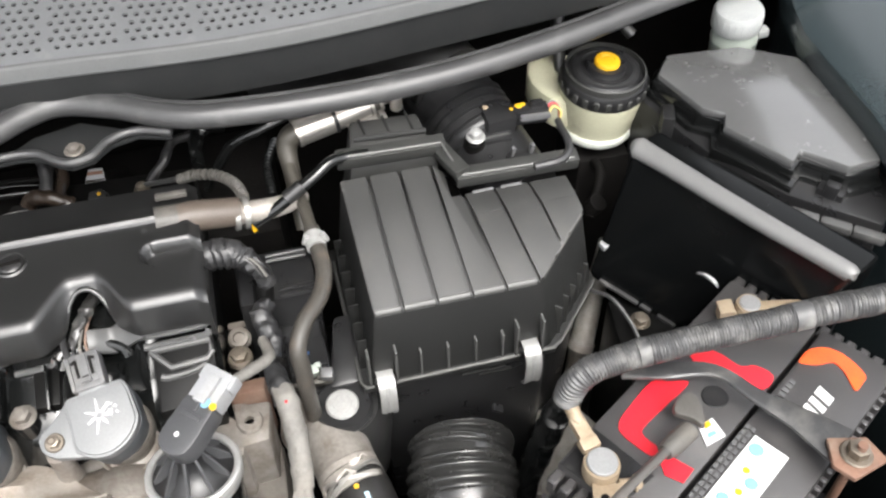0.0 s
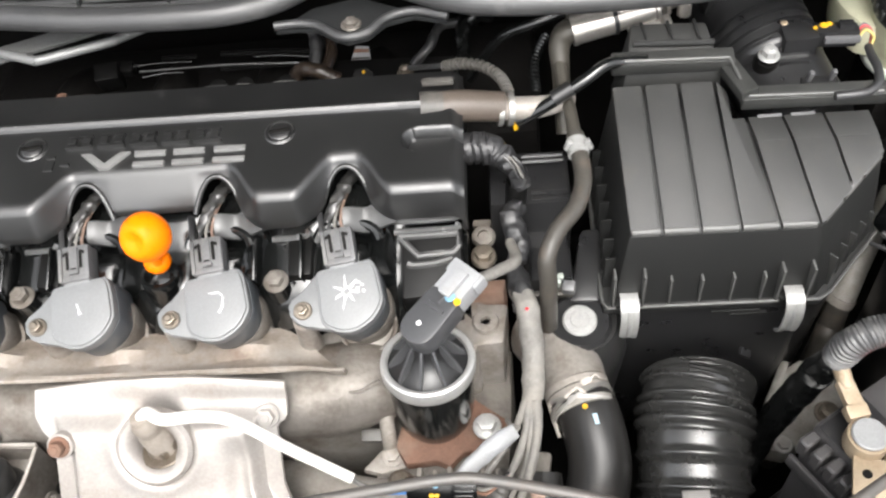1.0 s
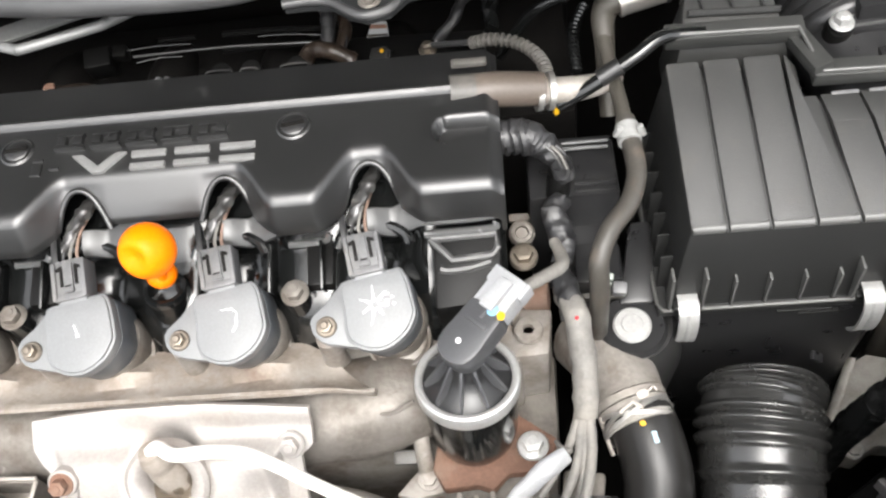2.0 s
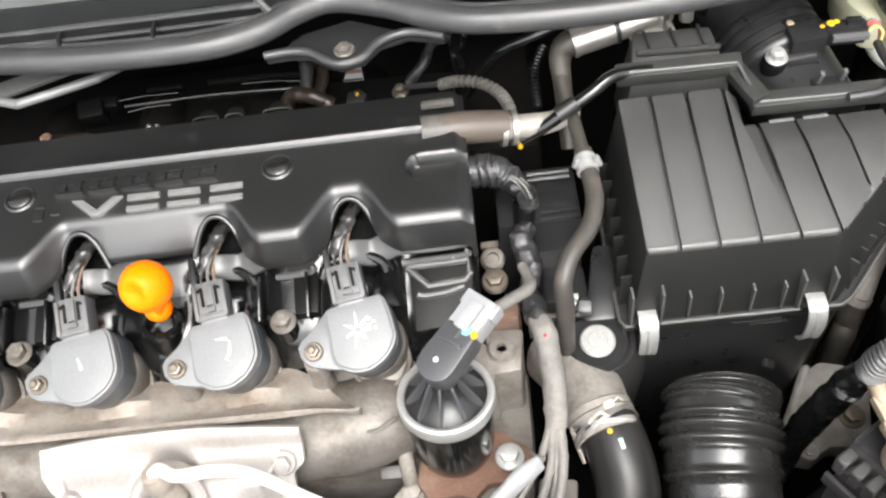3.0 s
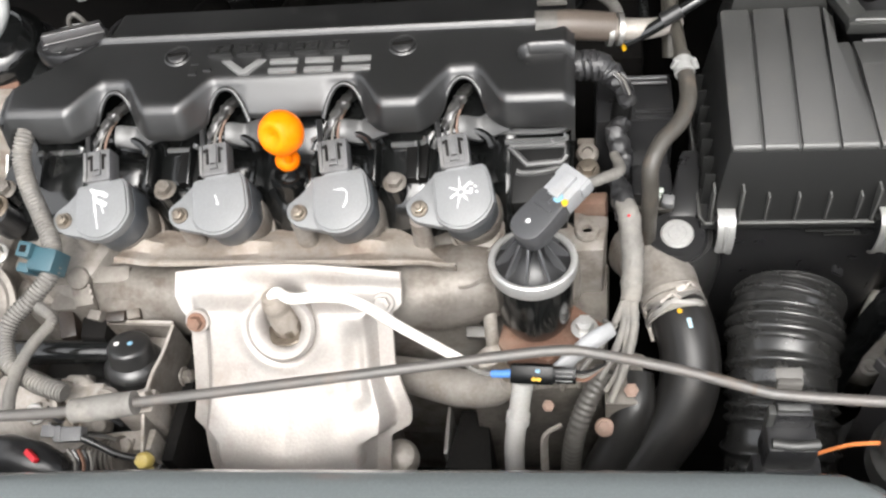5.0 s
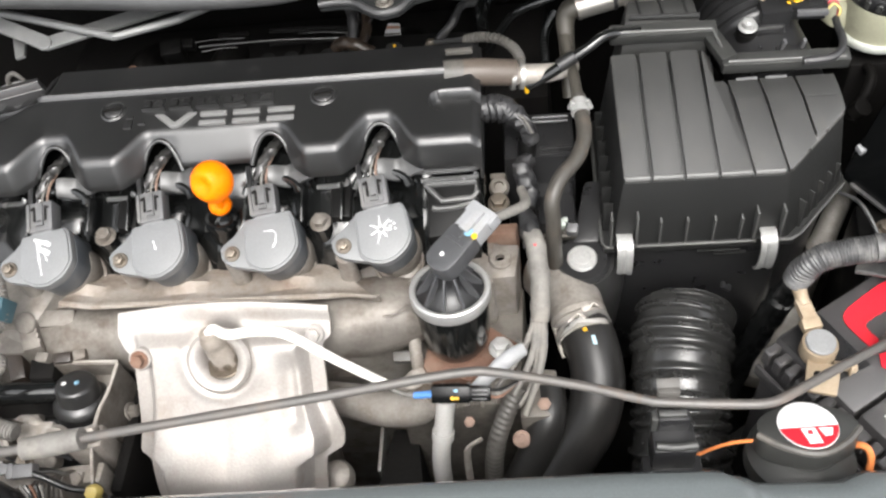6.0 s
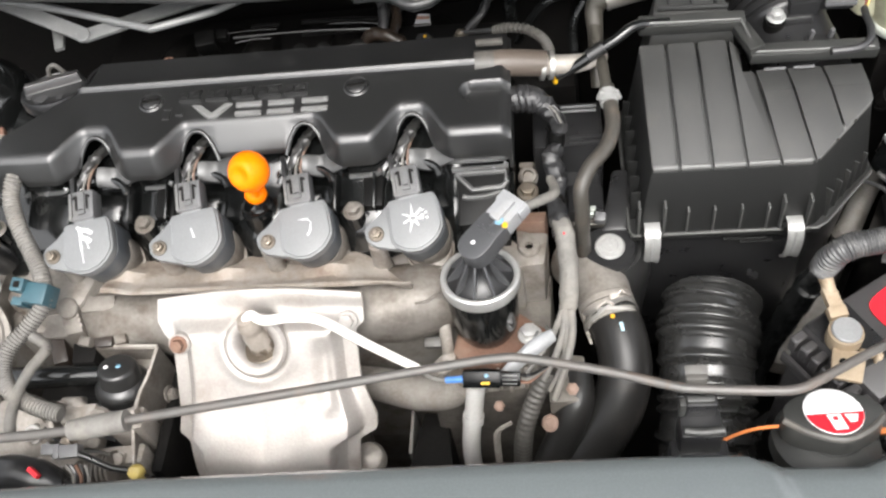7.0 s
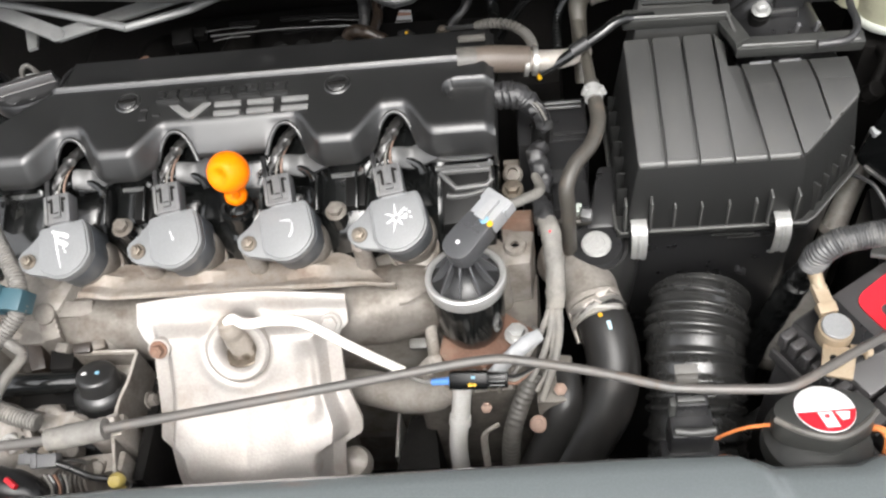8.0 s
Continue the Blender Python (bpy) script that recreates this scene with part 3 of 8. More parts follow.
def saddle(c):
    """A glossy curved bracket that carries the coil's wires, hollow in the middle."""
    bm = bmesh.new()
    loops = []
    for i in range(13):
        u = i / 12
        x = c - 0.006 + 0.036 * u
        sag = 0.0035 * math.cos(2 * math.pi * u) * (1 if u < 0.5 else 0.6)
        z = 0.8195 + sag + 0.004 * u
        w = 0.0080 + 0.0022 * u
        loops.append([bm.verts.new((x, 0.0605 + 0.006 * u + s * w * 0.85, z + s * w * 0.5 + t)) for s, t in ((-1, 0), (-0.8, 0.0018), (0, 0.0028), (0.8, 0.0018), (1, 0), (0.9, -0.003), (-0.9, -0.003))])
    k = len(loops[0])
    for a, b in zip(loops, loops[1:]):
        for j in range(k):
            bm.faces.new((a[j], b[j], b[(j + 1) % k], a[(j + 1) % k]))
    bm.faces.new(loops[0])
    bm.faces.new(loops[-1][::-1])
    bmesh.ops.recalc_face_normals(bm, faces=bm.faces)
    return bm


part("body", valve_body(), M_GLOSS, valve_cover)
for x, y in ((-0.196, 0.028), (-0.0630, 0.025), (0.1130, 0.028)):
    m = pose(x, y, 0.800, 8)
    part("bolt_foot", lathe([(0, -0.075), (0.0105, -0.075), (0.0095, -0.030), (0.0085, -0.026), (0, -0.026)], m, 20), M_ALLOY, valve_cover)
    part("bolt_boss", lathe([(0.0, -0.028), (0.0082, -0.028), (0.0080, -0.002), (0.0070, 0.0), (0.0, 0.0)], m, 20), M_GLOSS, valve_cover)
    part("bolt", join(hex_head(0.0060, 0.0056, m), disc(0.0082, 0.0022, m, 24)), M_IRON, valve_cover, "dull grey flanged steel bolt")
for a in (-0.078, -0.045, 0.098, 0.130, -0.165, -0.130):
    part("rib", block((0.0016, 0.030, 0.020), pose(a, 0.045, 0.801, 22), 0.0005), M_GLOSS, valve_cover)
for c in (-0.098, -0.010, 0.078, 0.166):
    arc = [(c - 0.004 + 0.022 * math.cos(a), 0.050 + 0.012 * math.sin(a), 0.812 + 0.006 * math.sin(a)) for a in (math.pi * k / 6 for k in range(7))]
    part("saddle", saddle(c), M_SADDLE, valve_cover, "dark grey curved wire bracket")
    part("loom_arch", tube(arc, 0.0035, 8), M_GLOSS, valve_cover)
# Blocks added to cover the glare on the valve cover's slopes, in near-black.
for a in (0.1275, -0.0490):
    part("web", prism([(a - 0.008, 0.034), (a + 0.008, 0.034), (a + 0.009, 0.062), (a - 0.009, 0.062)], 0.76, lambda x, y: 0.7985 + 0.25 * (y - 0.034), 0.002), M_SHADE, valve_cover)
# long edge ribs under the lobes of the cover, in paler grey for their highlights
for x0, x1 in ((-0.178, -0.140), (-0.068, -0.045), (0.108, 0.134), (0.192, 0.236)):
    part("edge_rib", tube([(x0, 0.060, 0.806), (x1 - 0.004, 0.061, 0.806), (x1, 0.064, 0.809)], 0.0024, 8), M_FUSE, valve_cover)
# stepped end of the valve cover beside the fourth coil
bar = [(0.1860, 0.0700, 0.8070), (0.2090, 0.0690, 0.8070), (0.2330, 0.0700, 0.8070), (0.2380, 0.0730, 0.8080)]
step = [(0.1950, 0.0590, 0.8020), (0.2350, 0.0600, 0.8020), (0.2360, 0.0520, 0.7990), (0.2320, 0.0480, 0.7970), (0.2080, 0.0460, 0.7970), (0.1950, 0.0590, 0.8020)]
low_bar = [(0.2000, 0.0420, 0.7940), (0.2050, 0.0410, 0.7930), (0.2190, 0.0420, 0.7930), (0.2310, 0.0450, 0.7940)]
# Pale greys draw the highlights on the bars' rounded edges as colour.
part("step_bar", tube(bar, 0.0026, 8, 4), M_RIM, valve_cover)
part("step_frame", tube(step, 0.0025, 8, smooth=False), M_EDGE, valve_cover)
part("step_bar", tube(low_bar, 0.0026, 8, 4), M_EDGE, valve_cover)
# The shadow below the bars is put into this wall's near-black colour.
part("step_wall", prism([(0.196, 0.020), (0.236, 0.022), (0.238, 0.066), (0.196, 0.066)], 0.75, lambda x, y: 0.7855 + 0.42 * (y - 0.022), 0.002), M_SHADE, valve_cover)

# plastic cover
cover = thing("engine_cover", "satin black plastic engine cover with raised silver badge", "engine cover", (0.03, 0.11, 0.80))
ARCH = (-0.101, -0.013, 0.077, 0.164)


def cover_lift(x):
    """One where the front edge swings back over a coil, nought on the flats."""
    if ARCH[1] < x < ARCH[2]:
        return 1.0
    return max(1 - step01(0.007, 0.033, abs(x - c)) for c in ARCH)


def cover_front(x):
    t = step01(0.0, 0.24, x)
    return 0.0555 + 0.001 * t + (0.028 + 0.0035 * t) * cover_lift(x)


def cover_reach(x):
    return 1 - (0.63 + 0.17 * step01(0.0, 0.24, x)) * (1 - cover_lift(x))


def cover_body():
    bm = bmesh.new()
    loops = []
    n = 260
    for i in range(n + 1):
        x = -0.188 + 0.4305 * i / n
        yf = cover_front(x)
        end = step01(0.0, 0.010, x + 0.188) * step01(0.0, 0.008, 0.2425 - x)
        yr = 0.082 + (0.1295 - 0.082) * min(1.0, max(0.0, (x + 0.182) / 0.054))
        yr = max(yr, yf + 0.008)
        back = 0.036 * step01(-0.135, -0.118, x) + 0.006
        T = 1.0
        for c in ARCH:
            d = abs(x - c)
            if d < 0.0165:
                T = 0.12 + 0.88 * (d / 0.0165) ** 2.4
        if ARCH[1] + 0.0155 < x < ARCH[2] - 0.0155:
            T = 0.92
        if x < -0.155:
            d = abs(x + 0.172)
            if d < 0.0125:
                T = 0.45 + 0.55 * (d / 0.0125) ** 2.4
        H = T * cover_reach(x)
        drop = 0.006 * (1 - end)
        low = 0.0055 * (1 - step01(-0.128, -0.122, x))
        far = 0.0240 * step01(-0.135, -0.118, x)
        ring = [(yr + back, 0.806), (yr + back, 0.8215 + far - drop), (yr + back * 0.95, 0.8260 + far - drop), (yr + 0.0058, 0.8535 - drop - low), (yr + 0.0030, 0.8590 - drop - low * 1.4), (yr + 0.0008, 0.8600 - drop - low * 1.3), (yr - 0.0012, 0.8590 - drop - low), (yr - 0.0026, 0.8562 - drop - low * 0.5)]
        for k in range(1, 34):
            f = k / 34
            y = yr - 0.0034 + (yf + 0.0075 - yr + 0.0034) * f
            z = 0.8567 - 0.0030 * f - drop
            slot = step01(0.0, 0.0022, 0.0100 - math.hypot(min(0.0, x - 0.213), y - 0.0985))
            ring.append((y, z - 0.0085 * slot))
        ring += [(yf + 0.0066, 0.8535 - drop), (yf + 0.0042, 0.8528 - drop), (yf + 0.0020, 0.8514 - drop), (yf + 0.0002, 0.8496 - drop), (yf - 0.0012 * H, 0.8484 - drop), (yf - 0.0080 * H, 0.8484 - 0.0072 * T - drop), (yf - 0.0150 * H, 0.8484 - 0.0142 * T - drop), (yf - 0.0164 * H, 0.8484 - 0.0166 * T - drop), (yf - 0.0166 * H, 0.8480 - 0.0200 * T - drop), (yf - 0.0140 * H, 0.8478 - 0.0200 * T - drop), (yf + 0.0030, 0.8462 - drop), (yr + back - 0.004, 0.816 - drop), (yr + back - 0.003, 0.806)]
        loops.append([bm.verts.new((x, y, z)) for y, z in ring])
    k = len(loops[0])
    for a, b in zip(loops, loops[1:]):
        for j in range(k):
            bm.faces.new((a[j], b[j], b[(j + 1) % k], a[(j + 1) % k]))
    bmesh.ops.recalc_face_normals(bm, faces=bm.faces)
    return bm


part("body", cover_body(), M_COVER, cover, angle=50)
part("end_wall", prism([(-0.1878, 0.054), (-0.1848, 0.054), (-0.1848, 0.086), (-0.1878, 0.084)], 0.815, 0.8445), M_COVER, cover)
part("end_wall", prism([(0.2395, 0.057), (0.2423, 0.057), (0.2423, 0.160), (0.2395, 0.160)], 0.809, 0.826), M_COVER, cover)
part("end_wall", prism([(0.2395, 0.124), (0.2423, 0.124), (0.2423, 0.164), (0.2395, 0.164)], 0.806, lambda x, y: 0.8480 - 0.10 * (y - 0.124)), M_COVER, cover)
part("back_step", tube([(-0.1265, 0.1320, 0.8545), (-0.1250, 0.1400, 0.8520), (-0.1230, 0.1540, 0.8510), (-0.1210, 0.1650, 0.8480)], 0.0016, 10, 4), M_COVER, cover)
for c in ARCH:
    rim = [(c + 0.0168 * s, cover_front(c) - 0.0020 - 0.0165 * abs(s) ** 2.3, 0.8478 - 0.0180 * abs(s) ** 2.3) for s in (k / 8 for k in range(-8, 9))]
    part("arch_rim", tube(rim, 0.0018, 10, 3), M_COVER, cover)
for x, y in ((-0.0545, 0.1100), (0.119, 0.1120)):
    screw = part("screw", lathe([(0.0, 0.0), (0.0108, 0.0), (0.0108, 0.0018), (0.0096, 0.0026), (0.0090, 0.0004), (0.0078, 0.0004), (0.0074, 0.0024), (0.0064, 0.0032), (0.0, 0.0034)], pose(x, y, 0.8545, 3), 28), M_COVER, cover, "round black slotted fastener")
    part("slot", block((0.0140, 0.0022, 0.0008), pose(x, y, 0.8582, 3, 0, 8), 0.0), M_VOID, screw)
# badge: plain raised shapes in the badge's colours


def badge(outline, material, name="badge_mark", h=0.0016):
    zf = lambda x, y: 0.8567 - 0.0030 * (0.1275 - y) / 0.045
    part(name, prism(outline, lambda x, y: zf(x, y) - 0.001, lambda x, y: zf(x, y) + h, 0.0003), material, cover)


def quad(x, y, w, h, lean=0.0):
    return [(x, y), (x + w, y), (x + w + lean, y + h), (x + lean, y + h)]


badge([(-0.018, 0.1025), (-0.0025, 0.0885), (0.0035, 0.0885), (0.0165, 0.1025), (0.0100, 0.1025), (0.0005, 0.0932), (-0.0105, 0.1025)], M_LETTER)
for x in (0.020, 0.047, 0.075):
    badge(quad(x, 0.0985, 0.0215, 0.0040), M_LETTER)
    badge(quad(x + 0.0004, 0.0892, 0.0215, 0.0040), M_LETTER)
badge(quad(-0.042, 0.0895, 0.0065, 0.0085), M_COVER)
badge(quad(-0.042, 0.1000, 0.0062, 0.0024), M_COVER)
badge(quad(-0.031, 0.0935, 0.0060, 0.0022), M_COVER)
for k in range(5):
    x = -0.030 + 0.0225 * k
    badge(quad(x, 0.1075, 0.0190, 0.0022), M_COVER, h=0.0030)
    badge(quad(x + 0.0012, 0.1105, 0.0058, 0.0058), M_COVER, h=0.0030)
    badge(quad(x + 0.0115, 0.1105, 0.0058, 0.0058), M_COVER, h=0.0030)
    badge(quad(x + 0.0008, 0.1170, 0.0170, 0.0020), M_COVER, h=0.0030)


# ---- ignition coils ----
D_OUT = [(0.0130, -0.0085), (0.0215, -0.0150), (0.0315, -0.0163), (0.0400, -0.0135), (0.0483, -0.0065), (0.0528, 0.0030), (0.0522, 0.0107), (0.0486, 0.0255), (0.0450, 0.0312), (0.0400, 0.0312), (0.0220, 0.0275), (0.0110, 0.0252), (0.0088, 0.0205), (0.0105, 0.0070)]


def rounded(outline, steps=4):
    """The outline as a smooth closed line."""
    n, out = len(outline), []
    for i in range(n):
        a, b, c, d = (Vector(outline[(i + k) % n]) for k in (-1, 0, 1, 2))
        for s in range(steps):
            t = s / steps
            q = 0.5 * (2 * b + (c - a) * t + (2 * a - 5 * b + 4 * c - d) * t * t + (3 * b - a - 3 * c + d) * t ** 3)
            out.append((q.x, q.y))
    return out


D_OUT = rounded(D_OUT)


def shrink(outline, by):
    cx, cy = sum(p[0] for p in outline) / len(outline), sum(p[1] for p in outline) / len(outline)
    out = []
    for x, y in outline:
        r = math.hypot(x - cx, y - cy)
        out.append((cx + (x - cx) * (r - by) / r, cy + (y - cy) * (r - by) / r))
    return out


def ignition_coil():
    coil = thing("ignition_coil", "grey resin ignition coil with paint marks, bolted to the head", "ignition coil", (0, 0, 0), "row of ignition coils")
    part("body", join(prism(D_OUT, 0.0, 0.0094, 0.0010), prism(shrink(D_OUT, 0.0012), 0.009, 0.0111, 0.0016, 0.0006)), M_COIL, coil)
    part("lower_body", prism(shrink([(x + 0.002, y) for x, y in D_OUT], 0.0015), -0.026, 0.001, 0.001), M_COILDARK, coil, "blue-grey lower body")
    ear = [(-0.0100, 0.0035), (-0.0085, -0.0030), (-0.0050, -0.0072), (0.0004, -0.0100), (0.0223, -0.0140), (0.0180, 0.0220), (0.0077, 0.0243), (-0.0007, 0.0139), (-0.0080, 0.0075)]
    part("ear", prism(ear, -0.004, 0.0045, 0.0012), M_COIL, coil)
    part("bolt", join(hex_head(0.0043, 0.0050, pose(0, 0, 0.0045)), disc(0.0026, 0.0080, pose(0, 0, 0.0045), 14)), M_BOLT, coil, "brassy hexagon bolt")
    cm = pose(0.0239, 0.0412, 0.0, 0, 0, 9)
    shell = join(block((0.0165, 0.0250, 0.0120), cm @ pose(0, 0, 0.0060), 0.0012), block((0.0026, 0.0235, 0.0150), cm @ pose(-0.0092, -0.0005, 0.0062), 0.0007), block((0.0026, 0.0235, 0.0150), cm @ pose(0.0092, -0.0005, 0.0062), 0.0007), block((0.0190, 0.0040, 0.0135), cm @ pose(0, -0.0108, 0.0062), 0.0008))
    plug = part("connector", shell, M_CONN, coil, "grey latched connector")
    part("latch", join(block((0.0056, 0.0170, 0.0022), cm @ pose(0, 0.0020, 0.0125), 0.0006), block((0.0064, 0.0028, 0.0030), cm @ pose(0, -0.0068, 0.0128), 0.0005)), M_CONN, plug)
    gaps = []
    for s in (-1, 1):
        gaps += [block((0.0020, 0.0110, 0.0008), cm @ pose(0.0046 * s, 0.0015, 0.0120), 0.0), block((0.0044, 0.0020, 0.0008), cm @ pose(0.0058 * s, 0.0072, 0.0121, 0, 0, -24 * s), 0.0)]
    gaps.append(block((0.0042, 0.0010, 0.0008), cm @ pose(0, -0.0045, 0.0134), 0.0))
    part("latch_gap", join(*gaps), M_VOID, plug)
    part("socket", block((0.0170, 0.008, 0.012), pose(0.0262, 0.0300, 0.0045, 0, 0, 9), 0.001), M_COIL, coil)
    for dx, mt in ((-0.005, M_CONDUIT), (0.0, M_TAPE), (0.005, M_BROWNBOLT)):
        part("wire", tube([(0.0220 + dx, 0.052, 0.0065), (0.0205 + dx * 0.8, 0.060, 0.006), (0.0235 + dx * 0.5, 0.074, 0.004), (0.029 + dx * 0.4, 0.094, -0.004)], 0.0010, 6, 5), mt, coil)
    part("wire_boot", bumpy(tube([(0.0150, 0.060, 0.004), (0.0190, 0.070, 0.004), (0.0245, 0.083, 0.003), (0.0300, 0.098, -0.006)], [0.0030, 0.0044, 0.0050, 0.0050], 18, 14, wobble=0.05, flat=0.8), 0.0022, 190), M_LOOM, coil, "crumpled taped wire loom")
    part("boot_flap", block((0.004, 0.026, 0.010), pose(0.0110, 0.058, 0.004, 0, 10, 8), 0.001), M_BLACK, coil)
    return coil


coil = ignition_coil()
COILS = [pose(-0.134, -0.003, 0.797, 20), pose(-0.043, 0.0, 0.798, 20), pose(0.047, 0.001, 0.798, 20), pose(0.134, 0.004, 0.797, 20)]
coils = [coil] + [copy_thing(coil, m) for m in COILS[1:]]
coil.matrix_basis = COILS[0]


def daub(m, points, width, parent):
    """A stroke of white paint on a coil's top."""
    bm = bmesh.new()
    left = []
    for i, (x, y) in enumerate(points):
        a, b = Vector(points[max(i - 1, 0)]), Vector(points[min(i + 1, len(points) - 1)])
        s = (b - a).normalized().orthogonal() * width * (0.55 + 0.45 * math.sin(i * 2.3 + x * 900))
        left.append((bm.verts.new((x + s.x, y + s.y, 0.0115)), bm.verts.new((x - s.x, y - s.y, 0.0115)), bm.verts.new((x - s.x, y - s.y, 0.0108)), bm.verts.new((x + s.x, y + s.y, 0.0108))))
    for a, b in zip(left, left[1:]):
        for k in range(4):
            bm.faces.new((a[k], b[k], b[(k + 1) % 4], a[(k + 1) % 4]))
    bm.faces.new(left[0])
    bm.faces.new(left[-1][::-1])
    bmesh.ops.recalc_face_normals(bm, faces=bm.faces)
    ob = new("paint_mark", mesh_of("paint_mark", bm, M_WHITE))
    ob.parent = parent


daub(None, [(0.021, 0.022), (0.026, 0.020), (0.031, 0.019), (0.035, 0.017)], 0.0018, coils[0])
daub(None, [(0.024, 0.021), (0.026, 0.014), (0.031, 0.012), (0.035, 0.010)], 0.0020, coils[0])
daub(None, [(0.025, 0.013), (0.027, 0.006), (0.029, -0.001), (0.031, -0.008)], 0.0009, coils[0])
daub(None, [(0.029, 0.014), (0.031, 0.010), (0.034, 0.004)], 0.0016, coils[0])
daub(None, [(0.028, 0.013), (0.0295, 0.010), (0.031, 0.006)], 0.0010, coils[1])
daub(None, [(0.026, 0.015), (0.033, 0.0155), (0.036, 0.013), (0.036, 0.006), (0.034, 0.002)], 0.0007, coils[2])
for a in range(7):
    t = 2 * math.pi * a / 7
    daub(None, [(0.030 + 0.002 * math.cos(t), 0.010 + 0.002 * math.sin(t)), (0.030 + 0.005 * math.cos(t), 0.010 + 0.005 * math.sin(t)), (0.030 + (0.008 + 0.002 * (a % 2)) * math.cos(t), 0.010 + (0.008 + 0.002 * (a % 3)) * math.sin(t))], 0.0011, coils[3])
for x, y in ((0.036, 0.016), (0.039, 0.014), (0.040, 0.010), (0.036, 0.012)):
    daub(None, [(x, y), (x + 0.0010, y + 0.0003), (x + 0.002, y)], 0.0010, coils[3])

# ---- dipstick ----
dip = thing("dipstick", "bright orange round dipstick handle in a black tube", "dipstick", (0.034, 0.036, 0.78))
part("guide_tube", lathe([(0, -0.05), (0.0125, -0.05), (0.0120, 0.008), (0.0132, 0.010), (0.0136, 0.014), (0.0128, 0.0165), (0.0105, 0.0165), (0.0088, 0.013), (0.0085, 0.0), (0, 0.0)], pose(0.0310, 0.0350, 0.788, -6, 4), 32), M_GLOSS, dip)
part("stopper", lathe([(0, -0.008), (0.004, -0.0075), (0.0075, -0.005), (0.0092, -0.001), (0.0088, 0.002), (0.0070, 0.0045), (0.0035, 0.006), (0, 0.006)], pose(0.0355, 0.0370, 0.818, 0, 4), 28), M_ORANGE, dip)
ball = bmesh.new()
bmesh.ops.create_uvsphere(ball, u_segments=32, v_segments=20, radius=0.0158)
for v in ball.verts:
    hollow = Vector((-0.0045, -0.0125, 0.0080))
    d = (v.co - hollow).length
    v.co -= v.co.normalized() * 0.0062 * max(0.0, 1 - (d / 0.0092) ** 2)
    v.co.z *= 1.04
ball.transform(pose(0.0432, 0.0275, 0.8555))
part("grip", ball, M_ORANGE, dip, "round orange grip with a finger dimple", angle=80)
part("stem", tube([(0.0375, 0.033, 0.818), (0.041, 0.030, 0.845)], 0.0032, 12), M_ORANGE, dip)

# ---- oil filler cap ----
cap = thing("oil_cap", "black plastic oil filler cap with a ribbed grip bar", "oil cap", (-0.156, 0.142, 0.80))
OC = pose(-0.1540, 0.138, 0.841, -12, 0, 0)
part("neck", lathe([(0, -0.06), (0.024, -0.06), (0.024, -0.008), (0.0285, -0.007), (0.0290, -0.003), (0, -0.003)], OC, 32), M_GLOSS, cap)
part("cap", lathe([(0, 0), (0.0270, 0.0), (0.0282, 0.002), (0.0282, 0.0095), (0.0274, 0.0116), (0.0262, 0.0120), (0.0256, 0.0112), (0, 0.0112)], OC, 40), M_BLACK, cap)
GM = OC @ pose(0, 0.004, 0, 0, 0, 24)
part("grip", prism([(-0.0245, -0.0035), (0.0235, -0.0035), (0.0235, 0.0055), (-0.0245, 0.0055)], 0.0105, 0.0185, 0.0012, 0.0012, GM), M_BATT, cap)
for line in ([(-0.0234, -0.0030, 0.0187), (0.0, -0.0030, 0.0187), (0.0225, -0.0030, 0.0187)], [(-0.0247, -0.0040, 0.0116), (0.0, -0.0040, 0.0116), (0.0236, -0.0040, 0.0116)], [(-0.0245, -0.0040, 0.0116), (-0.0236, -0.0030, 0.0187)]):
    part("grip_edge", tube([GM @ Vector(p) for p in line], 0.0006, 6, 3), M_CONDUIT, cap)
for x, y, r in ((-0.004, -0.0165, 0.006), (0.012, -0.0145, 0.0035), (-0.017, -0.013, 0.003)):
    part("moulded_mark", disc(r, 0.0008, OC @ pose(x, y, 0.0110), 14), M_CONDUIT, cap)
part("tether", tube([(-0.166, 0.160, 0.842), (-0.166, 0.164, 0.852), (-0.160, 0.167, 0.855), (-0.154, 0.166, 0.846)], 0.0021, 8), M_GREYRUB, cap)

# cast collars of the plug tubes that show behind and below the coils
for m in COILS:
    part("plug_collar", bumpy(lathe([(0, -0.062), (0.0232, -0.062), (0.0212, -0.034), (0.0218, -0.031), (0.0218, -0.0215), (0.0208, -0.0195), (0.0195, -0.0205), (0, -0.0215)], m @ pose(0.0340, 0.0070, 0), 36), 0.0006, 90), M_IRON, head, "grey-brown cast plug tube collar")
part("stud", tube([(-0.0848, 0.066, 0.806), (-0.083, 0.046, 0.796)], 0.0011, 8), M_STEEL, valve_cover)
part("stud", tube([(-0.204, 0.060, 0.806), (-0.206, 0.044, 0.792)], 0.0014, 8), M_STEEL, valve_cover)

# ---- manifold, its plate, and the big pressed heat shield ----
manifold = thing("exhaust_manifold", "grey rough cast manifold beneath the ignition coils", "manifold", (0.0, -0.02, 0.70))
part("body", bumpy(tube([(-0.175, -0.006, 0.715), (-0.12, -0.018, 0.722), (-0.02, -0.020, 0.727), (0.10, -0.020, 0.730), (0.16, -0.014, 0.732), (0.195, 0.0, 0.725)], [0.026, 0.031, 0.032, 0.033, 0.031, 0.026], 24, 12), 0.0022, 35), M_IRON, manifold)
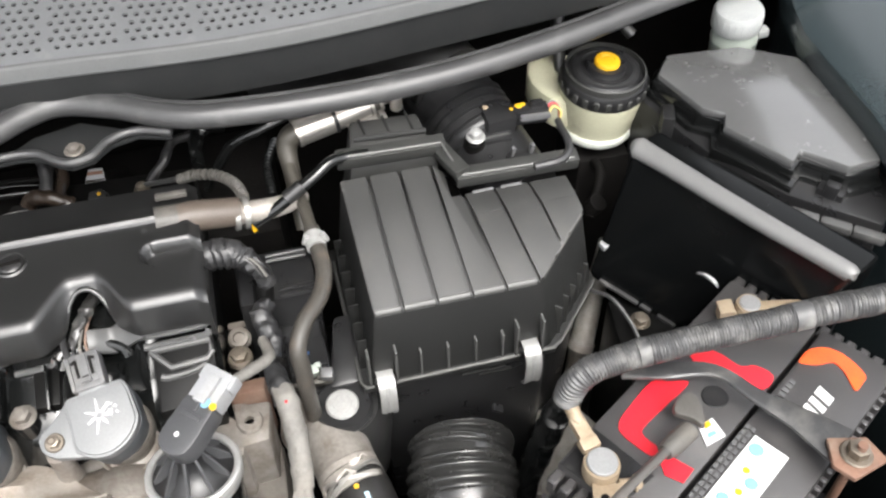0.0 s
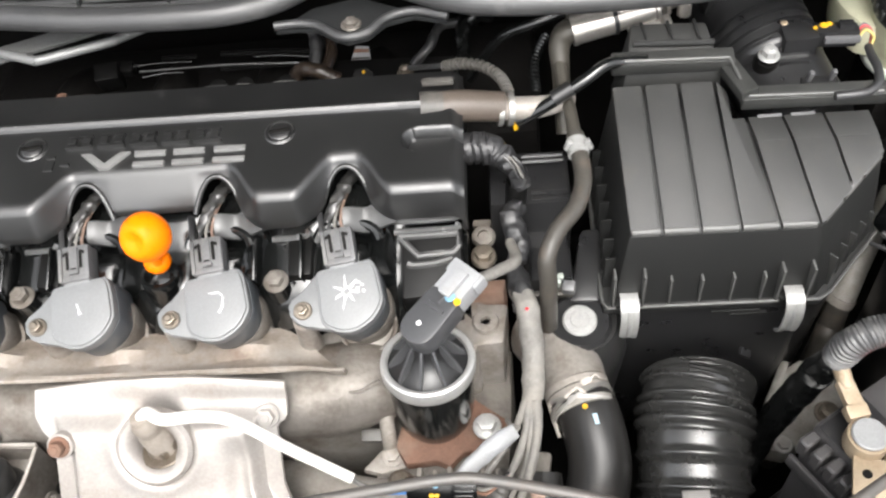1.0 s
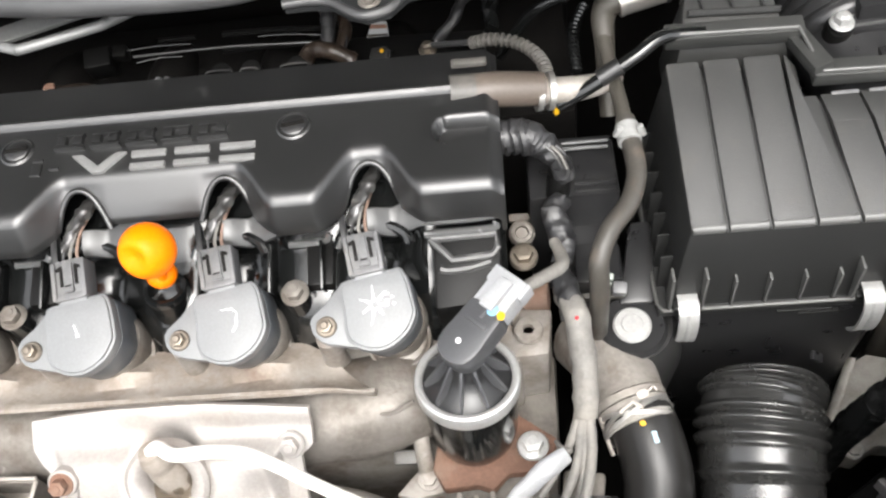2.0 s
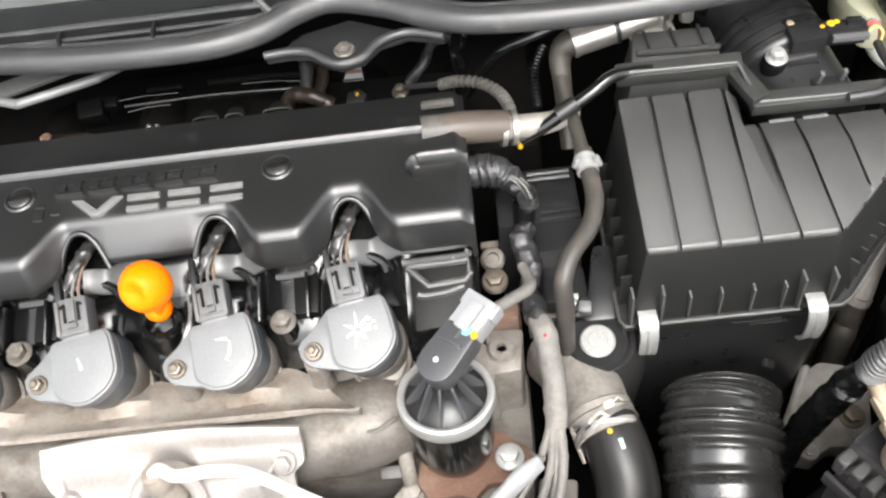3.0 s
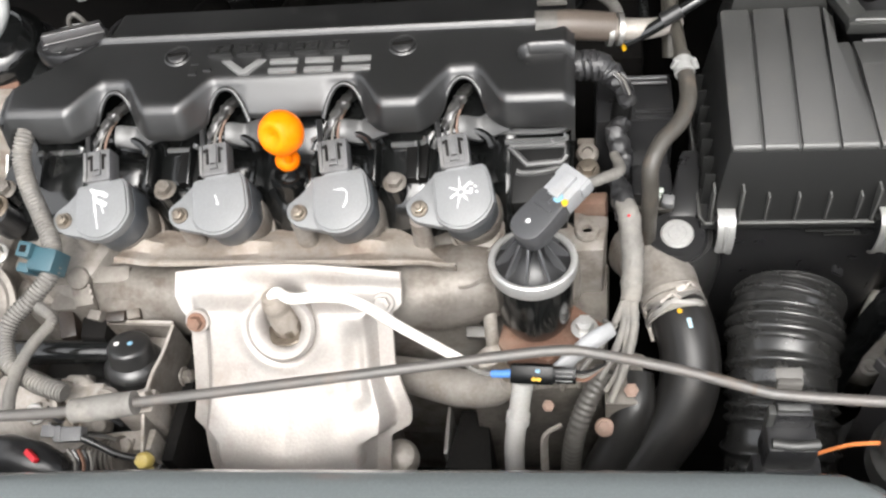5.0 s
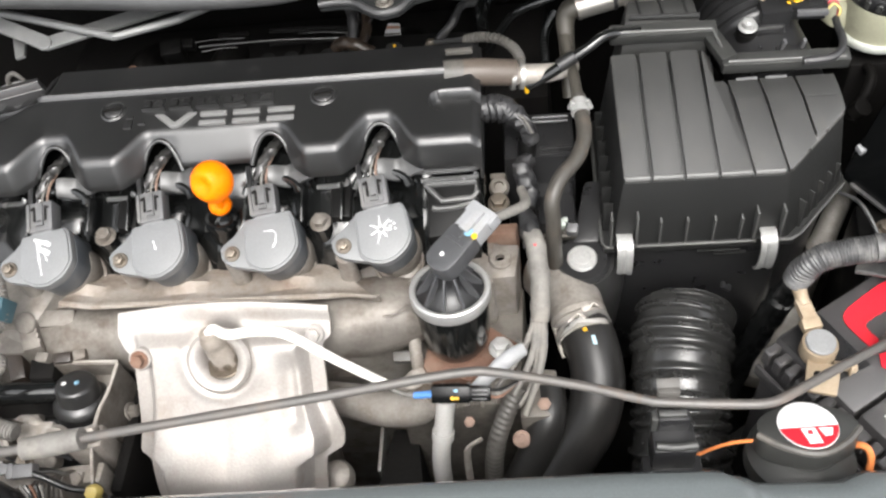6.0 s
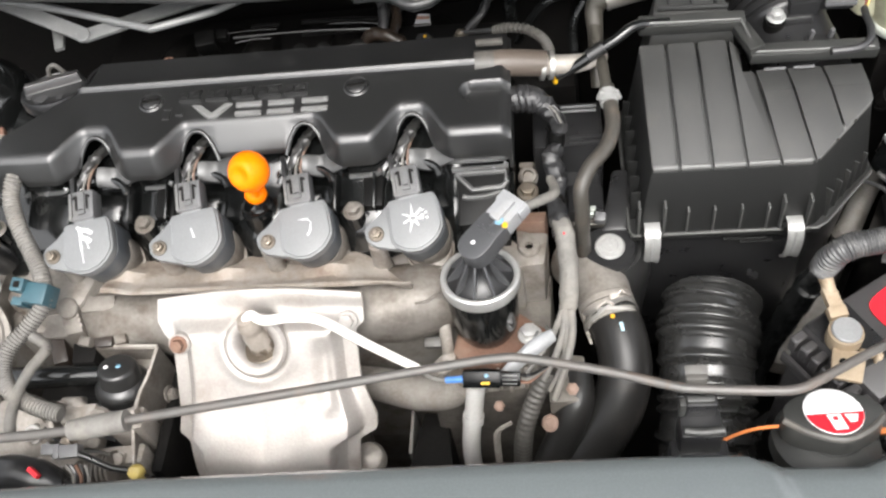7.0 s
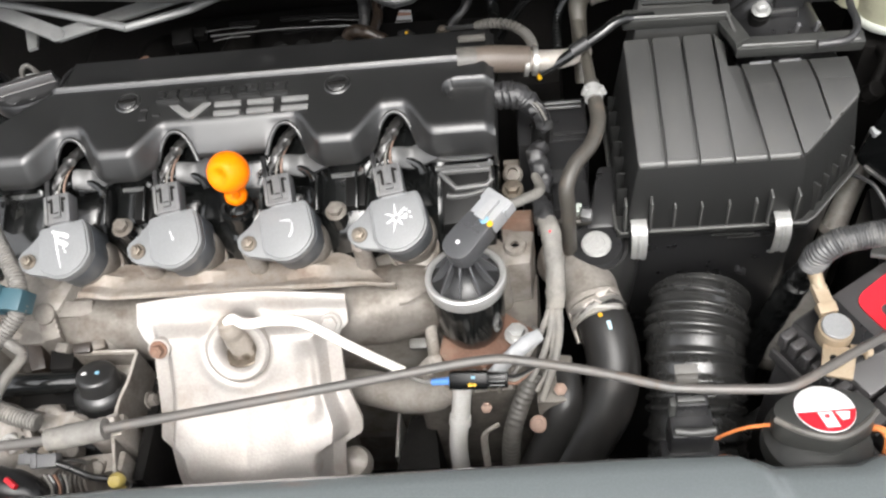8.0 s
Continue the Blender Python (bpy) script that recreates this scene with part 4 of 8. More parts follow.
part("end_flange", slab([(-0.165, -0.045), (-0.135, -0.045), (-0.130, 0.0), (-0.160, 0.0)], 0.675, 0.742, 2, 0.004, rough=0.0015), M_IRON, manifold)
part("oval_boss", bumpy(lathe([(0, -0.006), (0.026, -0.006), (0.020, 0.002), (0.010, 0.0055), (0, 0.0065)], pose(-0.098, -0.043, 0.737, 48) @ Matrix.Diagonal((1.2, 0.85, 1, 1)), 32), 0.001, 50), M_IRON, manifold)
part("fine_pipe", tube([(0.150, -0.030, 0.756), (0.165, -0.034, 0.757), (0.180, -0.030, 0.764)], 0.0013, 8), M_IRON, manifold)


def plate():
    # dirty plate between coils and manifold: wavy, with a rolled front edge
    bm = bmesh.new()
    loops = []
    for i in range(61):
        x = -0.100 + 0.258 * i / 60
        wave = noise.noise(Vector((x * 22, 0.3, 0))) * 0.004
        dip = 0.004 * math.cos(x * 72)
        near_end = step01(0.105, 0.160, x)
        rows = [(0.016, 0.762), (0.006, 0.765 + dip * 0.5), (-0.004, 0.770 + wave + dip), (-0.013, 0.770 + wave), (-0.019, 0.773 + wave * 0.5), (-0.024, 0.7775), (-0.0265, 0.7775), (-0.0275, 0.7755), (-0.0265, 0.7735), (-0.022, 0.7725), (-0.012, 0.764), (0.016, 0.757)]
        edge = 0.004 * (1 - step01(0, 0.03, x + 0.100)) - 0.003 * (1 - step01(0, 0.03, 0.158 - x))
        loops.append([bm.verts.new((x, -0.026 + (y + 0.026) * (1 - 0.8 * near_end) + edge, z + 0.002 * near_end)) for y, z in rows])
    k = len(loops[0])
    for a, b in zip(loops, loops[1:]):
        for j in range(k):
            bm.faces.new((a[j], b[j], b[(j + 1) % k], a[(j + 1) % k]))
    bm.faces.new(loops[0])
    bm.faces.new(loops[-1][::-1])
    bmesh.ops.recalc_face_normals(bm, faces=bm.faces)
    return bm


solid("manifold_plate", plate(), M_PLATE, "stained beige pressed plate over the manifold", "heat shield")

shield = thing("heat_shield", "pale scorched pressed-steel exhaust heat shield with bolts", "heat shield", (0.04, -0.08, 0.62))
S_DOWN = Vector((0.0, -0.690, -0.724)).normalized()
S_OUT = Vector((0.0, -0.724, 0.690)).normalized()
S_TOP = Vector((0.0, -0.036, 0.780))


def shield_edges(v):
    """Left and right border of the shield, v metres down from its top."""
    left = [(0.0, -0.046), (0.018, -0.0475), (0.028, -0.044), (0.038, -0.0365), (0.08, -0.0375), (0.098, -0.0385), (0.112, -0.041), (0.120, -0.033), (0.150, -0.032), (0.195, -0.026)]
    right = [(0.0, 0.1215), (0.024, 0.121), (0.030, 0.1135), (0.070, 0.1145), (0.086, 0.120), (0.100, 0.125), (0.112, 0.1245), (0.120, 0.110), (0.150, 0.107), (0.195, 0.101)]
    out = []
    for line in (left, right):
        for (a, x), (b, y) in zip(line, line[1:]):
            if v <= b or b == 0.195:
                out.append(x + (y - x) * max(0.0, min(1.0, (v - a) / (b - a))))
                break
    return out


O2 = (0.0365, 0.0375)


def shield_lift(x, v):
    """How far the pressing stands out."""
    left, right = shield_edges(v)
    h = 0.0
    inner = step01(left + 0.010, left + 0.020, x) * (1 - step01(right - 0.020, right - 0.010, x))
    h += 0.013 * inner * step01(0.012, 0.030, v)
    h -= 0.006 * math.exp(-((x - 0.090) / 0.009) ** 2) * step01(0.03, 0.05, v) * (1 - step01(0.085, 0.10, v))
    h += 0.017 * math.exp(-((v - 0.140 + 0.25 * abs(x - 0.038)) / 0.034) ** 2) * inner * math.cos(1.2 * (x - 0.038) / 0.08)
    h -= 0.020 * step01(0.125, 0.20, v)
    h += 0.0035 * (1 - step01(0.004, 0.012, v)) * step01(-0.02, 0.04, x)
    d = math.hypot(x - O2[0], v - O2[1])
    h += 0.0010 * math.exp(-((d - 0.029) / 0.0040) ** 2)
    h -= 0.011 * (1 - step01(0.016, 0.028, d))
    h += 0.0012 * noise.noise(Vector((x * 40, v * 40, 1.3)))
    return h


def shield_body():
    bm = bmesh.new()
    nu, nv = 84, 76
    rows = []
    for j in range(nv + 1):
        v = 0.195 * j / nv
        left, right = shield_edges(v)
        row = []
        for i in range(nu + 1):
            x = left + (right - left) * i / nu
            arch = 0.006 * math.sin(math.pi * i / nu) * (1 - step01(0.0, 0.02, v))
            p = S_TOP + S_DOWN * (v - arch) + S_OUT * shield_lift(x, v)
            row.append((bm.verts.new((x, p.y, p.z)), math.hypot(x - O2[0], v - O2[1])))
        rows.append(row)
    for a, b in zip(rows, rows[1:]):
        for i in range(nu):
            four = (a[i], b[i], b[i + 1], a[i + 1])
            if min(q[1] for q in four) < 0.0145:
                continue
            bm.faces.new([q[0] for q in four])
    loose = [v for v in bm.verts if not v.link_faces]
    bmesh.ops.delete(bm, geom=loose, context="VERTS")
    rim = [e for e in bm.edges if e.is_boundary]
    made = bmesh.ops.extrude_edge_only(bm, edges=rim)["geom"]
    for v in (g for g in made if isinstance(g, bmesh.types.BMVert)):
        v.co -= S_OUT * 0.004
    bmesh.ops.recalc_face_normals(bm, faces=bm.faces)
    return bm


part("pressing", shield_body(), M_SHIELD, shield)
lean_shield = Matrix((Vector((1, 0, 0)), -S_DOWN, S_OUT)).transposed().to_4x4()


def on_shield(x, v, lift=0.0):
    m = lean_shield.copy()
    m.translation = S_TOP + S_DOWN * v + S_OUT * (lift + shield_lift(x, v)) + Vector((x, 0, 0))
    return m


part("ring", lathe([(0.0132, -0.011), (0.0134, -0.002), (0.0165, 0.0025), (0.0195, 0.0045), (0.0225, 0.0045), (0.0250, 0.002), (0.0255, -0.006), (0.0132, -0.011)], on_shield(*O2, 0.010), 40), M_SHIELD, shield)
part("bolt_seat", disc(0.0088, 0.009, on_shield(-0.0250, 0.033, 0.0005), 24), M_SHIELD, shield)
part("bolt", hex_head(0.0050, 0.0060, on_shield(-0.0250, 0.033, 0.009)), M_RUST, shield, "rusted flange bolt")
part("bolt", hex_head(0.0058, 0.0055, on_shield(0.1085, 0.022, 0.001)), M_SHIELD, shield)
part("catalyst_can", tube([Vector((0.040, -0.028, 0.715)), Vector((0.040, -0.045, 0.66)), Vector((0.040, -0.07, 0.55)), Vector((0.040, -0.07, 0.36))], [0.032, 0.045, 0.050, 0.04], 28), M_IRON, shield, "dark catalyst body behind the shield")

o2 = thing("oxygen_sensor", "steel oxygen sensor with a white heat sleeve", "sensor", (0.04, -0.075, 0.76))
A, B = Vector((0.0395, -0.067, 0.746)), Vector((0.0350, -0.0635, 0.790))
axis = along(A, B)
part("hexagon", hex_head(0.0110, 0.007, axis @ pose(0, 0, 0.006)), M_BOLT, o2)
part("body", lathe([(0, 0), (0.0098, 0.0), (0.0098, 0.022), (0.0088, 0.024), (0.0084, 0.027), (0.0092, 0.029), (0.0092, 0.034), (0.0078, 0.037), (0.0066, 0.041), (0, 0.042)], axis @ pose(0, 0, 0.004), 24), M_PLATE, o2)
tip = axis @ Vector((0, 0, 0.044))
sleeve = [tip, tip + Vector((0.006, 0.001, 0.004)), Vector((0.052, -0.0680, 0.794)), Vector((0.076, -0.0690, 0.7985)), Vector((0.099, -0.0735, 0.799)), Vector((0.132, -0.0865, 0.7845)), Vector((0.168, -0.0995, 0.769))]
part("sleeve", tube(sleeve, [0.0036, 0.0038, 0.0040, 0.0040, 0.0038, 0.0036, 0.0034], 12), M_WIREWHITE, o2, "off-white woven heat sleeve")
part("wire", tube([(0.166, -0.099, 0.770), (0.172, -0.100, 0.760), (0.180, -0.101, 0.755), (0.187, -0.102, 0.755)], 0.0017, 8), M_TAPE, o2)
part("wire_seal", tube([(0.1865, -0.102, 0.755), (0.2015, -0.1025, 0.757)], [0.0026, 0.0030], 10, 3), M_WIREBLUE, o2, "blue wire end")

# ---- vapour valve: black can with a bright rim, ribbed cone and grey plug ----
egr = thing("control_valve", "black canister valve with a bright metal rim", "valve", (0.21, -0.03, 0.70))
EM = pose(0.2125, -0.0205, 0.770, -9, 0, 0)
part("can", lathe([(0, -0.062), (0.022, -0.062), (0.0255, -0.055), (0.0275, -0.045), (0.0285, -0.018), (0.0285, -0.004), (0, -0.004)], EM, 40), M_GLOSS, egr, "glossy black can")
part("rim", lathe([(0.0280, -0.008), (0.0302, -0.008), (0.0312, -0.0055), (0.0316, 0.0005), (0.0311, 0.0030), (0.0300, 0.0038), (0.0278, 0.0036), (0.0266, 0.0024), (0.0262, -0.003), (0.0270, -0.008), (0.0280, -0.008)], EM, 48), M_BRIGHT, egr, "bright rolled metal rim")
part("cone", lathe([(0, -0.003), (0.0278, -0.003), (0.0272, 0.000), (0.017, 0.004), (0.0110, 0.014), (0.0098, 0.026), (0.0098, 0.036), (0, 0.036)], EM, 40), M_BLACK, egr, "dark ribbed cone")
for a in range(10):
    t = 36 * a + 10
    part("rib", prism([(0.0, -0.0008), (0.0165, -0.0008), (0.0165, 0.0008), (0.0, 0.0008)], -0.001, lambda x, y: 0.026 - 1.35 * x, 0.0, 0.0, EM @ pose(0, 0, 0, 0, 0, t) @ pose(0.0090, 0, 0)), M_SOCKET, egr)
house = rounded([(-0.0128, -0.003), (-0.0105, -0.0110), (-0.0040, -0.0150), (0.0040, -0.0150), (0.0105, -0.0110), (0.0128, -0.003), (0.0122, 0.010), (0.0108, 0.023), (0.0, 0.0238), (-0.0108, 0.023), (-0.0122, 0.010)], 3)
HQ = Matrix.Translation((0.2150, -0.0175, 0.808)) @ pose(0, 0, 0, 14, 0, -43)
part("housing", join(prism(house, -0.010, 0.008, 0.0022, 0.0006, HQ), block((0.015, 0.003, 0.002), HQ @ pose(0, 0.012, 0.0083), 0.0005), block((0.002, 0.009, 0.003), HQ @ pose(0.001, 0.020, 0.0085), 0.0005)), M_SOCKET, egr, "black socket housing")
part("paint_dot", disc(0.0018, 0.0008, HQ @ pose(-0.001, -0.002, 0.0075), 14), M_WHITE, egr)
gp = part("plug", join(block((0.021, 0.024, 0.017), HQ @ pose(0, 0.034, -0.001), 0.0015), block((0.025, 0.010, 0.012), HQ @ pose(0, 0.041, 0.0005), 0.0012), block((0.009, 0.020, 0.004), HQ @ pose(0, 0.031, 0.0090), 0.0010)), M_PALECONN, egr, "pale grey plug with blue and yellow marks")
part("paint_dot", disc(0.0035, 0.001, HQ @ pose(0.004, 0.0225, 0.0080), 14), M_BLUE, gp)
part("paint_dot", disc(0.0026, 0.001, HQ @ pose(0.0095, 0.0225, 0.0070), 14), M_YELLOW, gp)
part("plug_wire", tube([(0.2490, 0.0130, 0.8120), (0.2610, 0.0220, 0.8080), (0.2720, 0.0320, 0.8030), (0.2730, 0.0420, 0.7990), (0.2700, 0.0560, 0.7940)], [0.0036, 0.0040, 0.0042, 0.0040, 0.0034], 10, 6, wobble=0.1), M_TAPE, egr)

valve_seat = thing("valve_bracket", "rusty flange and cast base under the canister valve", "bracket", (0.22, -0.04, 0.66))
part("base", slab([(0.165, -0.085), (0.262, -0.080), (0.268, 0.03), (0.235, 0.045), (0.185, 0.00)], 0.55, 0.697, 3, 0.005, rough=0.002), M_DARKCAST, valve_seat)
part("flange", slab([(0.184, -0.050), (0.192, -0.064), (0.212, -0.062), (0.222, -0.066), (0.232, -0.056), (0.258, -0.054), (0.264, -0.034), (0.235, -0.012), (0.19, -0.02)], 0.698, 0.707, 2, 0.002, rough=0.0012), M_RUST, valve_seat, "rust-brown flange")
part("bolt", hex_head(0.0068, 0.0075, pose(0.248, -0.042, 0.7155)), M_BRIGHT, valve_seat)
part("bolt", join(hex_head(0.0050, 0.006, pose(0.189, -0.078, 0.713)), disc(0.0085, 0.004, pose(0.189, -0.078, 0.7095), 18)), M_BOLT, valve_seat)
part("rust_lobe", slab([(0.172, -0.088), (0.194, -0.090), (0.198, -0.080), (0.174, -0.078)], 0.690, 0.703, 1, 0.002, rough=0.001), M_RUST, valve_seat)
for k in range(6):
    part("cast_rib", bumpy(block((0.003, 0.016, 0.010), pose(0.200 + 0.011 * k, -0.073 - 0.002 * (k % 2), 0.700, 0, 0, 8 * (k % 3) - 8), 0.001), 0.0006, 120), M_CAST, valve_seat)
part("post", tube([(0.180, -0.050, 0.695), (0.1795, -0.042, 0.715), (0.178, -0.020, 0.745)], 0.0052, 14), M_CAST, valve_seat)
part("bolt", hex_head(0.0056, 0.005, pose(0.181, -0.053, 0.698, 10)), M_CAST, valve_seat)
part("post_foot", slab([(0.160, -0.062), (0.176, -0.066), (0.196, -0.060), (0.190, -0.046), (0.172, -0.048)], 0.690, 0.6975, 1, 0.002, rough=0.001), M_CAST, valve_seat)
part("lug", slab([(0.238, 0.000), (0.262, 0.002), (0.266, 0.034), (0.244, 0.036)], 0.69, 0.752, 2, 0.003, rough=0.001), M_ALLOY, valve_seat)
part("lug_eye", lathe([(0.0035, 0.0), (0.0090, 0.0), (0.0095, 0.002), (0.0085, 0.004), (0.0035, 0.004), (0.0035, 0.0)], pose(0.2505, 0.018, 0.7525), 20), M_ALLOY, valve_seat)
part("rust_patch", slab([(0.240, 0.037), (0.264, 0.037), (0.266, 0.048), (0.240, 0.048)], 0.70, 0.762, 2, 0.002, rough=0.0015), M_RUST, valve_seat)


# ---- air cleaner housing ----
airbox = thing("air_cleaner", "dark grey ribbed plastic air cleaner housing with metal clips", "air cleaner", (0.43, 0.09, 0.62))
lid_z = lambda x, y: 0.813 + 0.36 * (y - 0.045) if x < 0.424 or y < 0.100 else 0.8328 + 0.12 * (y - 0.100)
TOP = [(0.348, 0.044), (0.470, 0.044), (0.516, 0.088), (0.513, 0.120), (0.424, 0.120), (0.424, 0.144), (0.345, 0.144)]
FLANGE = [(0.333, 0.030), (0.482, 0.030), (0.534, 0.086), (0.536, 0.150), (0.432, 0.175), (0.330, 0.175)]


def loft(low, high, z_low, z_high, bevel):
    bm = bmesh.new()
    a = [bm.verts.new((x, y, z_low)) for x, y in low]
    b = [bm.verts.new((x, y, z_high(x, y) if callable(z_high) else z_high)) for x, y in high]
    bm.faces.new(a[::-1])
    bm.faces.new(b)
    n = len(low)
    for i in range(n):
        bm.faces.new((a[i], a[(i + 1) % n], b[(i + 1) % n], b[i]))
    bmesh.ops.recalc_face_normals(bm, faces=bm.faces)
    return soften(bm, bevel, 2)


LIDLOW = [(0.339, 0.033), (0.478, 0.033), (0.530, 0.086), (0.530, 0.124), (0.428, 0.124), (0.428, 0.160), (0.336, 0.160)]
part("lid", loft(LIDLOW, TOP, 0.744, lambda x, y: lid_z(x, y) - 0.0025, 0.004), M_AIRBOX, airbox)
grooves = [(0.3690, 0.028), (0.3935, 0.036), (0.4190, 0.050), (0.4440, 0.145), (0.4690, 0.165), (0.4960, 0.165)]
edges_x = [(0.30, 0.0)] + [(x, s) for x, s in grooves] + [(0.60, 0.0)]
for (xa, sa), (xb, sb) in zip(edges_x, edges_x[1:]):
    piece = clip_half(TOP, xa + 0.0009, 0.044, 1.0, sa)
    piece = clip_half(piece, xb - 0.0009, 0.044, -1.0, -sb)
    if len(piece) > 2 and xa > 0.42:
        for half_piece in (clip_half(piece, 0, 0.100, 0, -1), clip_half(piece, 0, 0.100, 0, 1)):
            part("panel", prism(half_piece, lambda x, y: lid_z(x, y) - 0.004, lid_z, 0.0006), M_LITLID, airbox)
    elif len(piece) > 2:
        part("panel", prism(piece, lambda x, y: lid_z(x, y) - 0.005, lid_z, 0.0034), M_LITLID, airbox)
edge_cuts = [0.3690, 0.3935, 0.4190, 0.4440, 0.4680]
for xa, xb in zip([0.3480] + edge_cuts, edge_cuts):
    part("lid_edge", tube([(xa + 0.0014, 0.0462, lid_z(xa, 0.0462) - 0.0034), (xb - 0.0014, 0.0462, lid_z(xb, 0.0462) - 0.0034)], 0.0034, 14, 3), M_EDGESHINE, airbox, "worn rounded front edge with its highlight painted on")
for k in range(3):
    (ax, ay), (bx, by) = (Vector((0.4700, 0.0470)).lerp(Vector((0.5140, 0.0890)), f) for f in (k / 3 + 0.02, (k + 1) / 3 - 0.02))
    part("lid_edge", tube([(ax, ay, lid_z(ax, ay) - 0.0034), (bx, by, lid_z(bx, by) - 0.0034)], 0.0032, 14, 3), M_EDGESHINE, airbox)
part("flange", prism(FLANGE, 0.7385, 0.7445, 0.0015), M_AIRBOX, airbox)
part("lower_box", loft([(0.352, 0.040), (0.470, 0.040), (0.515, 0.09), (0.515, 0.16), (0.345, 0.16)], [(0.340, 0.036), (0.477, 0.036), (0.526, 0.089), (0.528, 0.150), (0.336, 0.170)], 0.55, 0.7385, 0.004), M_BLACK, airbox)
for x in (0.3780, 0.3985, 0.4195, 0.4400):
    part("front_rib", prism([(x - 0.0008, 0.0318), (x + 0.0008, 0.0318), (x + 0.0008, 0.041), (x - 0.0008, 0.041)], 0.744, 0.772, 0.0004), M_EDGESHINE, airbox)
for i in range(5):
    f = (i + 0.5) / 5
    x, y = 0.485 + 0.042 * f, 0.038 + 0.046 * f
    part("front_rib", block((0.0014, 0.008, 0.032), pose(x - 0.003, y + 0.003, 0.759, 0, 0, 45), 0.0004), M_LITLID, airbox)
for i in range(7):
    y = 0.050 + 0.0155 * i
    part("side_rib", prism([(0.3345, y - 0.0007), (0.3420, y - 0.0007), (0.3420, y + 0.0007), (0.3345, y + 0.0007)], 0.744, 0.778 + 0.10 * (y - 0.05), 0.0003), M_AIRBOX, airbox)
part("flange_lip", tube([(0.3325, 0.160, 0.7455), (0.3325, 0.036, 0.7455), (0.336, 0.0305, 0.7455), (0.480, 0.0305, 0.7455), (0.488, 0.0355, 0.7455), (0.533, 0.0855, 0.7455)], 0.0013, 6, smooth=False), M_EDGESHINE, airbox, "pale flange edge, its highlight in the colour")
part("moulded_bar", block((0.034, 0.003, 0.0022), pose(0.426, 0.0335, 0.7315), 0.0005), M_AIRBOX, airbox)
part("moulded_bar", block((0.026, 0.003, 0.0022), pose(0.436, 0.0345, 0.7255), 0.0005), M_AIRBOX, airbox)
for x in (0.350, 0.461):
    strip = [(x, 0.0375, 0.7555), (x, 0.0300, 0.7560), (x, 0.0235, 0.7535), (x, 0.0200, 0.7460), (x, 0.0195, 0.736), (x, 0.0205, 0.7260), (x, 0.0235, 0.7175), (x, 0.0280, 0.7125)]
    bm = bmesh.new()
    line = grow(strip, 5)
    loops = []
    for i, q in enumerate(line):
        w = 0.0062
        way = (line[min(i + 1, len(line) - 1)] - line[max(i - 1, 0)]).normalized()
        out = Vector((1, 0, 0)).cross(way).normalized() * 0.0008
        loops.append([bm.verts.new(q + Vector((s * w, 0, 0)) + out * k) for s, k in ((-1, 1), (1, 1), (1, -1), (-1, -1))])
    for a, b in zip(loops, loops[1:]):
        for k in range(4):
            bm.faces.new((a[k], a[(k + 1) % 4], b[(k + 1) % 4], b[k]))
    bm.faces.new(loops[0])
    bm.faces.new(loops[-1])
    bmesh.ops.recalc_face_normals(bm, faces=bm.faces)
    spring = part("clip", bm, M_CLIP, airbox, "bright spring steel clip")
    part("clip_rib", tube([(x, 0.0222, 0.7525), (x, 0.0188, 0.7450), (x, 0.0183, 0.7360), (x, 0.0192, 0.7270)], 0.0016, 8, 4), M_CLIP, spring)
    part("clip_hole", block((0.0050, 0.0030, 0.0026), pose(x, 0.0225, 0.7200, 25), 0.0004), M_VOID, spring)
    for s in (-0.0105, 0.0095):
        part("clip_guide", prism([(x + s - 0.0009, 0.030), (x + s + 0.0009, 0.030), (x + s + 0.0009, 0.040), (x + s - 0.0009, 0.040)], 0.744, 0.780, 0.0006), M_EDGESHINE, airbox)
    part("clip_hook", block((0.017, 0.008, 0.006), pose(x, 0.0325, 0.7475), 0.001), M_AIRBOX, airbox)
part("back_lid", loft([(0.350, 0.150), (0.428, 0.150), (0.424, 0.196), (0.352, 0.196)], [(0.356, 0.156), (0.420, 0.154), (0.414, 0.188), (0.362, 0.190)], 0.80, lambda x, y: lid_z(x, y) - 0.001, 0.003), M_LITLID, airbox)
part("back_bar", tube([(0.362, 0.172, 0.861), (0.417, 0.170, 0.860)], 0.0022, 8), M_AIRBOX, airbox)
for x in (0.372, 0.390, 0.408):
    part("back_rib", tube([(x, 0.174, 0.860), (x - 0.003, 0.188, 0.8655)], 0.0012, 6), M_AIRBOX, airbox)
# wire channel that runs round the back of the lid
chan = [(0.350, 0.1585), (0.4245, 0.1565), (0.4335, 0.1285), (0.520, 0.1265)]
for (ax, ay), (bx, by) in zip(chan, chan[1:]):
    d = Vector((bx - ax, by - ay, 0))
    ang = math.degrees(math.atan2(d.y, d.x))
    mid = ((ax + bx) / 2, (ay + by) / 2 + 0.001, lid_z(0, (ay + by) / 2) + 0.001)
    part("wire_channel", block((d.length + 0.008, 0.0125, 0.011), pose(*mid, 10, 0, ang), 0.0018), M_CAP, airbox, "dark grey wire channel")
    part("channel_lip", tube([(ax, ay - 0.003, lid_z(0, ay - 0.003) + 0.0075), (bx, by - 0.003, lid_z(0, by - 0.003) + 0.0075)], 0.0011, 6), M_EDGESHINE, airbox)
for x in (0.448, 0.470):
    part("pale_edge", block((0.016, 0.0022, 0.001), pose(x, 0.1195, lid_z(x, 0.1195) + 0.0008, 20), 0.0004), M_CONN, airbox)
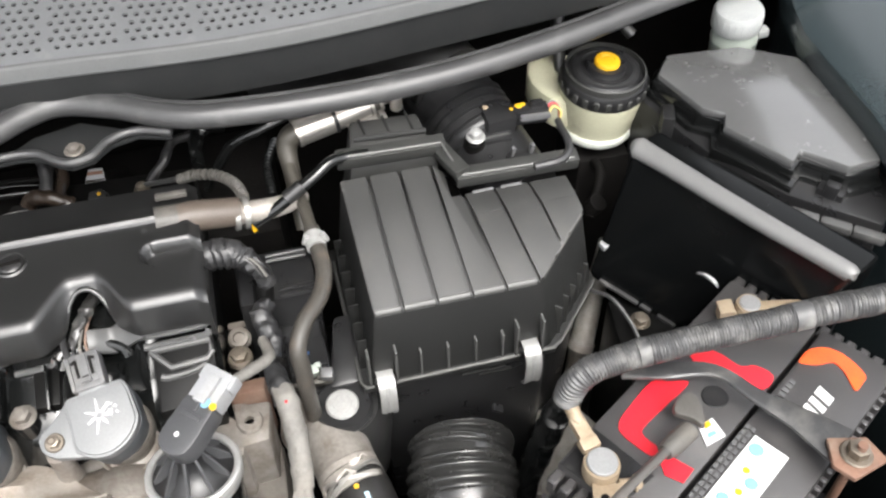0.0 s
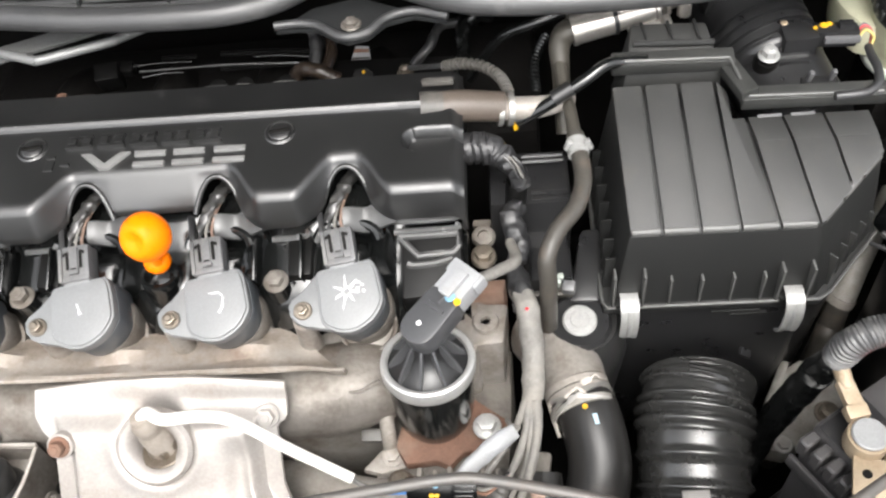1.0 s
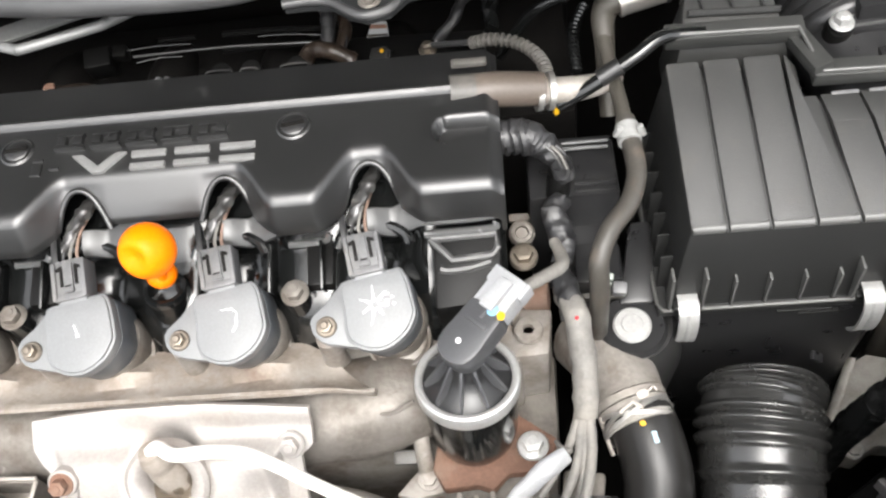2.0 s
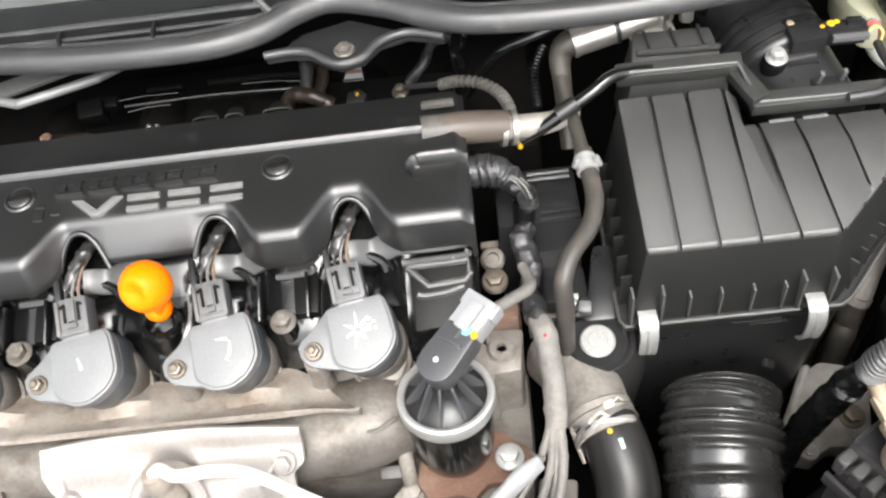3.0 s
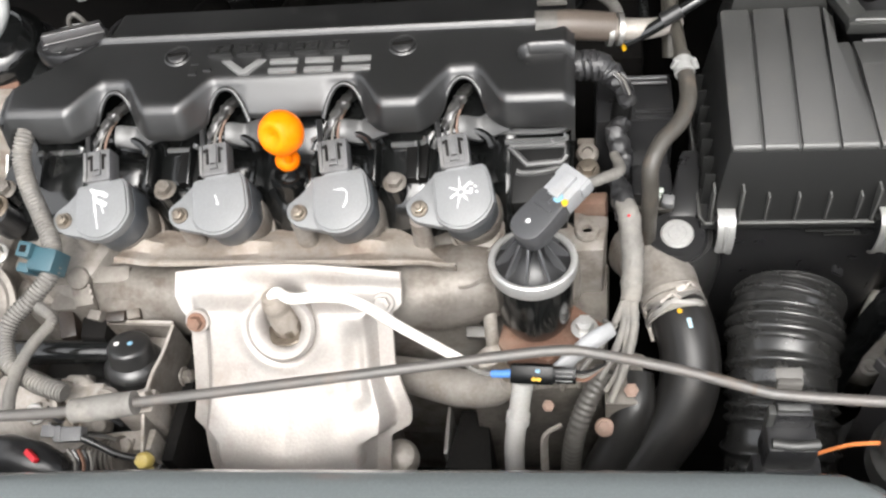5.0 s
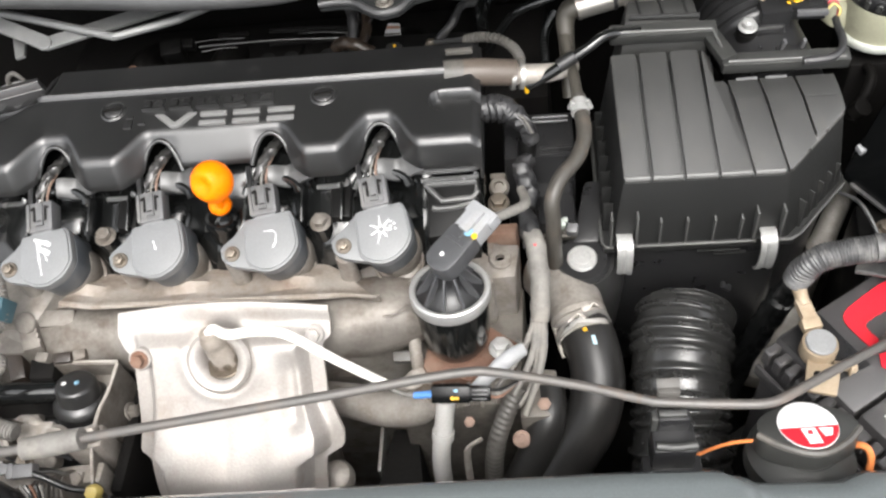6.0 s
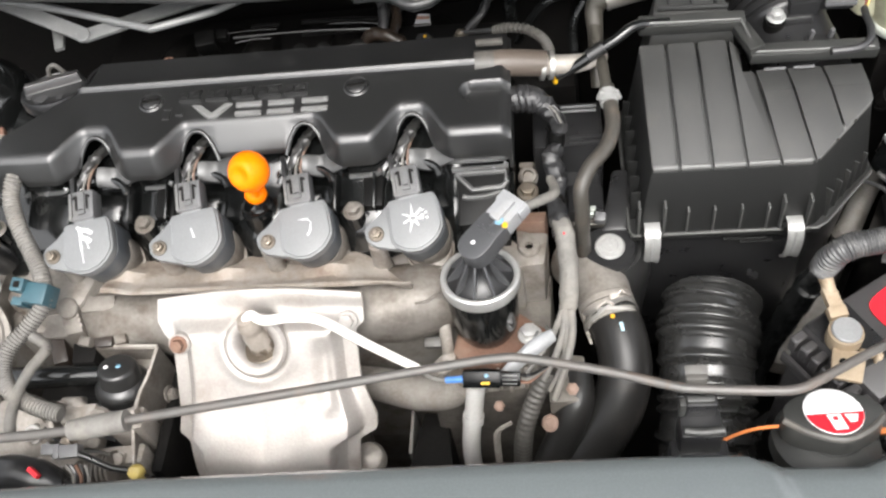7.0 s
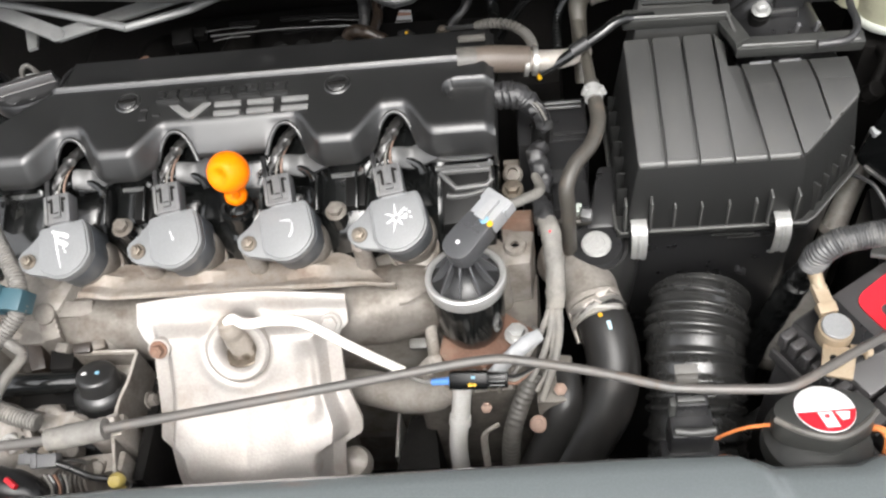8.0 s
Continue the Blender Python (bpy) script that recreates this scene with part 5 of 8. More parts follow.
part("wire_saddle", block((0.024, 0.014, 0.010), pose(0.487, 0.145, 0.834), 0.0015), M_BLACK, airbox)

# ---- intake duct and its air-flow sensor ----
duct = thing("intake_duct", "black ribbed rubber intake duct with a plug-in sensor", "intake duct", (0.46, 0.20, 0.70))
prof = [(0, -0.05), (0.036, -0.05), (0.036, 0.002), (0.038, 0.004)]
for k in range(5):
    prof += [(0.0395, 0.006 + 0.008 * k), (0.0395, 0.010 + 0.008 * k), (0.0365, 0.011 + 0.008 * k), (0.0365, 0.0135 + 0.008 * k)]
prof += [(0.037, 0.056), (0.037, 0.075), (0, 0.075)]
part("bellows", lathe(prof, along((0.470, 0.186, 0.812), (0.452, 0.245, 0.832)), 44), M_BLACK, duct)
part("throttle_hose", tube([(0.452, 0.235, 0.85), (0.43, 0.275, 0.86), (0.38, 0.31, 0.85), (0.30, 0.33, 0.82)], 0.034, 20), M_RUBBER, duct)
part("sensor_boss", lathe([(0, 0), (0.0100, 0.0), (0.0085, 0.046), (0.0076, 0.0475), (0, 0.0475)], along((0.4585, 0.182, 0.800), (0.4550, 0.1655, 0.848)), 28), M_SHADE, duct)
part("sensor_bolt", join(hex_head(0.0052, 0.005, pose(0.4550, 0.1655, 0.8475, 6)), disc(0.0030, 0.0075, pose(0.4550, 0.1655, 0.8475, 6), 12)), M_CLIP, duct)
maf = part("sensor", join(prism([(0.466, 0.170), (0.490, 0.172), (0.490, 0.193), (0.466, 0.196)], 0.815, 0.8555, 0.002), prism([(0.462, 0.162), (0.484, 0.162), (0.488, 0.184), (0.464, 0.184)], 0.810, 0.8440, 0.002)), M_BLACK, duct, "black plug-in air-flow sensor")
for y in (0.182, 0.1745, 0.166):
    part("fin", block((0.020, 0.0014, 0.0022), pose(0.4765 - 0.25 * (0.182 - y), y, 0.8450, 4, 0, 3), 0.0004), M_EDGE, maf)
plug2 = part("plug", join(prism([(0.489, 0.176), (0.517, 0.174), (0.518, 0.185), (0.489, 0.188)], 0.843, 0.8560, 0.0012), block((0.010, 0.006, 0.004), pose(0.509, 0.1815, 0.8575, 0, 0, -4), 0.0008)), M_BLACK, duct)
part("plug_rail", block((0.024, 0.0040, 0.0050), pose(0.5055, 0.1728, 0.8515, 0, 0, -3), 0.0010), M_CONN, plug2, "grey latch rail")
part("paint_dot", bumpy(join(disc(0.0030, 0.001, pose(0.4945, 0.1830, 0.8562), 12), disc(0.0018, 0.001, pose(0.4880, 0.1810, 0.8562), 12), disc(0.0020, 0.001, pose(0.4985, 0.1840, 0.8562), 12)), 0.0004, 300), M_YELLOW, plug2, "yellow paint marks")
part("paint_dot", disc(0.0026, 0.001, pose(0.4690, 0.1890, 0.8555), 12), M_BRASS, maf)
for k, mt in enumerate((M_STRAW, M_RUST, M_RED, M_CONN)):
    a = 0.0022 * (k - 1.5)
    part("wire", tube([(0.517, 0.178 + a, 0.852), (0.522, 0.181 + a, 0.8545), (0.5265, 0.177 + a, 0.852), (0.5250, 0.1715 + a * 0.4, 0.847), (0.5225, 0.166, 0.844)], 0.0010, 6), mt, plug2)
part("wire_loom", tube([(0.5235, 0.170, 0.846), (0.5220, 0.158, 0.848), (0.5215, 0.144, 0.850), (0.5180, 0.130, 0.850), (0.5080, 0.122, 0.8495), (0.4880, 0.1205, 0.8490)], 0.0030, 10), M_CONDUIT, duct, "grey sleeved wire loom")
for x in (0.4795, 0.4945):
    part("clip_prong", block((0.0032, 0.0040, 0.0100), pose(x, 0.147, 0.843, 8, 6), 0.0010), M_CONN, duct)

# ---- intake snorkel: black bellows between housing and grille ----
def snorkel():
    line = [(0.3980, -0.002, 0.6985), (0.3970, -0.008, 0.6980), (0.3945, -0.018, 0.696), (0.389, -0.050, 0.688), (0.386, -0.085, 0.675), (0.384, -0.120, 0.655), (0.384, -0.18, 0.61)]
    path = grow(line, 60)
    prof = []
    n = len(path)
    bands = [(0.010, 0.5), (0.040, 0.35), (0.098, 0.9), (0.140, 1.1), (0.180, 0.9), (0.270, 0.7), (0.365, 0.9), (0.405, 1.1), (0.445, 0.9), (0.535, 0.7), (0.620, 1), (0.660, 1), (0.700, 0.9), (0.790, 1)]
    radii = []
    for i in range(n):
        f = i / (n - 1)
        r = 0.0350 + 0.0025 * min(1.0, f / 0.12) - 0.0012 * math.sin((f - 0.1) * 14)
        if f < 0.05:
            r = 0.0352
        for b, k in bands:
            r += 0.0034 * k * math.exp(-((f - b) / 0.0125) ** 2) - 0.0020 * k * math.exp(-((f - b - 0.020) / 0.0055) ** 2)
        radii.append(r)
    return tube(path, radii, 32, smooth=False)


intake = thing("air_intake_hose", "black ribbed air intake hose below the air cleaner", "hose", (0.39, -0.03, 0.64))
part("bellows", snorkel(), M_BELLOWS, intake)
part("moulding_tab", block((0.010, 0.006, 0.003), pose(0.4285, 0.004, 0.722, 20, 40), 0.001), M_BLACK, intake)

# ---- brake fluid reservoir ----
res = thing("brake_fluid_reservoir", "milky plastic brake fluid reservoir with black screw cap", "reservoir", (0.59, 0.225, 0.70))
RM = pose(0.583, 0.228, 0.789, 3, 2)
part("tank", lathe([(0, -0.005), (0.0290, -0.005), (0.0310, -0.003), (0.0318, 0.001), (0.0318, 0.006), (0.0325, 0.010), (0.0345, 0.020), (0.0368, 0.038), (0.035, 0.041), (0, 0.041)], RM, 48), M_MILKY, res)
part("foot_flange", lathe([(0.0290, -0.0075), (0.0322, -0.0065), (0.0338, -0.0035), (0.0336, 0.0005), (0.0322, 0.0025), (0.0290, 0.0025), (0.0290, -0.0075)], RM, 48), M_FLUID, res, "paler moulded foot flange")
part("side_tank", prism(rounded([(0.5290, 0.252), (0.5510, 0.216), (0.600, 0.262), (0.572, 0.284), (0.542, 0.290)], 3), 0.793, 0.8225, 0.006), M_MILKY, res)
part("foot", slab([(0.56, 0.20), (0.61, 0.20), (0.61, 0.26), (0.56, 0.26)], 0.62, 0.767, 1, 0.004), M_VOID, res)
lid = part("cap", lathe([(0, 0.038), (0.0365, 0.038), (0.0374, 0.040), (0.0374, 0.049), (0.0358, 0.052), (0.031, 0.0535), (0.0285, 0.0570), (0.022, 0.0585), (0.0195, 0.0570), (0.0170, 0.0570), (0.0160, 0.0620), (0.0, 0.0620)], RM, 48), M_BLACK, res, "black knurled screw cap")
for a in range(24):
    part("cap_ridge", block((0.0026, 0.0052, 0.0085), RM @ pose(0, 0, 0, 0, 0, 15 * a) @ pose(0.0370, 0, 0.0445), 0.0009, 1), M_CAP, lid)
for r in (0.0335, 0.0255):
    part("cap_groove", lathe([(r - 0.0010, 0.0525), (r - 0.0008, 0.0580), (r + 0.0008, 0.0572), (r + 0.0010, 0.0525), (r - 0.0010, 0.0525)], RM, 48), M_CAP, lid)
part("cap_centre", lathe([(0, 0.062), (0.0108, 0.062), (0.0110, 0.0640), (0.0100, 0.0656), (0.0060, 0.0658), (0.0055, 0.0652), (0, 0.0652)], RM, 30), M_YELLOW, res, "yellow raised centre button")
part("hose", tube([(0.560, 0.262, 0.82), (0.565, 0.290, 0.862), (0.60, 0.29, 0.868), (0.625, 0.265, 0.845)], 0.0055, 10), M_RUBBER, res)

# ---- fuse box, washer bottle, control unit panel ----
fuse = thing("fuse_box", "dusty grey-black plastic fuse box with stepped lid", "fuse box", (0.67, 0.13, 0.70))
fz = lambda x, y: 0.8515 + 0.02 * (x - 0.63)
LID = [(0.635, 0.148), (0.649, 0.138), (0.641, 0.124), (0.672, 0.072), (0.684, 0.083), (0.708, 0.056), (0.735, 0.057), (0.745, 0.119), (0.740, 0.188), (0.700, 0.216), (0.637, 0.223), (0.619, 0.200)]
part("lid", prism(LID, 0.8445, fz, 0.0030, 0.001), M_FUSE, fuse, "glossy grey lid with dusty spots")
for grown, z0, z1 in ((0.0030, 0.832, 0.8450), (0.0085, 0.822, 0.8335), (0.0120, 0.808, 0.8235)):
    part("skirt", prism(shrink(LID, -grown), z0, z1, 0.0018, 0.0014), M_GLOSS, fuse, "glossy black stepped skirt")
part("base", prism([(0.606, 0.205), (0.624, 0.146), (0.634, 0.120), (0.668, 0.064), (0.720, 0.016), (0.750, 0.045), (0.752, 0.19), (0.64, 0.235)], 0.66, 0.828, 0.004), M_BLACK, fuse)


def stepped(points, z, out):
    """A ledge that runs along the front of the box, one step of its skirt."""
    for (ax, ay), (bx, by) in zip(points, points[1:]):
        d = Vector((bx - ax, by - ay, 0))
        mid = Vector(((ax + bx) / 2, (ay + by) / 2, z)) + Vector((d.y, -d.x, 0)).normalized() * out * 0.5
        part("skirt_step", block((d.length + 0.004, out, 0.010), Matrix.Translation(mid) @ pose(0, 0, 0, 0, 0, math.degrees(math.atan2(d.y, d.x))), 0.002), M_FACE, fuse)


stepped([(0.612, 0.142), (0.628, 0.112), (0.660, 0.058)], 0.806, 0.010)
part("latch", join(block((0.020, 0.012, 0.010), pose(0.700, 0.056, 0.829, 0, 0, -48), 0.0015), block((0.010, 0.008, 0.012), pose(0.698, 0.054, 0.834, 0, 0, -48), 0.001)), M_BLACK, fuse)
part("side_latch", block((0.010, 0.020, 0.022), pose(0.618, 0.168, 0.826, 0, 0, -20), 0.002), M_BLACK, fuse)
for k in range(4):
    q = Vector((0.645, 0.066, 0.824)).lerp(Vector((0.716, 0.006, 0.824)), (k + 0.5) / 4)
    part("wire_cover", block((0.0228, 0.0085, 0.007), Matrix.Translation(q) @ pose(0, 0, 0, 0, 0, -40), 0.0022), M_EDGE, fuse, "grey jointed wire cover")
spots = random.Random(12)
for k in range(11):
    x, y = 0.645 + 0.045 * spots.random(), 0.165 + 0.045 * spots.random()
    part("dust_spot", disc(0.0009 + 0.0012 * spots.random(), 0.0004, pose(x, y, fz(x, y) - 0.0002) @ Matrix.Diagonal((1.0 + spots.random(), 1, 1, 1)), 10), M_EDGE, fuse)

bottle = thing("washer_bottle", "white translucent plastic filler bottle with screw cap", "bottle", (0.69, 0.21, 0.80))
BM = pose(0.7135, 0.2455, 0.833, 2, -5) @ Matrix.Diagonal((0.88, 0.88, 0.80, 1))
part("neck", lathe([(0, -0.05), (0.0225, -0.05), (0.0225, 0.006), (0.0232, 0.008), (0.0232, 0.011), (0.0220, 0.013), (0.0220, 0.026), (0, 0.026)], BM, 32), M_NECK, bottle)
bcap = part("cap", lathe([(0, 0.024), (0.0235, 0.024), (0.0245, 0.026), (0.0240, 0.044), (0.022, 0.047), (0, 0.048)], BM, 36), M_CLEAR, bottle, "white screw cap")
for a in range(24):
    part("cap_ridge", block((0.0010, 0.0022, 0.016), BM @ pose(0, 0, 0, 0, 0, 15 * a) @ pose(0.0240, 0, 0.034), 0.0004, 1), M_CLEAR, bcap)
part("spout_lug", block((0.012, 0.010, 0.010), BM @ pose(0.026, -0.006, 0.012), 0.002), M_CLEAR, bottle)

panel = thing("control_unit_box", "glossy black control unit box with a pale rounded rim", "control unit", (0.60, 0.05, 0.62))
def box_front():
    # tall slanted face that leans towards the battery, closed behind
    bm = bmesh.new()
    top = [Vector((0.570, 0.128, 0.848)), Vector((0.663, -0.034, 0.846))]
    low = [Vector((0.533, 0.098, 0.740)), Vector((0.642, 0.004, 0.690))]
    back = [Vector((0.596, 0.140, 0.846)), Vector((0.690, -0.020, 0.844))]
    backlow = [Vector((0.600, 0.130, 0.64)), Vector((0.69, 0.0, 0.64))]
    v = [bm.verts.new(p) for p in (*top, *low, *back, *backlow)]
    for f in ((0, 2, 3, 1), (0, 1, 5, 4), (4, 5, 7, 6), (2, 6, 7, 3), (0, 4, 6, 2), (1, 3, 7, 5)):
        bm.faces.new([v[i] for i in f])
    bmesh.ops.recalc_face_normals(bm, faces=bm.faces)
    return soften(bm, 0.006, 3)
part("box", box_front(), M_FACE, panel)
# Separate pale tube: the sky's highlight on the box edge put into colour.
part("rim", tube([(0.5720, 0.1265, 0.8430), (0.5735, 0.1235, 0.8440), (0.585, 0.1035, 0.8440), (0.622, 0.0365, 0.8435), (0.657, -0.0225, 0.8430), (0.6610, -0.0300, 0.8420)], [0.0050, 0.0090, 0.0082, 0.0074, 0.0068, 0.0066, 0.0040], 16, flat=0.85), M_RIM, panel, "rounded rim with its sky highlight painted pale")
for f, w in ((0.10, 0.014), (0.22, 0.022), (0.34, 0.010), (0.47, 0.016)):
    q = Vector((0.535, 0.0955, 0.7405)).lerp(Vector((0.643, 0.002, 0.691)), f)
    part("edge_tab", block((w, 0.0035, 0.0030), Matrix.Translation(q) @ pose(0, 0, 0, 0, 20, -41), 0.0008), M_CONDUIT, panel)
part("scratch", tube([(0.5960, 0.0430, 0.783), (0.600, 0.0385, 0.7845), (0.6045, 0.0315, 0.783), (0.606, 0.0280, 0.780)], [0.0005, 0.0016, 0.0018, 0.0005], 6), M_LEAD, panel)

fender = thing("fender_edge", "dark green-grey painted wing edge beside the fuse box", "fender", (0.74, 0.1, 0.8), kind="structure")
part("flange", prism([(0.756, 0.25), (0.741, 0.193), (0.7385, 0.138), (0.737, 0.088), (0.733, 0.05), (0.745, -0.06), (0.95, -0.06), (0.95, 0.30), (0.775, 0.30)], 0.850, lambda x, y: 0.872 + 0.16 * (x - 0.73), 0.004), M_PAINT, fender)
part("wing_wall", prism([(0.775, 0.28), (0.760, 0.13), (0.775, 0.02), (0.80, -0.30), (0.95, -0.30), (0.95, 0.28)], 0.36, 0.852, 0.004), M_PAINT, fender)


# ---- battery ----
BA = pose(0.462, -0.099, 0.0, 0, 0, 32.4)
battery = thing("car_battery", "black car battery with red labels and white sticker", "battery", BA @ Vector((0.09, -0.035, 0.58)))
part("case", prism([(-0.019, -0.099), (0.205, -0.099), (0.205, 0.022), (-0.019, 0.022)], 0.59, 0.770, 0.003, -0.0, BA), M_BATT, battery)
part("back_top", prism([(-0.012, -0.045), (0.198, -0.045), (0.198, 0.025), (-0.012, 0.025)], 0.768, 0.7885, 0.003, 0.001, BA), M_BATT, battery)
part("front_top", prism([(-0.012, -0.102), (0.198, -0.102), (0.198, -0.0475), (-0.012, -0.0475)], 0.768, 0.7915, 0.003, 0.001, BA), M_BATT, battery)
for i in range(29):
    part("edge_tooth", block((0.0042, 0.005, 0.014), BA @ pose(-0.018 + 0.008 * i, -0.1035, 0.779), 0.0008, 1), M_BATT, battery)
for i in range(13):
    for u in (-0.0165, 0.2025):
        part("edge_tooth", block((0.0115, 0.0072, 0.015), BA @ pose(u, -0.097 + 0.0098 * i, 0.7760), 0.0012, 1), M_BATT, battery)
for u in (-0.0225, 0.2085):
    part("end_rail", prism([(u - 0.0016, -0.102), (u + 0.0016, -0.102), (u + 0.0016, 0.025), (u - 0.0016, 0.025)], 0.752, 0.7625, 0.0008, 0, BA), M_BATT, battery)
part("terminal_well", prism([(-0.011, -0.022), (0.022, -0.026), (0.024, 0.022), (-0.011, 0.022)], 0.7886, 0.7902, 0.0006, 0, BA), M_BLACK, battery)
RZ = 0.7888


def patch(name, outline, z, material, label="", parent=battery):
    if len(outline) > 6:
        outline = rounded(outline, 3)
    return part(name, prism(outline, z, z + 0.0009, 0.0), material, parent, label)


def local(*uv):
    return [tuple((BA @ Vector((u, v, 0)))[:2]) for u, v in uv]


patch("red_label", [(0.5210, -0.0430), (0.4985, -0.0580), (0.4880, -0.0670), (0.4860, -0.0750), (0.4910, -0.0850), (0.4980, -0.0950), (0.5050, -0.0920), (0.4995, -0.0820), (0.5010, -0.0755), (0.5210, -0.0640), (0.5400, -0.0540), (0.5440, -0.0490), (0.5320, -0.0460)], RZ, M_RED, "red printed label")
patch("red_label", [(0.5550, -0.0300), (0.5600, -0.0420), (0.5650, -0.0400), (0.5760, -0.0530), (0.5900, -0.0680), (0.6020, -0.0600), (0.5940, -0.0490), (0.5840, -0.0470), (0.5720, -0.0300)], RZ, M_RED)
patch("red_label", [(0.5020, -0.1010), (0.5010, -0.1100), (0.5100, -0.1180), (0.5200, -0.1110), (0.5100, -0.0990)], RZ, M_RED)
patch("white_sticker", local((0.000, -0.081), (0.088, -0.081), (0.088, -0.057), (0.000, -0.057)), 0.7917, M_WHITE, "white sticker with coloured dots")
for u, v, r, mt in ((0.079, -0.063, 0.0048, M_BLUE), (0.062, -0.066, 0.0024, M_YELLOW), (0.056, -0.073, 0.0042, M_BLUE), (0.046, -0.070, 0.0024, M_YELLOW), (0.036, -0.065, 0.0040, M_BLUE), (0.016, -0.070, 0.0040, M_BLUE)):
    part("colour_dot", disc(r, 0.0008, BA @ pose(u, v, 0.7926), 18), mt, battery)
for k in range(15):
    for row, v in enumerate((-0.0500, -0.0540)):
        patch("print_bar", local((0.012 + 0.0055 * k, v - 0.0012), (0.0155 + 0.0055 * k, v - 0.0012), (0.0155 + 0.0055 * k, v + 0.0012), (0.012 + 0.0055 * k, v + 0.0012)), 0.7917, M_CONN)
for u, w in ((0.122, 0.0028), (0.1275, 0.0050), (0.135, 0.0050), (0.143, 0.0075)):
    patch("brand_bar", local((u - 0.003, -0.081), (u - 0.003 + w, -0.081), (u + w, -0.069), (u, -0.069)), 0.7917, M_WHITE)
patch("orange_swoosh", [(0.6240, -0.0540), (0.6240, -0.0570), (0.6340, -0.0610), (0.6450, -0.0620), (0.6480, -0.0720), (0.6470, -0.0860), (0.6550, -0.0820), (0.6600, -0.0770), (0.6570, -0.0620), (0.6490, -0.0510), (0.6360, -0.0480)], 0.7917, M_SWOOSH, "orange-red printed swoosh")
for k in range(8):
    patch("print_bar", local((0.108 + 0.0045 * k, -0.0560), (0.111 + 0.0045 * k, -0.0560), (0.111 + 0.0045 * k, -0.0520), (0.108 + 0.0045 * k, -0.0520)), 0.7917, M_CONN)
patch("warning_sticker", [(0.5350, -0.0980), (0.5500, -0.0940), (0.5475, -0.0800), (0.5360, -0.0830)], RZ, M_WHITE, "small white sticker with yellow and blue marks")
patch("sticker_mark", [(0.5395, -0.0865), (0.5445, -0.0850), (0.5440, -0.0815), (0.5400, -0.0830)], RZ + 0.001, M_YELLOW)
patch("sticker_mark", [(0.5385, -0.0935), (0.5450, -0.0915), (0.5445, -0.0890), (0.5390, -0.0900)], RZ + 0.001, M_BLUE)
part("vent_cap", disc(0.009, 0.0015, BA @ pose(0.098, -0.022, 0.7885), 24), M_BLACK, battery)
part("terminal_post", disc(0.0085, 0.020, BA @ pose(0.0, 0.0, 0.785), 24), M_LEAD, battery)
part("terminal_post", disc(0.0064, 0.015, BA @ pose(0.173, -0.001, 0.785), 24), M_LEAD, battery)

neg = thing("terminal_clamp", "tarnished brass battery terminal clamp with cable lug", "terminal", (0.462, -0.099, 0.79), "battery terminal clamps")
part("collar", lathe([(0.0088, 0.0), (0.0112, 0.0), (0.0117, 0.002), (0.0117, 0.011), (0.0112, 0.013), (0.0088, 0.013), (0.0088, 0.0)], pose(0.462, -0.099, 0.790), 28), M_BRASS, neg)
part("post_top", disc(0.0098, 0.003, pose(0.462, -0.099, 0.803), 28), M_LEAD, neg, "grey lead top")
part("lug", bumpy(join(block((0.010, 0.022, 0.006), pose(0.4580, -0.0765, 0.8045, 8, 0, 10), 0.0014), block((0.012, 0.008, 0.008), pose(0.4585, -0.0850, 0.8035, 8, 0, 10), 0.0014), tube([(0.4575, -0.071, 0.806), (0.4555, -0.062, 0.809), (0.4535, -0.053, 0.811)], [0.0042, 0.0052, 0.0050], 12)), 0.0012, 160), M_BRASS, neg)
part("clamp_plate", prism([(0.447, -0.129), (0.466, -0.134), (0.474, -0.112), (0.453, -0.107)], 0.793, 0.7965, 0.0010), M_BRASS, neg)
part("plate_hole", disc(0.0028, 0.0006, pose(0.4575, -0.1185, 0.7963), 14), M_VOID, neg)
part("clamp_screw", join(tube([(0.470, -0.110, 0.793), (0.480, -0.112, 0.793)], 0.0032, 10), hex_head(0.0040, 0.003, along((0.479, -0.112, 0.793), (0.50, -0.116, 0.793)))), M_BRASS, neg)
posi = thing("terminal_clamp", "brassy battery terminal clamp beside the control unit", "terminal", (0.610, -0.005, 0.79), "battery terminal clamps")
part("collar", lathe([(0.0066, 0.0), (0.0090, 0.0), (0.0096, 0.002), (0.0096, 0.011), (0.0090, 0.013), (0.0066, 0.013), (0.0066, 0.0)], pose(0.6085, -0.007, 0.789), 28), M_BRASS, posi)
part("post_top", disc(0.0074, 0.003, pose(0.6085, -0.007, 0.801), 28), M_LEAD, posi)
part("lug", bumpy(join(block((0.015, 0.010, 0.008), pose(0.5945, -0.005, 0.793, 0, 0, -10), 0.0018), block((0.011, 0.012, 0.004), pose(0.5920, -0.004, 0.799, 0, -8, -10), 0.0012), block((0.034, 0.009, 0.004), pose(0.630, -0.012, 0.798, 0, 6, -8), 0.0012)), 0.0008, 130), M_BRASS, posi)

# hold-down bar across the battery, with a rusty end bracket
hold = thing("battery_hold_down", "grey-black battery hold-down bar with a rusty bracket", "hold-down bar", (0.56, -0.08, 0.795))


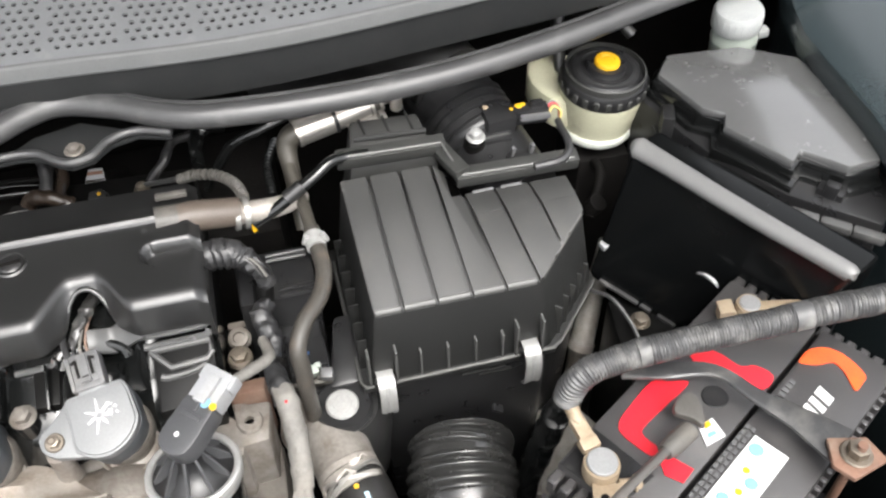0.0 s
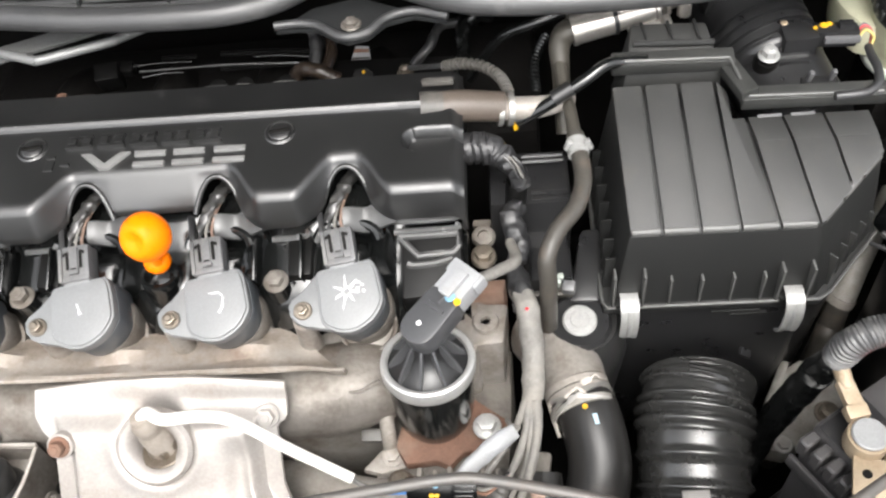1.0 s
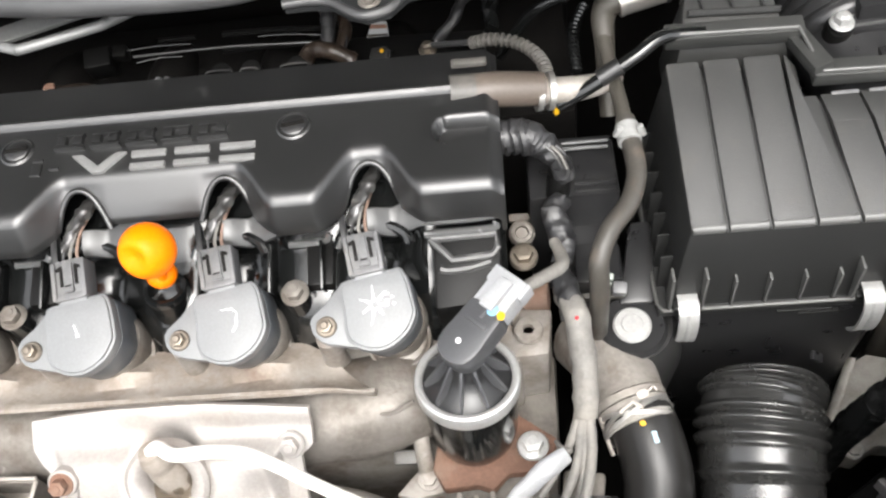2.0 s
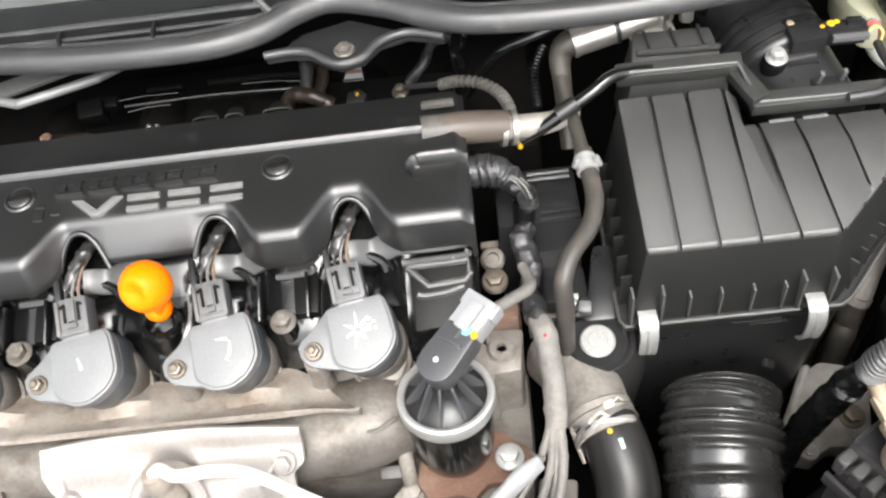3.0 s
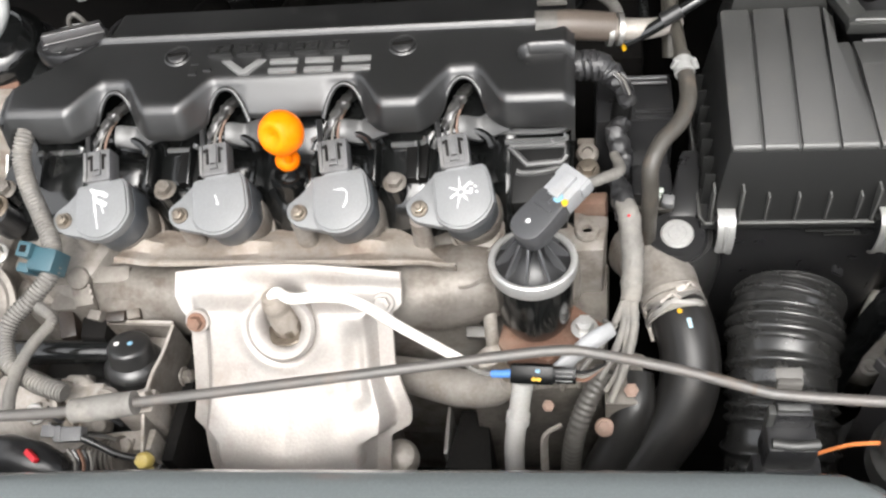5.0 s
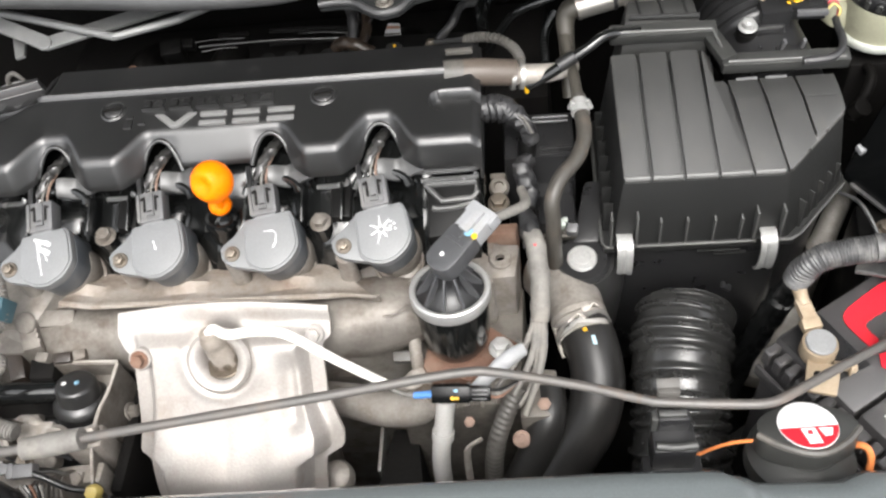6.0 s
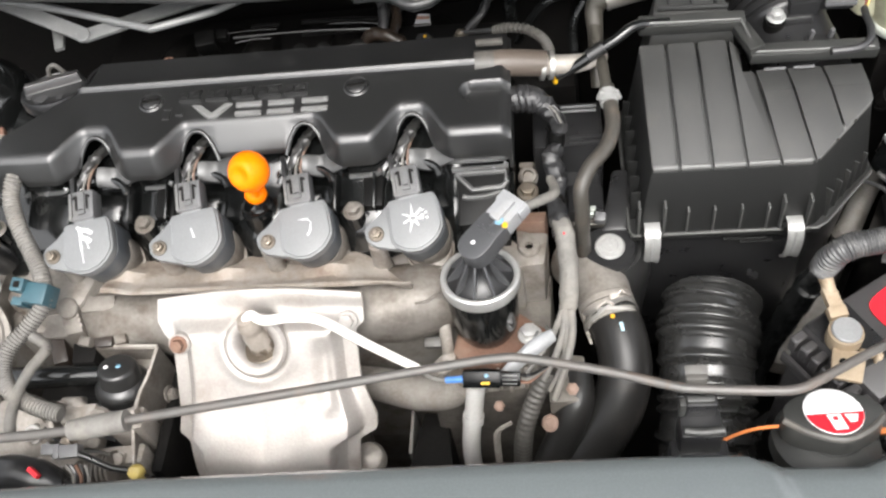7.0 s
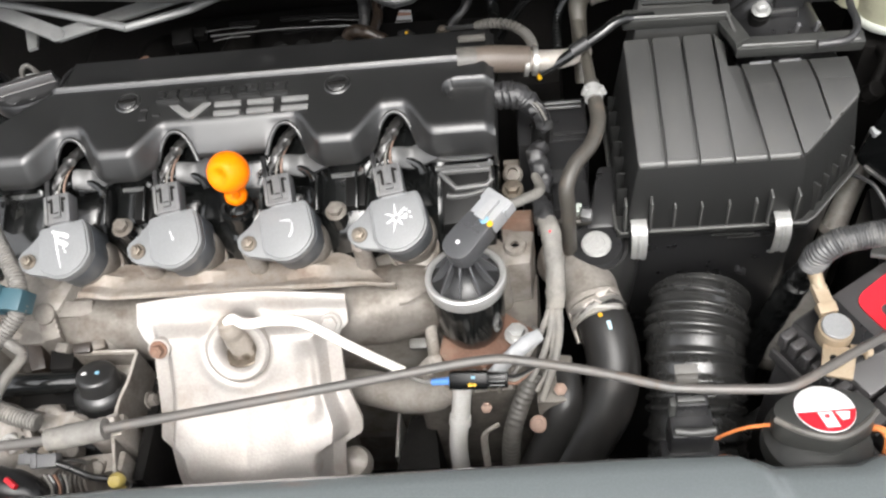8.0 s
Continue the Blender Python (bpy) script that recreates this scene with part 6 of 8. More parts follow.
def strap(points, width, thick, material, name, parent, label="", twist=None):
    bm = bmesh.new()
    line = grow(points, 8)
    n = len(line)
    loops = []
    for i, q in enumerate(line):
        way = (line[min(i + 1, n - 1)] - line[max(i - 1, 0)]).normalized()
        side = Vector((0, 0, 1)).cross(way).normalized()
        up = way.cross(side)
        if twist:
            a = radians(twist[0] + (twist[1] - twist[0]) * i / (n - 1))
            side, up = side * math.cos(a) + up * math.sin(a), up * math.cos(a) - side * math.sin(a)
        f = i / (n - 1) * (len(width) - 1)
        k = min(int(f), len(width) - 2)
        w = width[k] + (width[k + 1] - width[k]) * (f - k)
        loops.append([bm.verts.new(q + side * s * w / 2 + up * u * thick / 2) for s, u in ((-1, -1), (1, -1), (1, 0.3), (0.8, 1), (-0.8, 1), (-1, 0.3))])
    m = len(loops[0])
    for a, b in zip(loops, loops[1:]):
        for k in range(m):
            bm.faces.new((a[k], a[(k + 1) % m], b[(k + 1) % m], b[k]))
    bm.faces.new(loops[0][::-1])
    bm.faces.new(loops[-1])
    bmesh.ops.recalc_face_normals(bm, faces=bm.faces)
    return part(name, bm, material, parent, label)


strap([(0.502, -0.034, 0.797), (0.528, -0.045, 0.803), (0.549, -0.051, 0.805), (0.5625, -0.060, 0.806), (0.575, -0.0805, 0.806), (0.592, -0.102, 0.806), (0.608, -0.127, 0.806)], [0.013, 0.014, 0.011, 0.009, 0.011, 0.018, 0.030], 0.003, M_CONDUIT, "bar", hold)
part("bracket", slab([(0.598, -0.122), (0.622, -0.128), (0.626, -0.146), (0.600, -0.152), (0.592, -0.140)], 0.8085, 0.8125, 2, 0.001, rough=0.0006), M_RUST, hold, "rusty pressed bracket")
part("nut", hex_head(0.0068, 0.007, pose(0.609, -0.137, 0.8125)), M_BOLT, hold)
part("stud", tube([(0.609, -0.140, 0.62), (0.609, -0.138, 0.825)], 0.003, 10), M_RUST, hold)

conduit = thing("battery_cable_conduit", "grey corrugated cable conduit over the battery", "cable", (0.56, -0.05, 0.80))
CON = [(0.70, -0.058, 0.852), (0.665, -0.058, 0.851), (0.619, -0.057, 0.850), (0.581, -0.0555, 0.848), (0.544, -0.054, 0.846), (0.508, -0.053, 0.843), (0.486, -0.0525, 0.840), (0.468, -0.053, 0.835), (0.457, -0.055, 0.826), (0.453, -0.055, 0.812)]
part("sleeve", bumpy(tube(CON, 0.0092, 18, 10, rings=128, depth=0.0007, wobble=0.05), 0.0011, 85), M_SLEEVE, conduit, "ribbed grey-black sleeve")
for k in (22, 51):
    q = grow(CON, 10)[k], grow(CON, 10)[k + 3]
    part("tape_wrap", tube([q[0], q[1]], [0.0094, 0.0092, 0.0095], 16, 4, wobble=0.06), M_SLEEVE, conduit)
CABLE = [(0.4545, -0.055, 0.815), (0.4550, -0.046, 0.790), (0.4530, -0.038, 0.750), (0.4500, -0.034, 0.718), (0.4460, -0.032, 0.690), (0.4410, -0.033, 0.660), (0.437, -0.035, 0.60)]
part("cable", bumpy(tube(CABLE, [0.0082, 0.0090, 0.0098, 0.0100, 0.0100, 0.0098, 0.0095], 22, 14), 0.0016, 90), M_GLOSS, conduit, "thick black taped cable")
for k in (20, 32, 46):
    q = grow(CABLE, 14)[k], grow(CABLE, 14)[k + 4]
    part("tape_turn", tube([q[0], q[1]], [0.0104, 0.0101, 0.0096], 22, 4), M_GLOSS, conduit)


def thin_strip(points, w=0.0050, thick=0.0018):
    """A narrow folded strip of sheet steel."""
    return tube(points, w, 8, 6, flat=thick / w)


tray = thing("battery_tray", "black battery tray and steel brackets beside the air cleaner", "bracket", (0.52, 0.03, 0.60))
part("tray", prism([(-0.05, -0.12), (0.22, -0.12), (0.22, 0.045), (-0.05, 0.045)], 0.36, 0.589, 0.004, 0, BA), M_BLACK, tray)
part("steel_bracket", slab([(0.446, -0.017), (0.458, -0.022), (0.471, -0.026), (0.486, -0.016), (0.502, -0.018), (0.520, -0.006), (0.530, 0.027), (0.518, 0.050), (0.500, 0.056), (0.481, 0.046), (0.466, 0.019), (0.453, -0.002)], 0.600, 0.620, 2, 0.003, rough=0.0012), M_BRACKET, tray, "dusty grey steel bracket")
part("bracket_lip", thin_strip([(0.4480, -0.016, 0.622), (0.4555, -0.002, 0.626), (0.4680, 0.019, 0.630), (0.4830, 0.046, 0.632)], 0.0040), M_BRACKET, tray, "folded bracket edge")
part("bolt", hex_head(0.0070, 0.007, pose(0.509, 0.006, 0.620, 6)), M_BOLT, tray)
part("bolt", hex_head(0.0050, 0.005, pose(0.470, -0.019, 0.620, 6)), M_STEEL, tray)
part("bolt", hex_head(0.0058, 0.006, pose(0.563, 0.053, 0.722, 6)), M_BOLT, tray)
part("floor_plate", slab([(0.535, -0.005), (0.60, 0.02), (0.575, 0.09), (0.548, 0.085)], 0.55, 0.716, 2, 0.004, rough=0.002), M_SHADE, tray)
part("wire", tube([(0.530, 0.085, 0.735), (0.543, 0.070, 0.738), (0.553, 0.050, 0.728), (0.556, 0.035, 0.72)], 0.0017, 8), M_CONDUIT, tray)
part("rubber_pad", block((0.010, 0.008, 0.006), pose(0.548, 0.104, 0.765, 10, 0, 20), 0.0015), M_PALECONN, tray)
part("fitting", join(disc(0.008, 0.012, pose(0.556, 0.155, 0.755, 20, 20), 16), tube([(0.553, 0.15, 0.75), (0.57, 0.175, 0.77), (0.575, 0.20, 0.765)], 0.0045, 10)), M_VOID, tray)

drain = thing("drain_pipe", "grey drain pipe with a collar deep beside the air cleaner", "pipe", (0.535, 0.09, 0.58))
part("pipe", tube([(0.585, 0.170, 0.690), (0.570, 0.146, 0.680), (0.552, 0.120, 0.664), (0.541, 0.103, 0.646), (0.539, 0.100, 0.640)], [0.0085, 0.0090, 0.0100, 0.0108, 0.0108], 18), M_BRACKET, drain)
part("collar", tube([(0.5395, 0.1005, 0.642), (0.537, 0.098, 0.636)], 0.0118, 22, 2), M_CAST, drain, "pale collar edge")
part("post", tube([(0.537, 0.098, 0.637), (0.533, 0.090, 0.615), (0.528, 0.082, 0.585), (0.526, 0.08, 0.37)], 0.0104, 18), M_AGED, drain)

# ---- hood prop rod and clip ----
rod = thing("hood_prop_rod", "grey steel bonnet prop rod lying across the bay", "prop rod", (0.2, -0.15, 0.80))
ROD = [(-0.22, -0.170, 0.805), (-0.112, -0.167, 0.811), (-0.061, -0.164, 0.815), (-0.024, -0.160, 0.819), (0.10, -0.147, 0.830), (0.20, -0.1355, 0.838), (0.233, -0.1325, 0.8405), (0.252, -0.1335, 0.8405), (0.30, -0.1435, 0.840), (0.338, -0.1545, 0.840), (0.353, -0.1575, 0.840), (0.395, -0.160, 0.840), (0.412, -0.1595, 0.8395), (0.425, -0.154, 0.838), (0.465, -0.128, 0.825), (0.503, -0.103, 0.809), (0.512, -0.096, 0.806)]
part("rod", tube(ROD, [0.0038, 0.0036, 0.0033, 0.0031, 0.0031, 0.0031, 0.0030, 0.0029], 12, 5), M_ROD, rod)
part("worn_patch", tube([(0.300, -0.1435, 0.840), (0.320, -0.1490, 0.840), (0.338, -0.1545, 0.840), (0.348, -0.1566, 0.840)], [0.0029, 0.0031, 0.0031, 0.0029], 12, 4, wobble=0.03), M_TAN, rod, "rust-pink worn stretch")
part("sleeve", tube([(-0.064, -0.1645, 0.8148), (-0.0225, -0.160, 0.8190)], [0.0074, 0.0080, 0.0076], 18, 6), M_TAPE, rod, "grey rubber grip sleeve")
part("grip", tube([(0.5000, -0.1045, 0.8080), (0.5085, -0.0998, 0.8065), (0.5225, -0.0925, 0.8050)], [0.0052, 0.0068, 0.0066], 16, 4), M_GREYRUB, rod, "grey rubber grip")
part("hook", prism(rounded([(0.5220, -0.0710), (0.5180, -0.0790), (0.5270, -0.0860), (0.5325, -0.0930), (0.5365, -0.0820), (0.5370, -0.0700), (0.5310, -0.0665)], 3), 0.8020, 0.8075, 0.0018, 0.0008), M_GREYRUB, rod, "grey rubber leaf-shaped end")
clipper = thing("rod_clip", "black plastic prop rod holder on the cross member", "clip", (0.356, -0.17, 0.80))
part("block", join(block((0.026, 0.020, 0.030), pose(0.357, -0.172, 0.808), 0.003), block((0.019, 0.010, 0.026), pose(0.357, -0.163, 0.824), 0.002), block((0.036, 0.018, 0.10), pose(0.357, -0.182, 0.750), 0.002)), M_BLACK, clipper)
part("jaw", join(block((0.0135, 0.009, 0.0014), pose(0.3545, -0.1500, 0.8470, 20), 0.0005), block((0.013, 0.004, 0.012), pose(0.3545, -0.1535, 0.842), 0.001)), M_GREYRUB, clipper, "worn grey jaw")
part("jaw_band", join(block((0.0165, 0.004, 0.011), pose(0.3560, -0.1640, 0.836, 10), 0.001), block((0.0040, 0.006, 0.016), pose(0.3455, -0.1655, 0.831), 0.001)), M_CAP, clipper)
part("front_bar", tube([(0.346, -0.178, 0.8245), (0.357, -0.179, 0.824), (0.370, -0.178, 0.8245)], 0.0028, 10), M_CAP, clipper)

# ---- radiator filler ----
radcap = thing("radiator_cap", "black eared radiator cap with a red and white warning disc", "radiator cap", (0.437, -0.165, 0.76))
RC = pose(0.4385, -0.1635, 0.808, -14, 2, 4) @ Matrix.Diagonal((0.71, 0.72, 0.9, 1))
ears = []
for k in range(40):
    t = 2 * math.pi * k / 40
    r = 0.0295 + 0.0150 * abs(math.cos(t)) ** 5
    ears.append((r * math.cos(t), r * 0.98 * math.sin(t)))
part("body", prism(ears, -0.013, 0.006, 0.002, 0.0015, RC), M_CAP, radcap)
part("collar", lathe([(0, -0.044), (0.040, -0.044), (0.047, -0.036), (0.046, -0.024), (0.033, -0.015), (0.031, -0.012), (0, -0.012)], RC, 36), M_CAP, radcap)
part("tank", lathe([(0, -0.15), (0.034, -0.15), (0.034, -0.034), (0, -0.034)], RC, 30), M_BLACK, radcap)
part("ear_rim", tube([RC @ Vector((-0.043, -0.004, 0.004)), RC @ Vector((-0.025, -0.020, 0.005)), RC @ Vector((0.0, -0.029, 0.005)), RC @ Vector((0.025, -0.020, 0.005)), RC @ Vector((0.043, -0.004, 0.004))], 0.0022, 8), M_GREYRUB, radcap)
half = lambda a0, a1, r: [(r * math.cos(a0 + (a1 - a0) * k / 24), r * math.sin(a0 + (a1 - a0) * k / 24)) for k in range(25)]
part("white_disc", prism(half(0, 2 * math.pi, 0.0252)[:-1], 0.006, 0.0070, 0.0003, 0, RC), M_WHITE, radcap, "white warning disc")
part("red_sector", prism(half(math.pi + 0.12, 2 * math.pi - 0.12, 0.0246), 0.0070, 0.0076, 0.0, 0, RC), M_RED, radcap, "red lower half of the disc")
for outline in ([(-0.008, -0.0045), (0.004, -0.0045), (0.006, -0.0205), (-0.005, -0.0205)], [(0.007, -0.005), (0.019, -0.0055), (0.016, -0.013), (0.010, -0.014)]):
    part("white_mark", prism(outline[::-1], 0.0076, 0.0081, 0.0, 0, RC), M_WHITE, radcap)
part("red_mark", prism([(-0.0035, -0.0075), (-0.0035, -0.0110), (0.0005, -0.0110), (0.0005, -0.0075)], 0.0081, 0.0086, 0.0, 0, RC), M_RED, radcap)
ow = thing("overflow_wire", "thin orange wire by the radiator cap", "wire", (0.39, -0.165, 0.79))
part("wire", tube([(0.370, -0.165, 0.772), (0.383, -0.163, 0.783), (0.395, -0.164, 0.795), (0.410, -0.166, 0.803)], 0.0012, 6), M_COPPER, ow)
part("wire", tube([(0.462, -0.165, 0.79), (0.472, -0.170, 0.800), (0.476, -0.176, 0.797), (0.475, -0.184, 0.785)], 0.0022, 8), M_COPPER, ow)
part("overflow_pipe", tube([(0.452, -0.160, 0.785), (0.466, -0.166, 0.789)], 0.0065, 12), M_PALECONN, ow)

# ---- coolant hose and outlet ----
outlet = thing("coolant_hose", "thick black coolant hose with a wire clamp", "hose", (0.31, -0.03, 0.66))
part("hose", tube([(0.306, 0.006, 0.712), (0.311, -0.016, 0.716), (0.319, -0.040, 0.714), (0.3225, -0.068, 0.702), (0.315, -0.092, 0.684), (0.298, -0.112, 0.664), (0.280, -0.130, 0.64), (0.26, -0.15, 0.58)], [0.021, 0.0212, 0.0212, 0.0212, 0.0212, 0.021, 0.021, 0.021], 26, 12), M_HOSE, outlet)
part("stub", bumpy(tube([(0.292, 0.040, 0.700), (0.301, 0.016, 0.712), (0.307, 0.0, 0.7155), (0.3112, -0.0165, 0.7163)], [0.027, 0.0242, 0.0228, 0.0222], 24), 0.0010, 60), M_ALLOY, outlet, "cast alloy water outlet")
CL = along((0.3125, -0.0235, 0.7162), (0.3175, -0.043, 0.7145))
for z, mt in ((-0.0060, M_CAST), (0.000, M_CAST), (0.0095, M_BRACKET)):
    part("clamp_band", lathe([(0.0216, z - 0.0026), (0.0228, z - 0.0024), (0.0228, z + 0.0024), (0.0216, z + 0.0026), (0.0216, z - 0.0026)], CL, 30), mt, outlet)
for z, a, b in ((0.0045, 0, 16), (0.0050, 8, -15), (0.0070, -14, 6)):
    part("clamp_wire", lathe([(0.0220, -0.0013), (0.0236, -0.0012), (0.0236, 0.0012), (0.0220, 0.0013), (0.0220, -0.0013)], CL @ pose(0, 0, z, a, b, 0), 30), M_STEEL, outlet)
part("clamp_ear", bumpy(join(block((0.007, 0.005, 0.0025), pose(0.3160, -0.0220, 0.7392, 20, -10, 20), 0.0008), tube([(0.3190, -0.021, 0.739), (0.3225, -0.018, 0.740), (0.3250, -0.020, 0.738)], 0.0010, 6)), 0.0004, 150), M_CAST, outlet, "pale clamp ear")
part("clamp_ear", bumpy(join(block((0.011, 0.0028, 0.002), pose(0.3050, -0.0300, 0.7378, 14, -24, 30), 0.0008), block((0.009, 0.0028, 0.002), pose(0.3120, -0.0285, 0.7388, 14, 6, -30), 0.0008)), 0.0006, 150), M_CAST, outlet)
part("clamp_tail", tube([(0.291, -0.028, 0.722), (0.2935, -0.038, 0.715), (0.297, -0.048, 0.708)], 0.0014, 8), M_CAST, outlet)
part("paint_dot", disc(0.0019, 0.0008, pose(0.3140, -0.0400, 0.7363, 10), 12), M_YELLOW, outlet)
part("paint_dot", prism([(-0.0014, -0.004), (0.0014, -0.004), (0.0012, 0.003), (-0.0018, 0.003)], 0, 0.0008, 0, 0, pose(0.3205, -0.0475, 0.7338, 18, 6, 12)), M_PALEBLUE, outlet, "pale blue paint stroke")

# ---- engine mount ----
mount = thing("engine_mount", "black engine mount with a broad zinc bolt", "engine mount", (0.32, 0.03, 0.66))
part("body", lathe([(0, -0.10), (0.030, -0.10), (0.034, -0.040), (0.031, -0.022), (0.025, -0.010), (0, -0.010)], pose(0.318, 0.030, 0.741, 4), 36), M_RUBBER, mount)
part("washer_ring", lathe([(0.0, -0.008), (0.0215, -0.010), (0.0225, -0.006), (0.020, -0.002), (0.0, -0.002)], pose(0.3165, 0.026, 0.741, 4), 32), M_BLACK, mount)
part("bolt", join(disc(0.0122, 0.0032, pose(0.316, 0.025, 0.739, 6), 30, 0.0012), disc(0.0072, 0.0038, pose(0.316, 0.025, 0.739, 6), 24), disc(0.0022, 0.0042, pose(0.3165, 0.026, 0.739, 6), 12)), M_CLIP, mount, "broad bright zinc bolt head")
part("arm", prism([(0.309, 0.040), (0.334, 0.040), (0.337, 0.095), (0.322, 0.095)], 0.68, lambda x, y: 0.742 + 0.25 * (y - 0.04), 0.004), M_BLACK, mount)

# ---- breather hose, bypass pipe and heater hose ----
breather = thing("breather_hose", "tan breather hose with a bright double clamp", "hose", (0.25, 0.14, 0.80))
part("hose", tube([(0.221, 0.131, 0.851), (0.240, 0.134, 0.849), (0.270, 0.138, 0.842)], [0.0105, 0.0112, 0.0105], 18), M_TAN, breather)
part("end_cap", join(tube([(0.2135, 0.131, 0.852), (0.229, 0.132, 0.8505)], 0.0112, 18), block((0.022, 0.005, 0.004), pose(0.226, 0.150, 0.858), 0.001)), M_GREYRUB, breather, "grey hose end")
for x in (0.266, 0.273):
    part("clamp_band", tube([(x, 0.1377, 0.840), (x + 0.0035, 0.138, 0.8395)], 0.0120, 20, 2), M_STEEL, breather)
part("pipe", tube([(0.270, 0.138, 0.840), (0.290, 0.1415, 0.836), (0.306, 0.147, 0.833), (0.318, 0.156, 0.830)], [0.0085, 0.0080, 0.0070, 0.006], 14), M_CAST, breather, "dull metal pipe")
cable = thing("sensor_cable", "black sheathed cable with a yellow mark", "cable", (0.31, 0.14, 0.83))
part("sheath", tube([(0.279, 0.136, 0.829), (0.296, 0.1375, 0.838), (0.312, 0.141, 0.847), (0.328, 0.146, 0.855), (0.341, 0.153, 0.860), (0.353, 0.1575, 0.858), (0.37, 0.158, 0.857)], 0.0044, 12), M_GLOSS, cable)
part("jacket", tube([(0.305, 0.140, 0.844), (0.318, 0.1435, 0.8505)], 0.0056, 10), M_RUBBER, cable)
part("yellow_mark", block((0.0035, 0.004, 0.006), pose(0.278, 0.1345, 0.826, 0, 0, 20), 0.001), M_YELLOW, cable)
bypass = thing("heater_hose", "grey aged heater hose with a white spring clamp", "hose", (0.31, 0.07, 0.76))
part("pipe_end", tube([(0.312, 0.182, 0.842), (0.314, 0.160, 0.835), (0.317, 0.135, 0.832), (0.3185, 0.112, 0.830)], 0.0046, 14), M_OLIVE, bypass, "dull metal pipe end")
part("hose", tube([(0.3185, 0.118, 0.8305), (0.3205, 0.095, 0.828), (0.3205, 0.078, 0.825), (0.314, 0.060, 0.822), (0.301, 0.043, 0.820), (0.2935, 0.028, 0.812), (0.2940, 0.022, 0.792), (0.294, 0.020, 0.765), (0.296, 0.03, 0.70)], 0.0060, 18, 10), M_AGED, bypass)
part("clamp_band", tube([(0.3186, 0.112, 0.8306), (0.3194, 0.100, 0.8292)], 0.0072, 20, 2), M_CLIP, bypass)
part("clamp_ear", join(block((0.004, 0.0035, 0.008), pose(0.3125, 0.105, 0.834, 0, 20), 0.001), block((0.004, 0.0035, 0.009), pose(0.3262, 0.104, 0.835, 0, -20), 0.001)), M_CLIP, bypass)
vac = thing("metal_pipe", "bright bent metal pipe behind the air cleaner", "pipe", (0.34, 0.2, 0.80))
part("pipe", tube([(0.314, 0.150, 0.80), (0.313, 0.178, 0.835), (0.313, 0.190, 0.850), (0.320, 0.194, 0.858), (0.345, 0.197, 0.862), (0.390, 0.207, 0.867)], [0.006, 0.0065, 0.0080, 0.0090, 0.0088, 0.0080], 16, 8), M_OLIVE, vac)
part("bright_sleeve", tube([(0.3215, 0.1942, 0.8588), (0.3500, 0.1993, 0.8625)], 0.0114, 24), M_CHROME, vac, "bright metal sleeve")
part("sleeve_ring", tube([(0.3500, 0.1993, 0.8625), (0.3530, 0.1998, 0.8629)], 0.0120, 24, 2), M_BLACK, vac)
part("bright_sleeve", tube([(0.3530, 0.1998, 0.8629), (0.3790, 0.2048, 0.8662)], [0.0106, 0.0100], 24), M_CHROME, vac)
for x, r in ((0.3210, 0.0119), (0.3795, 0.0110), (0.3870, 0.0088)):
    part("sleeve_ring", tube([(x, 0.1942 + 0.18 * (x - 0.3215), 0.8588 + 0.13 * (x - 0.3215)), (x + 0.0026, 0.1947 + 0.18 * (x - 0.3215), 0.8592 + 0.13 * (x - 0.3215))], r, 20, 2), M_CHROME, vac)
part("valve", join(tube([(0.3820, 0.2055, 0.8665), (0.4000, 0.2095, 0.8690)], 0.0060, 16), hex_head(0.0070, 0.006, pose(0.3905, 0.2075, 0.8725), False), disc(0.0050, 0.012, pose(0.4010, 0.2010, 0.8600), 16), disc(0.0036, 0.010, pose(0.4040, 0.2110, 0.8690, 0, 60), 14)), M_CHROME, vac, "bright steel fitting")
part("valve_bracket", join(block((0.024, 0.010, 0.0030), pose(0.3730, 0.1950, 0.8565, 20, -6, 12), 0.0008), block((0.006, 0.012, 0.012), pose(0.3870, 0.1960, 0.8560, 10, 20, 12), 0.0010), tube([(0.3620, 0.1930, 0.8530), (0.3740, 0.1900, 0.8500), (0.3840, 0.1900, 0.8530)], 0.0030, 10)), M_STEEL, vac)

# ---- wiring harness between head and air cleaner ----
harness = thing("wiring_harness", "grey taped wiring harness running down beside the valve", "wiring", (0.27, 0.02, 0.70))
part("loom", bumpy(tube([(0.2390, 0.1090, 0.8320), (0.2490, 0.1100, 0.8330), (0.2590, 0.1080, 0.8320), (0.2680, 0.1040, 0.8280), (0.2760, 0.1000, 0.8180), (0.2800, 0.0980, 0.8050)], [0.0095, 0.0105, 0.0100, 0.0085, 0.0070, 0.0062], 18, 12, wobble=0.12), 0.0022, 170), M_WRAP, harness, "crumpled taped loom")
for k in range(4):
    q = Vector((0.2430, 0.1090, 0.8320)).lerp(Vector((0.2600, 0.1070, 0.8320)), k / 3.4)
    part("tape_wrap", tube([q, q + Vector((0.0026, 0.0006, 0.0))], 0.0112 - 0.0006 * (k % 2), 16, 2), M_WRAP, harness)
for dx, mt in ((-0.003, M_CONDUIT), (0.000, M_TAPE), (0.003, M_BLACK)):
    part("wire", tube([(0.2720 + dx, 0.0980, 0.8340), (0.2770 + dx, 0.0940, 0.8300), (0.2810 + dx, 0.0910, 0.8200)], 0.0010, 6), mt, harness)
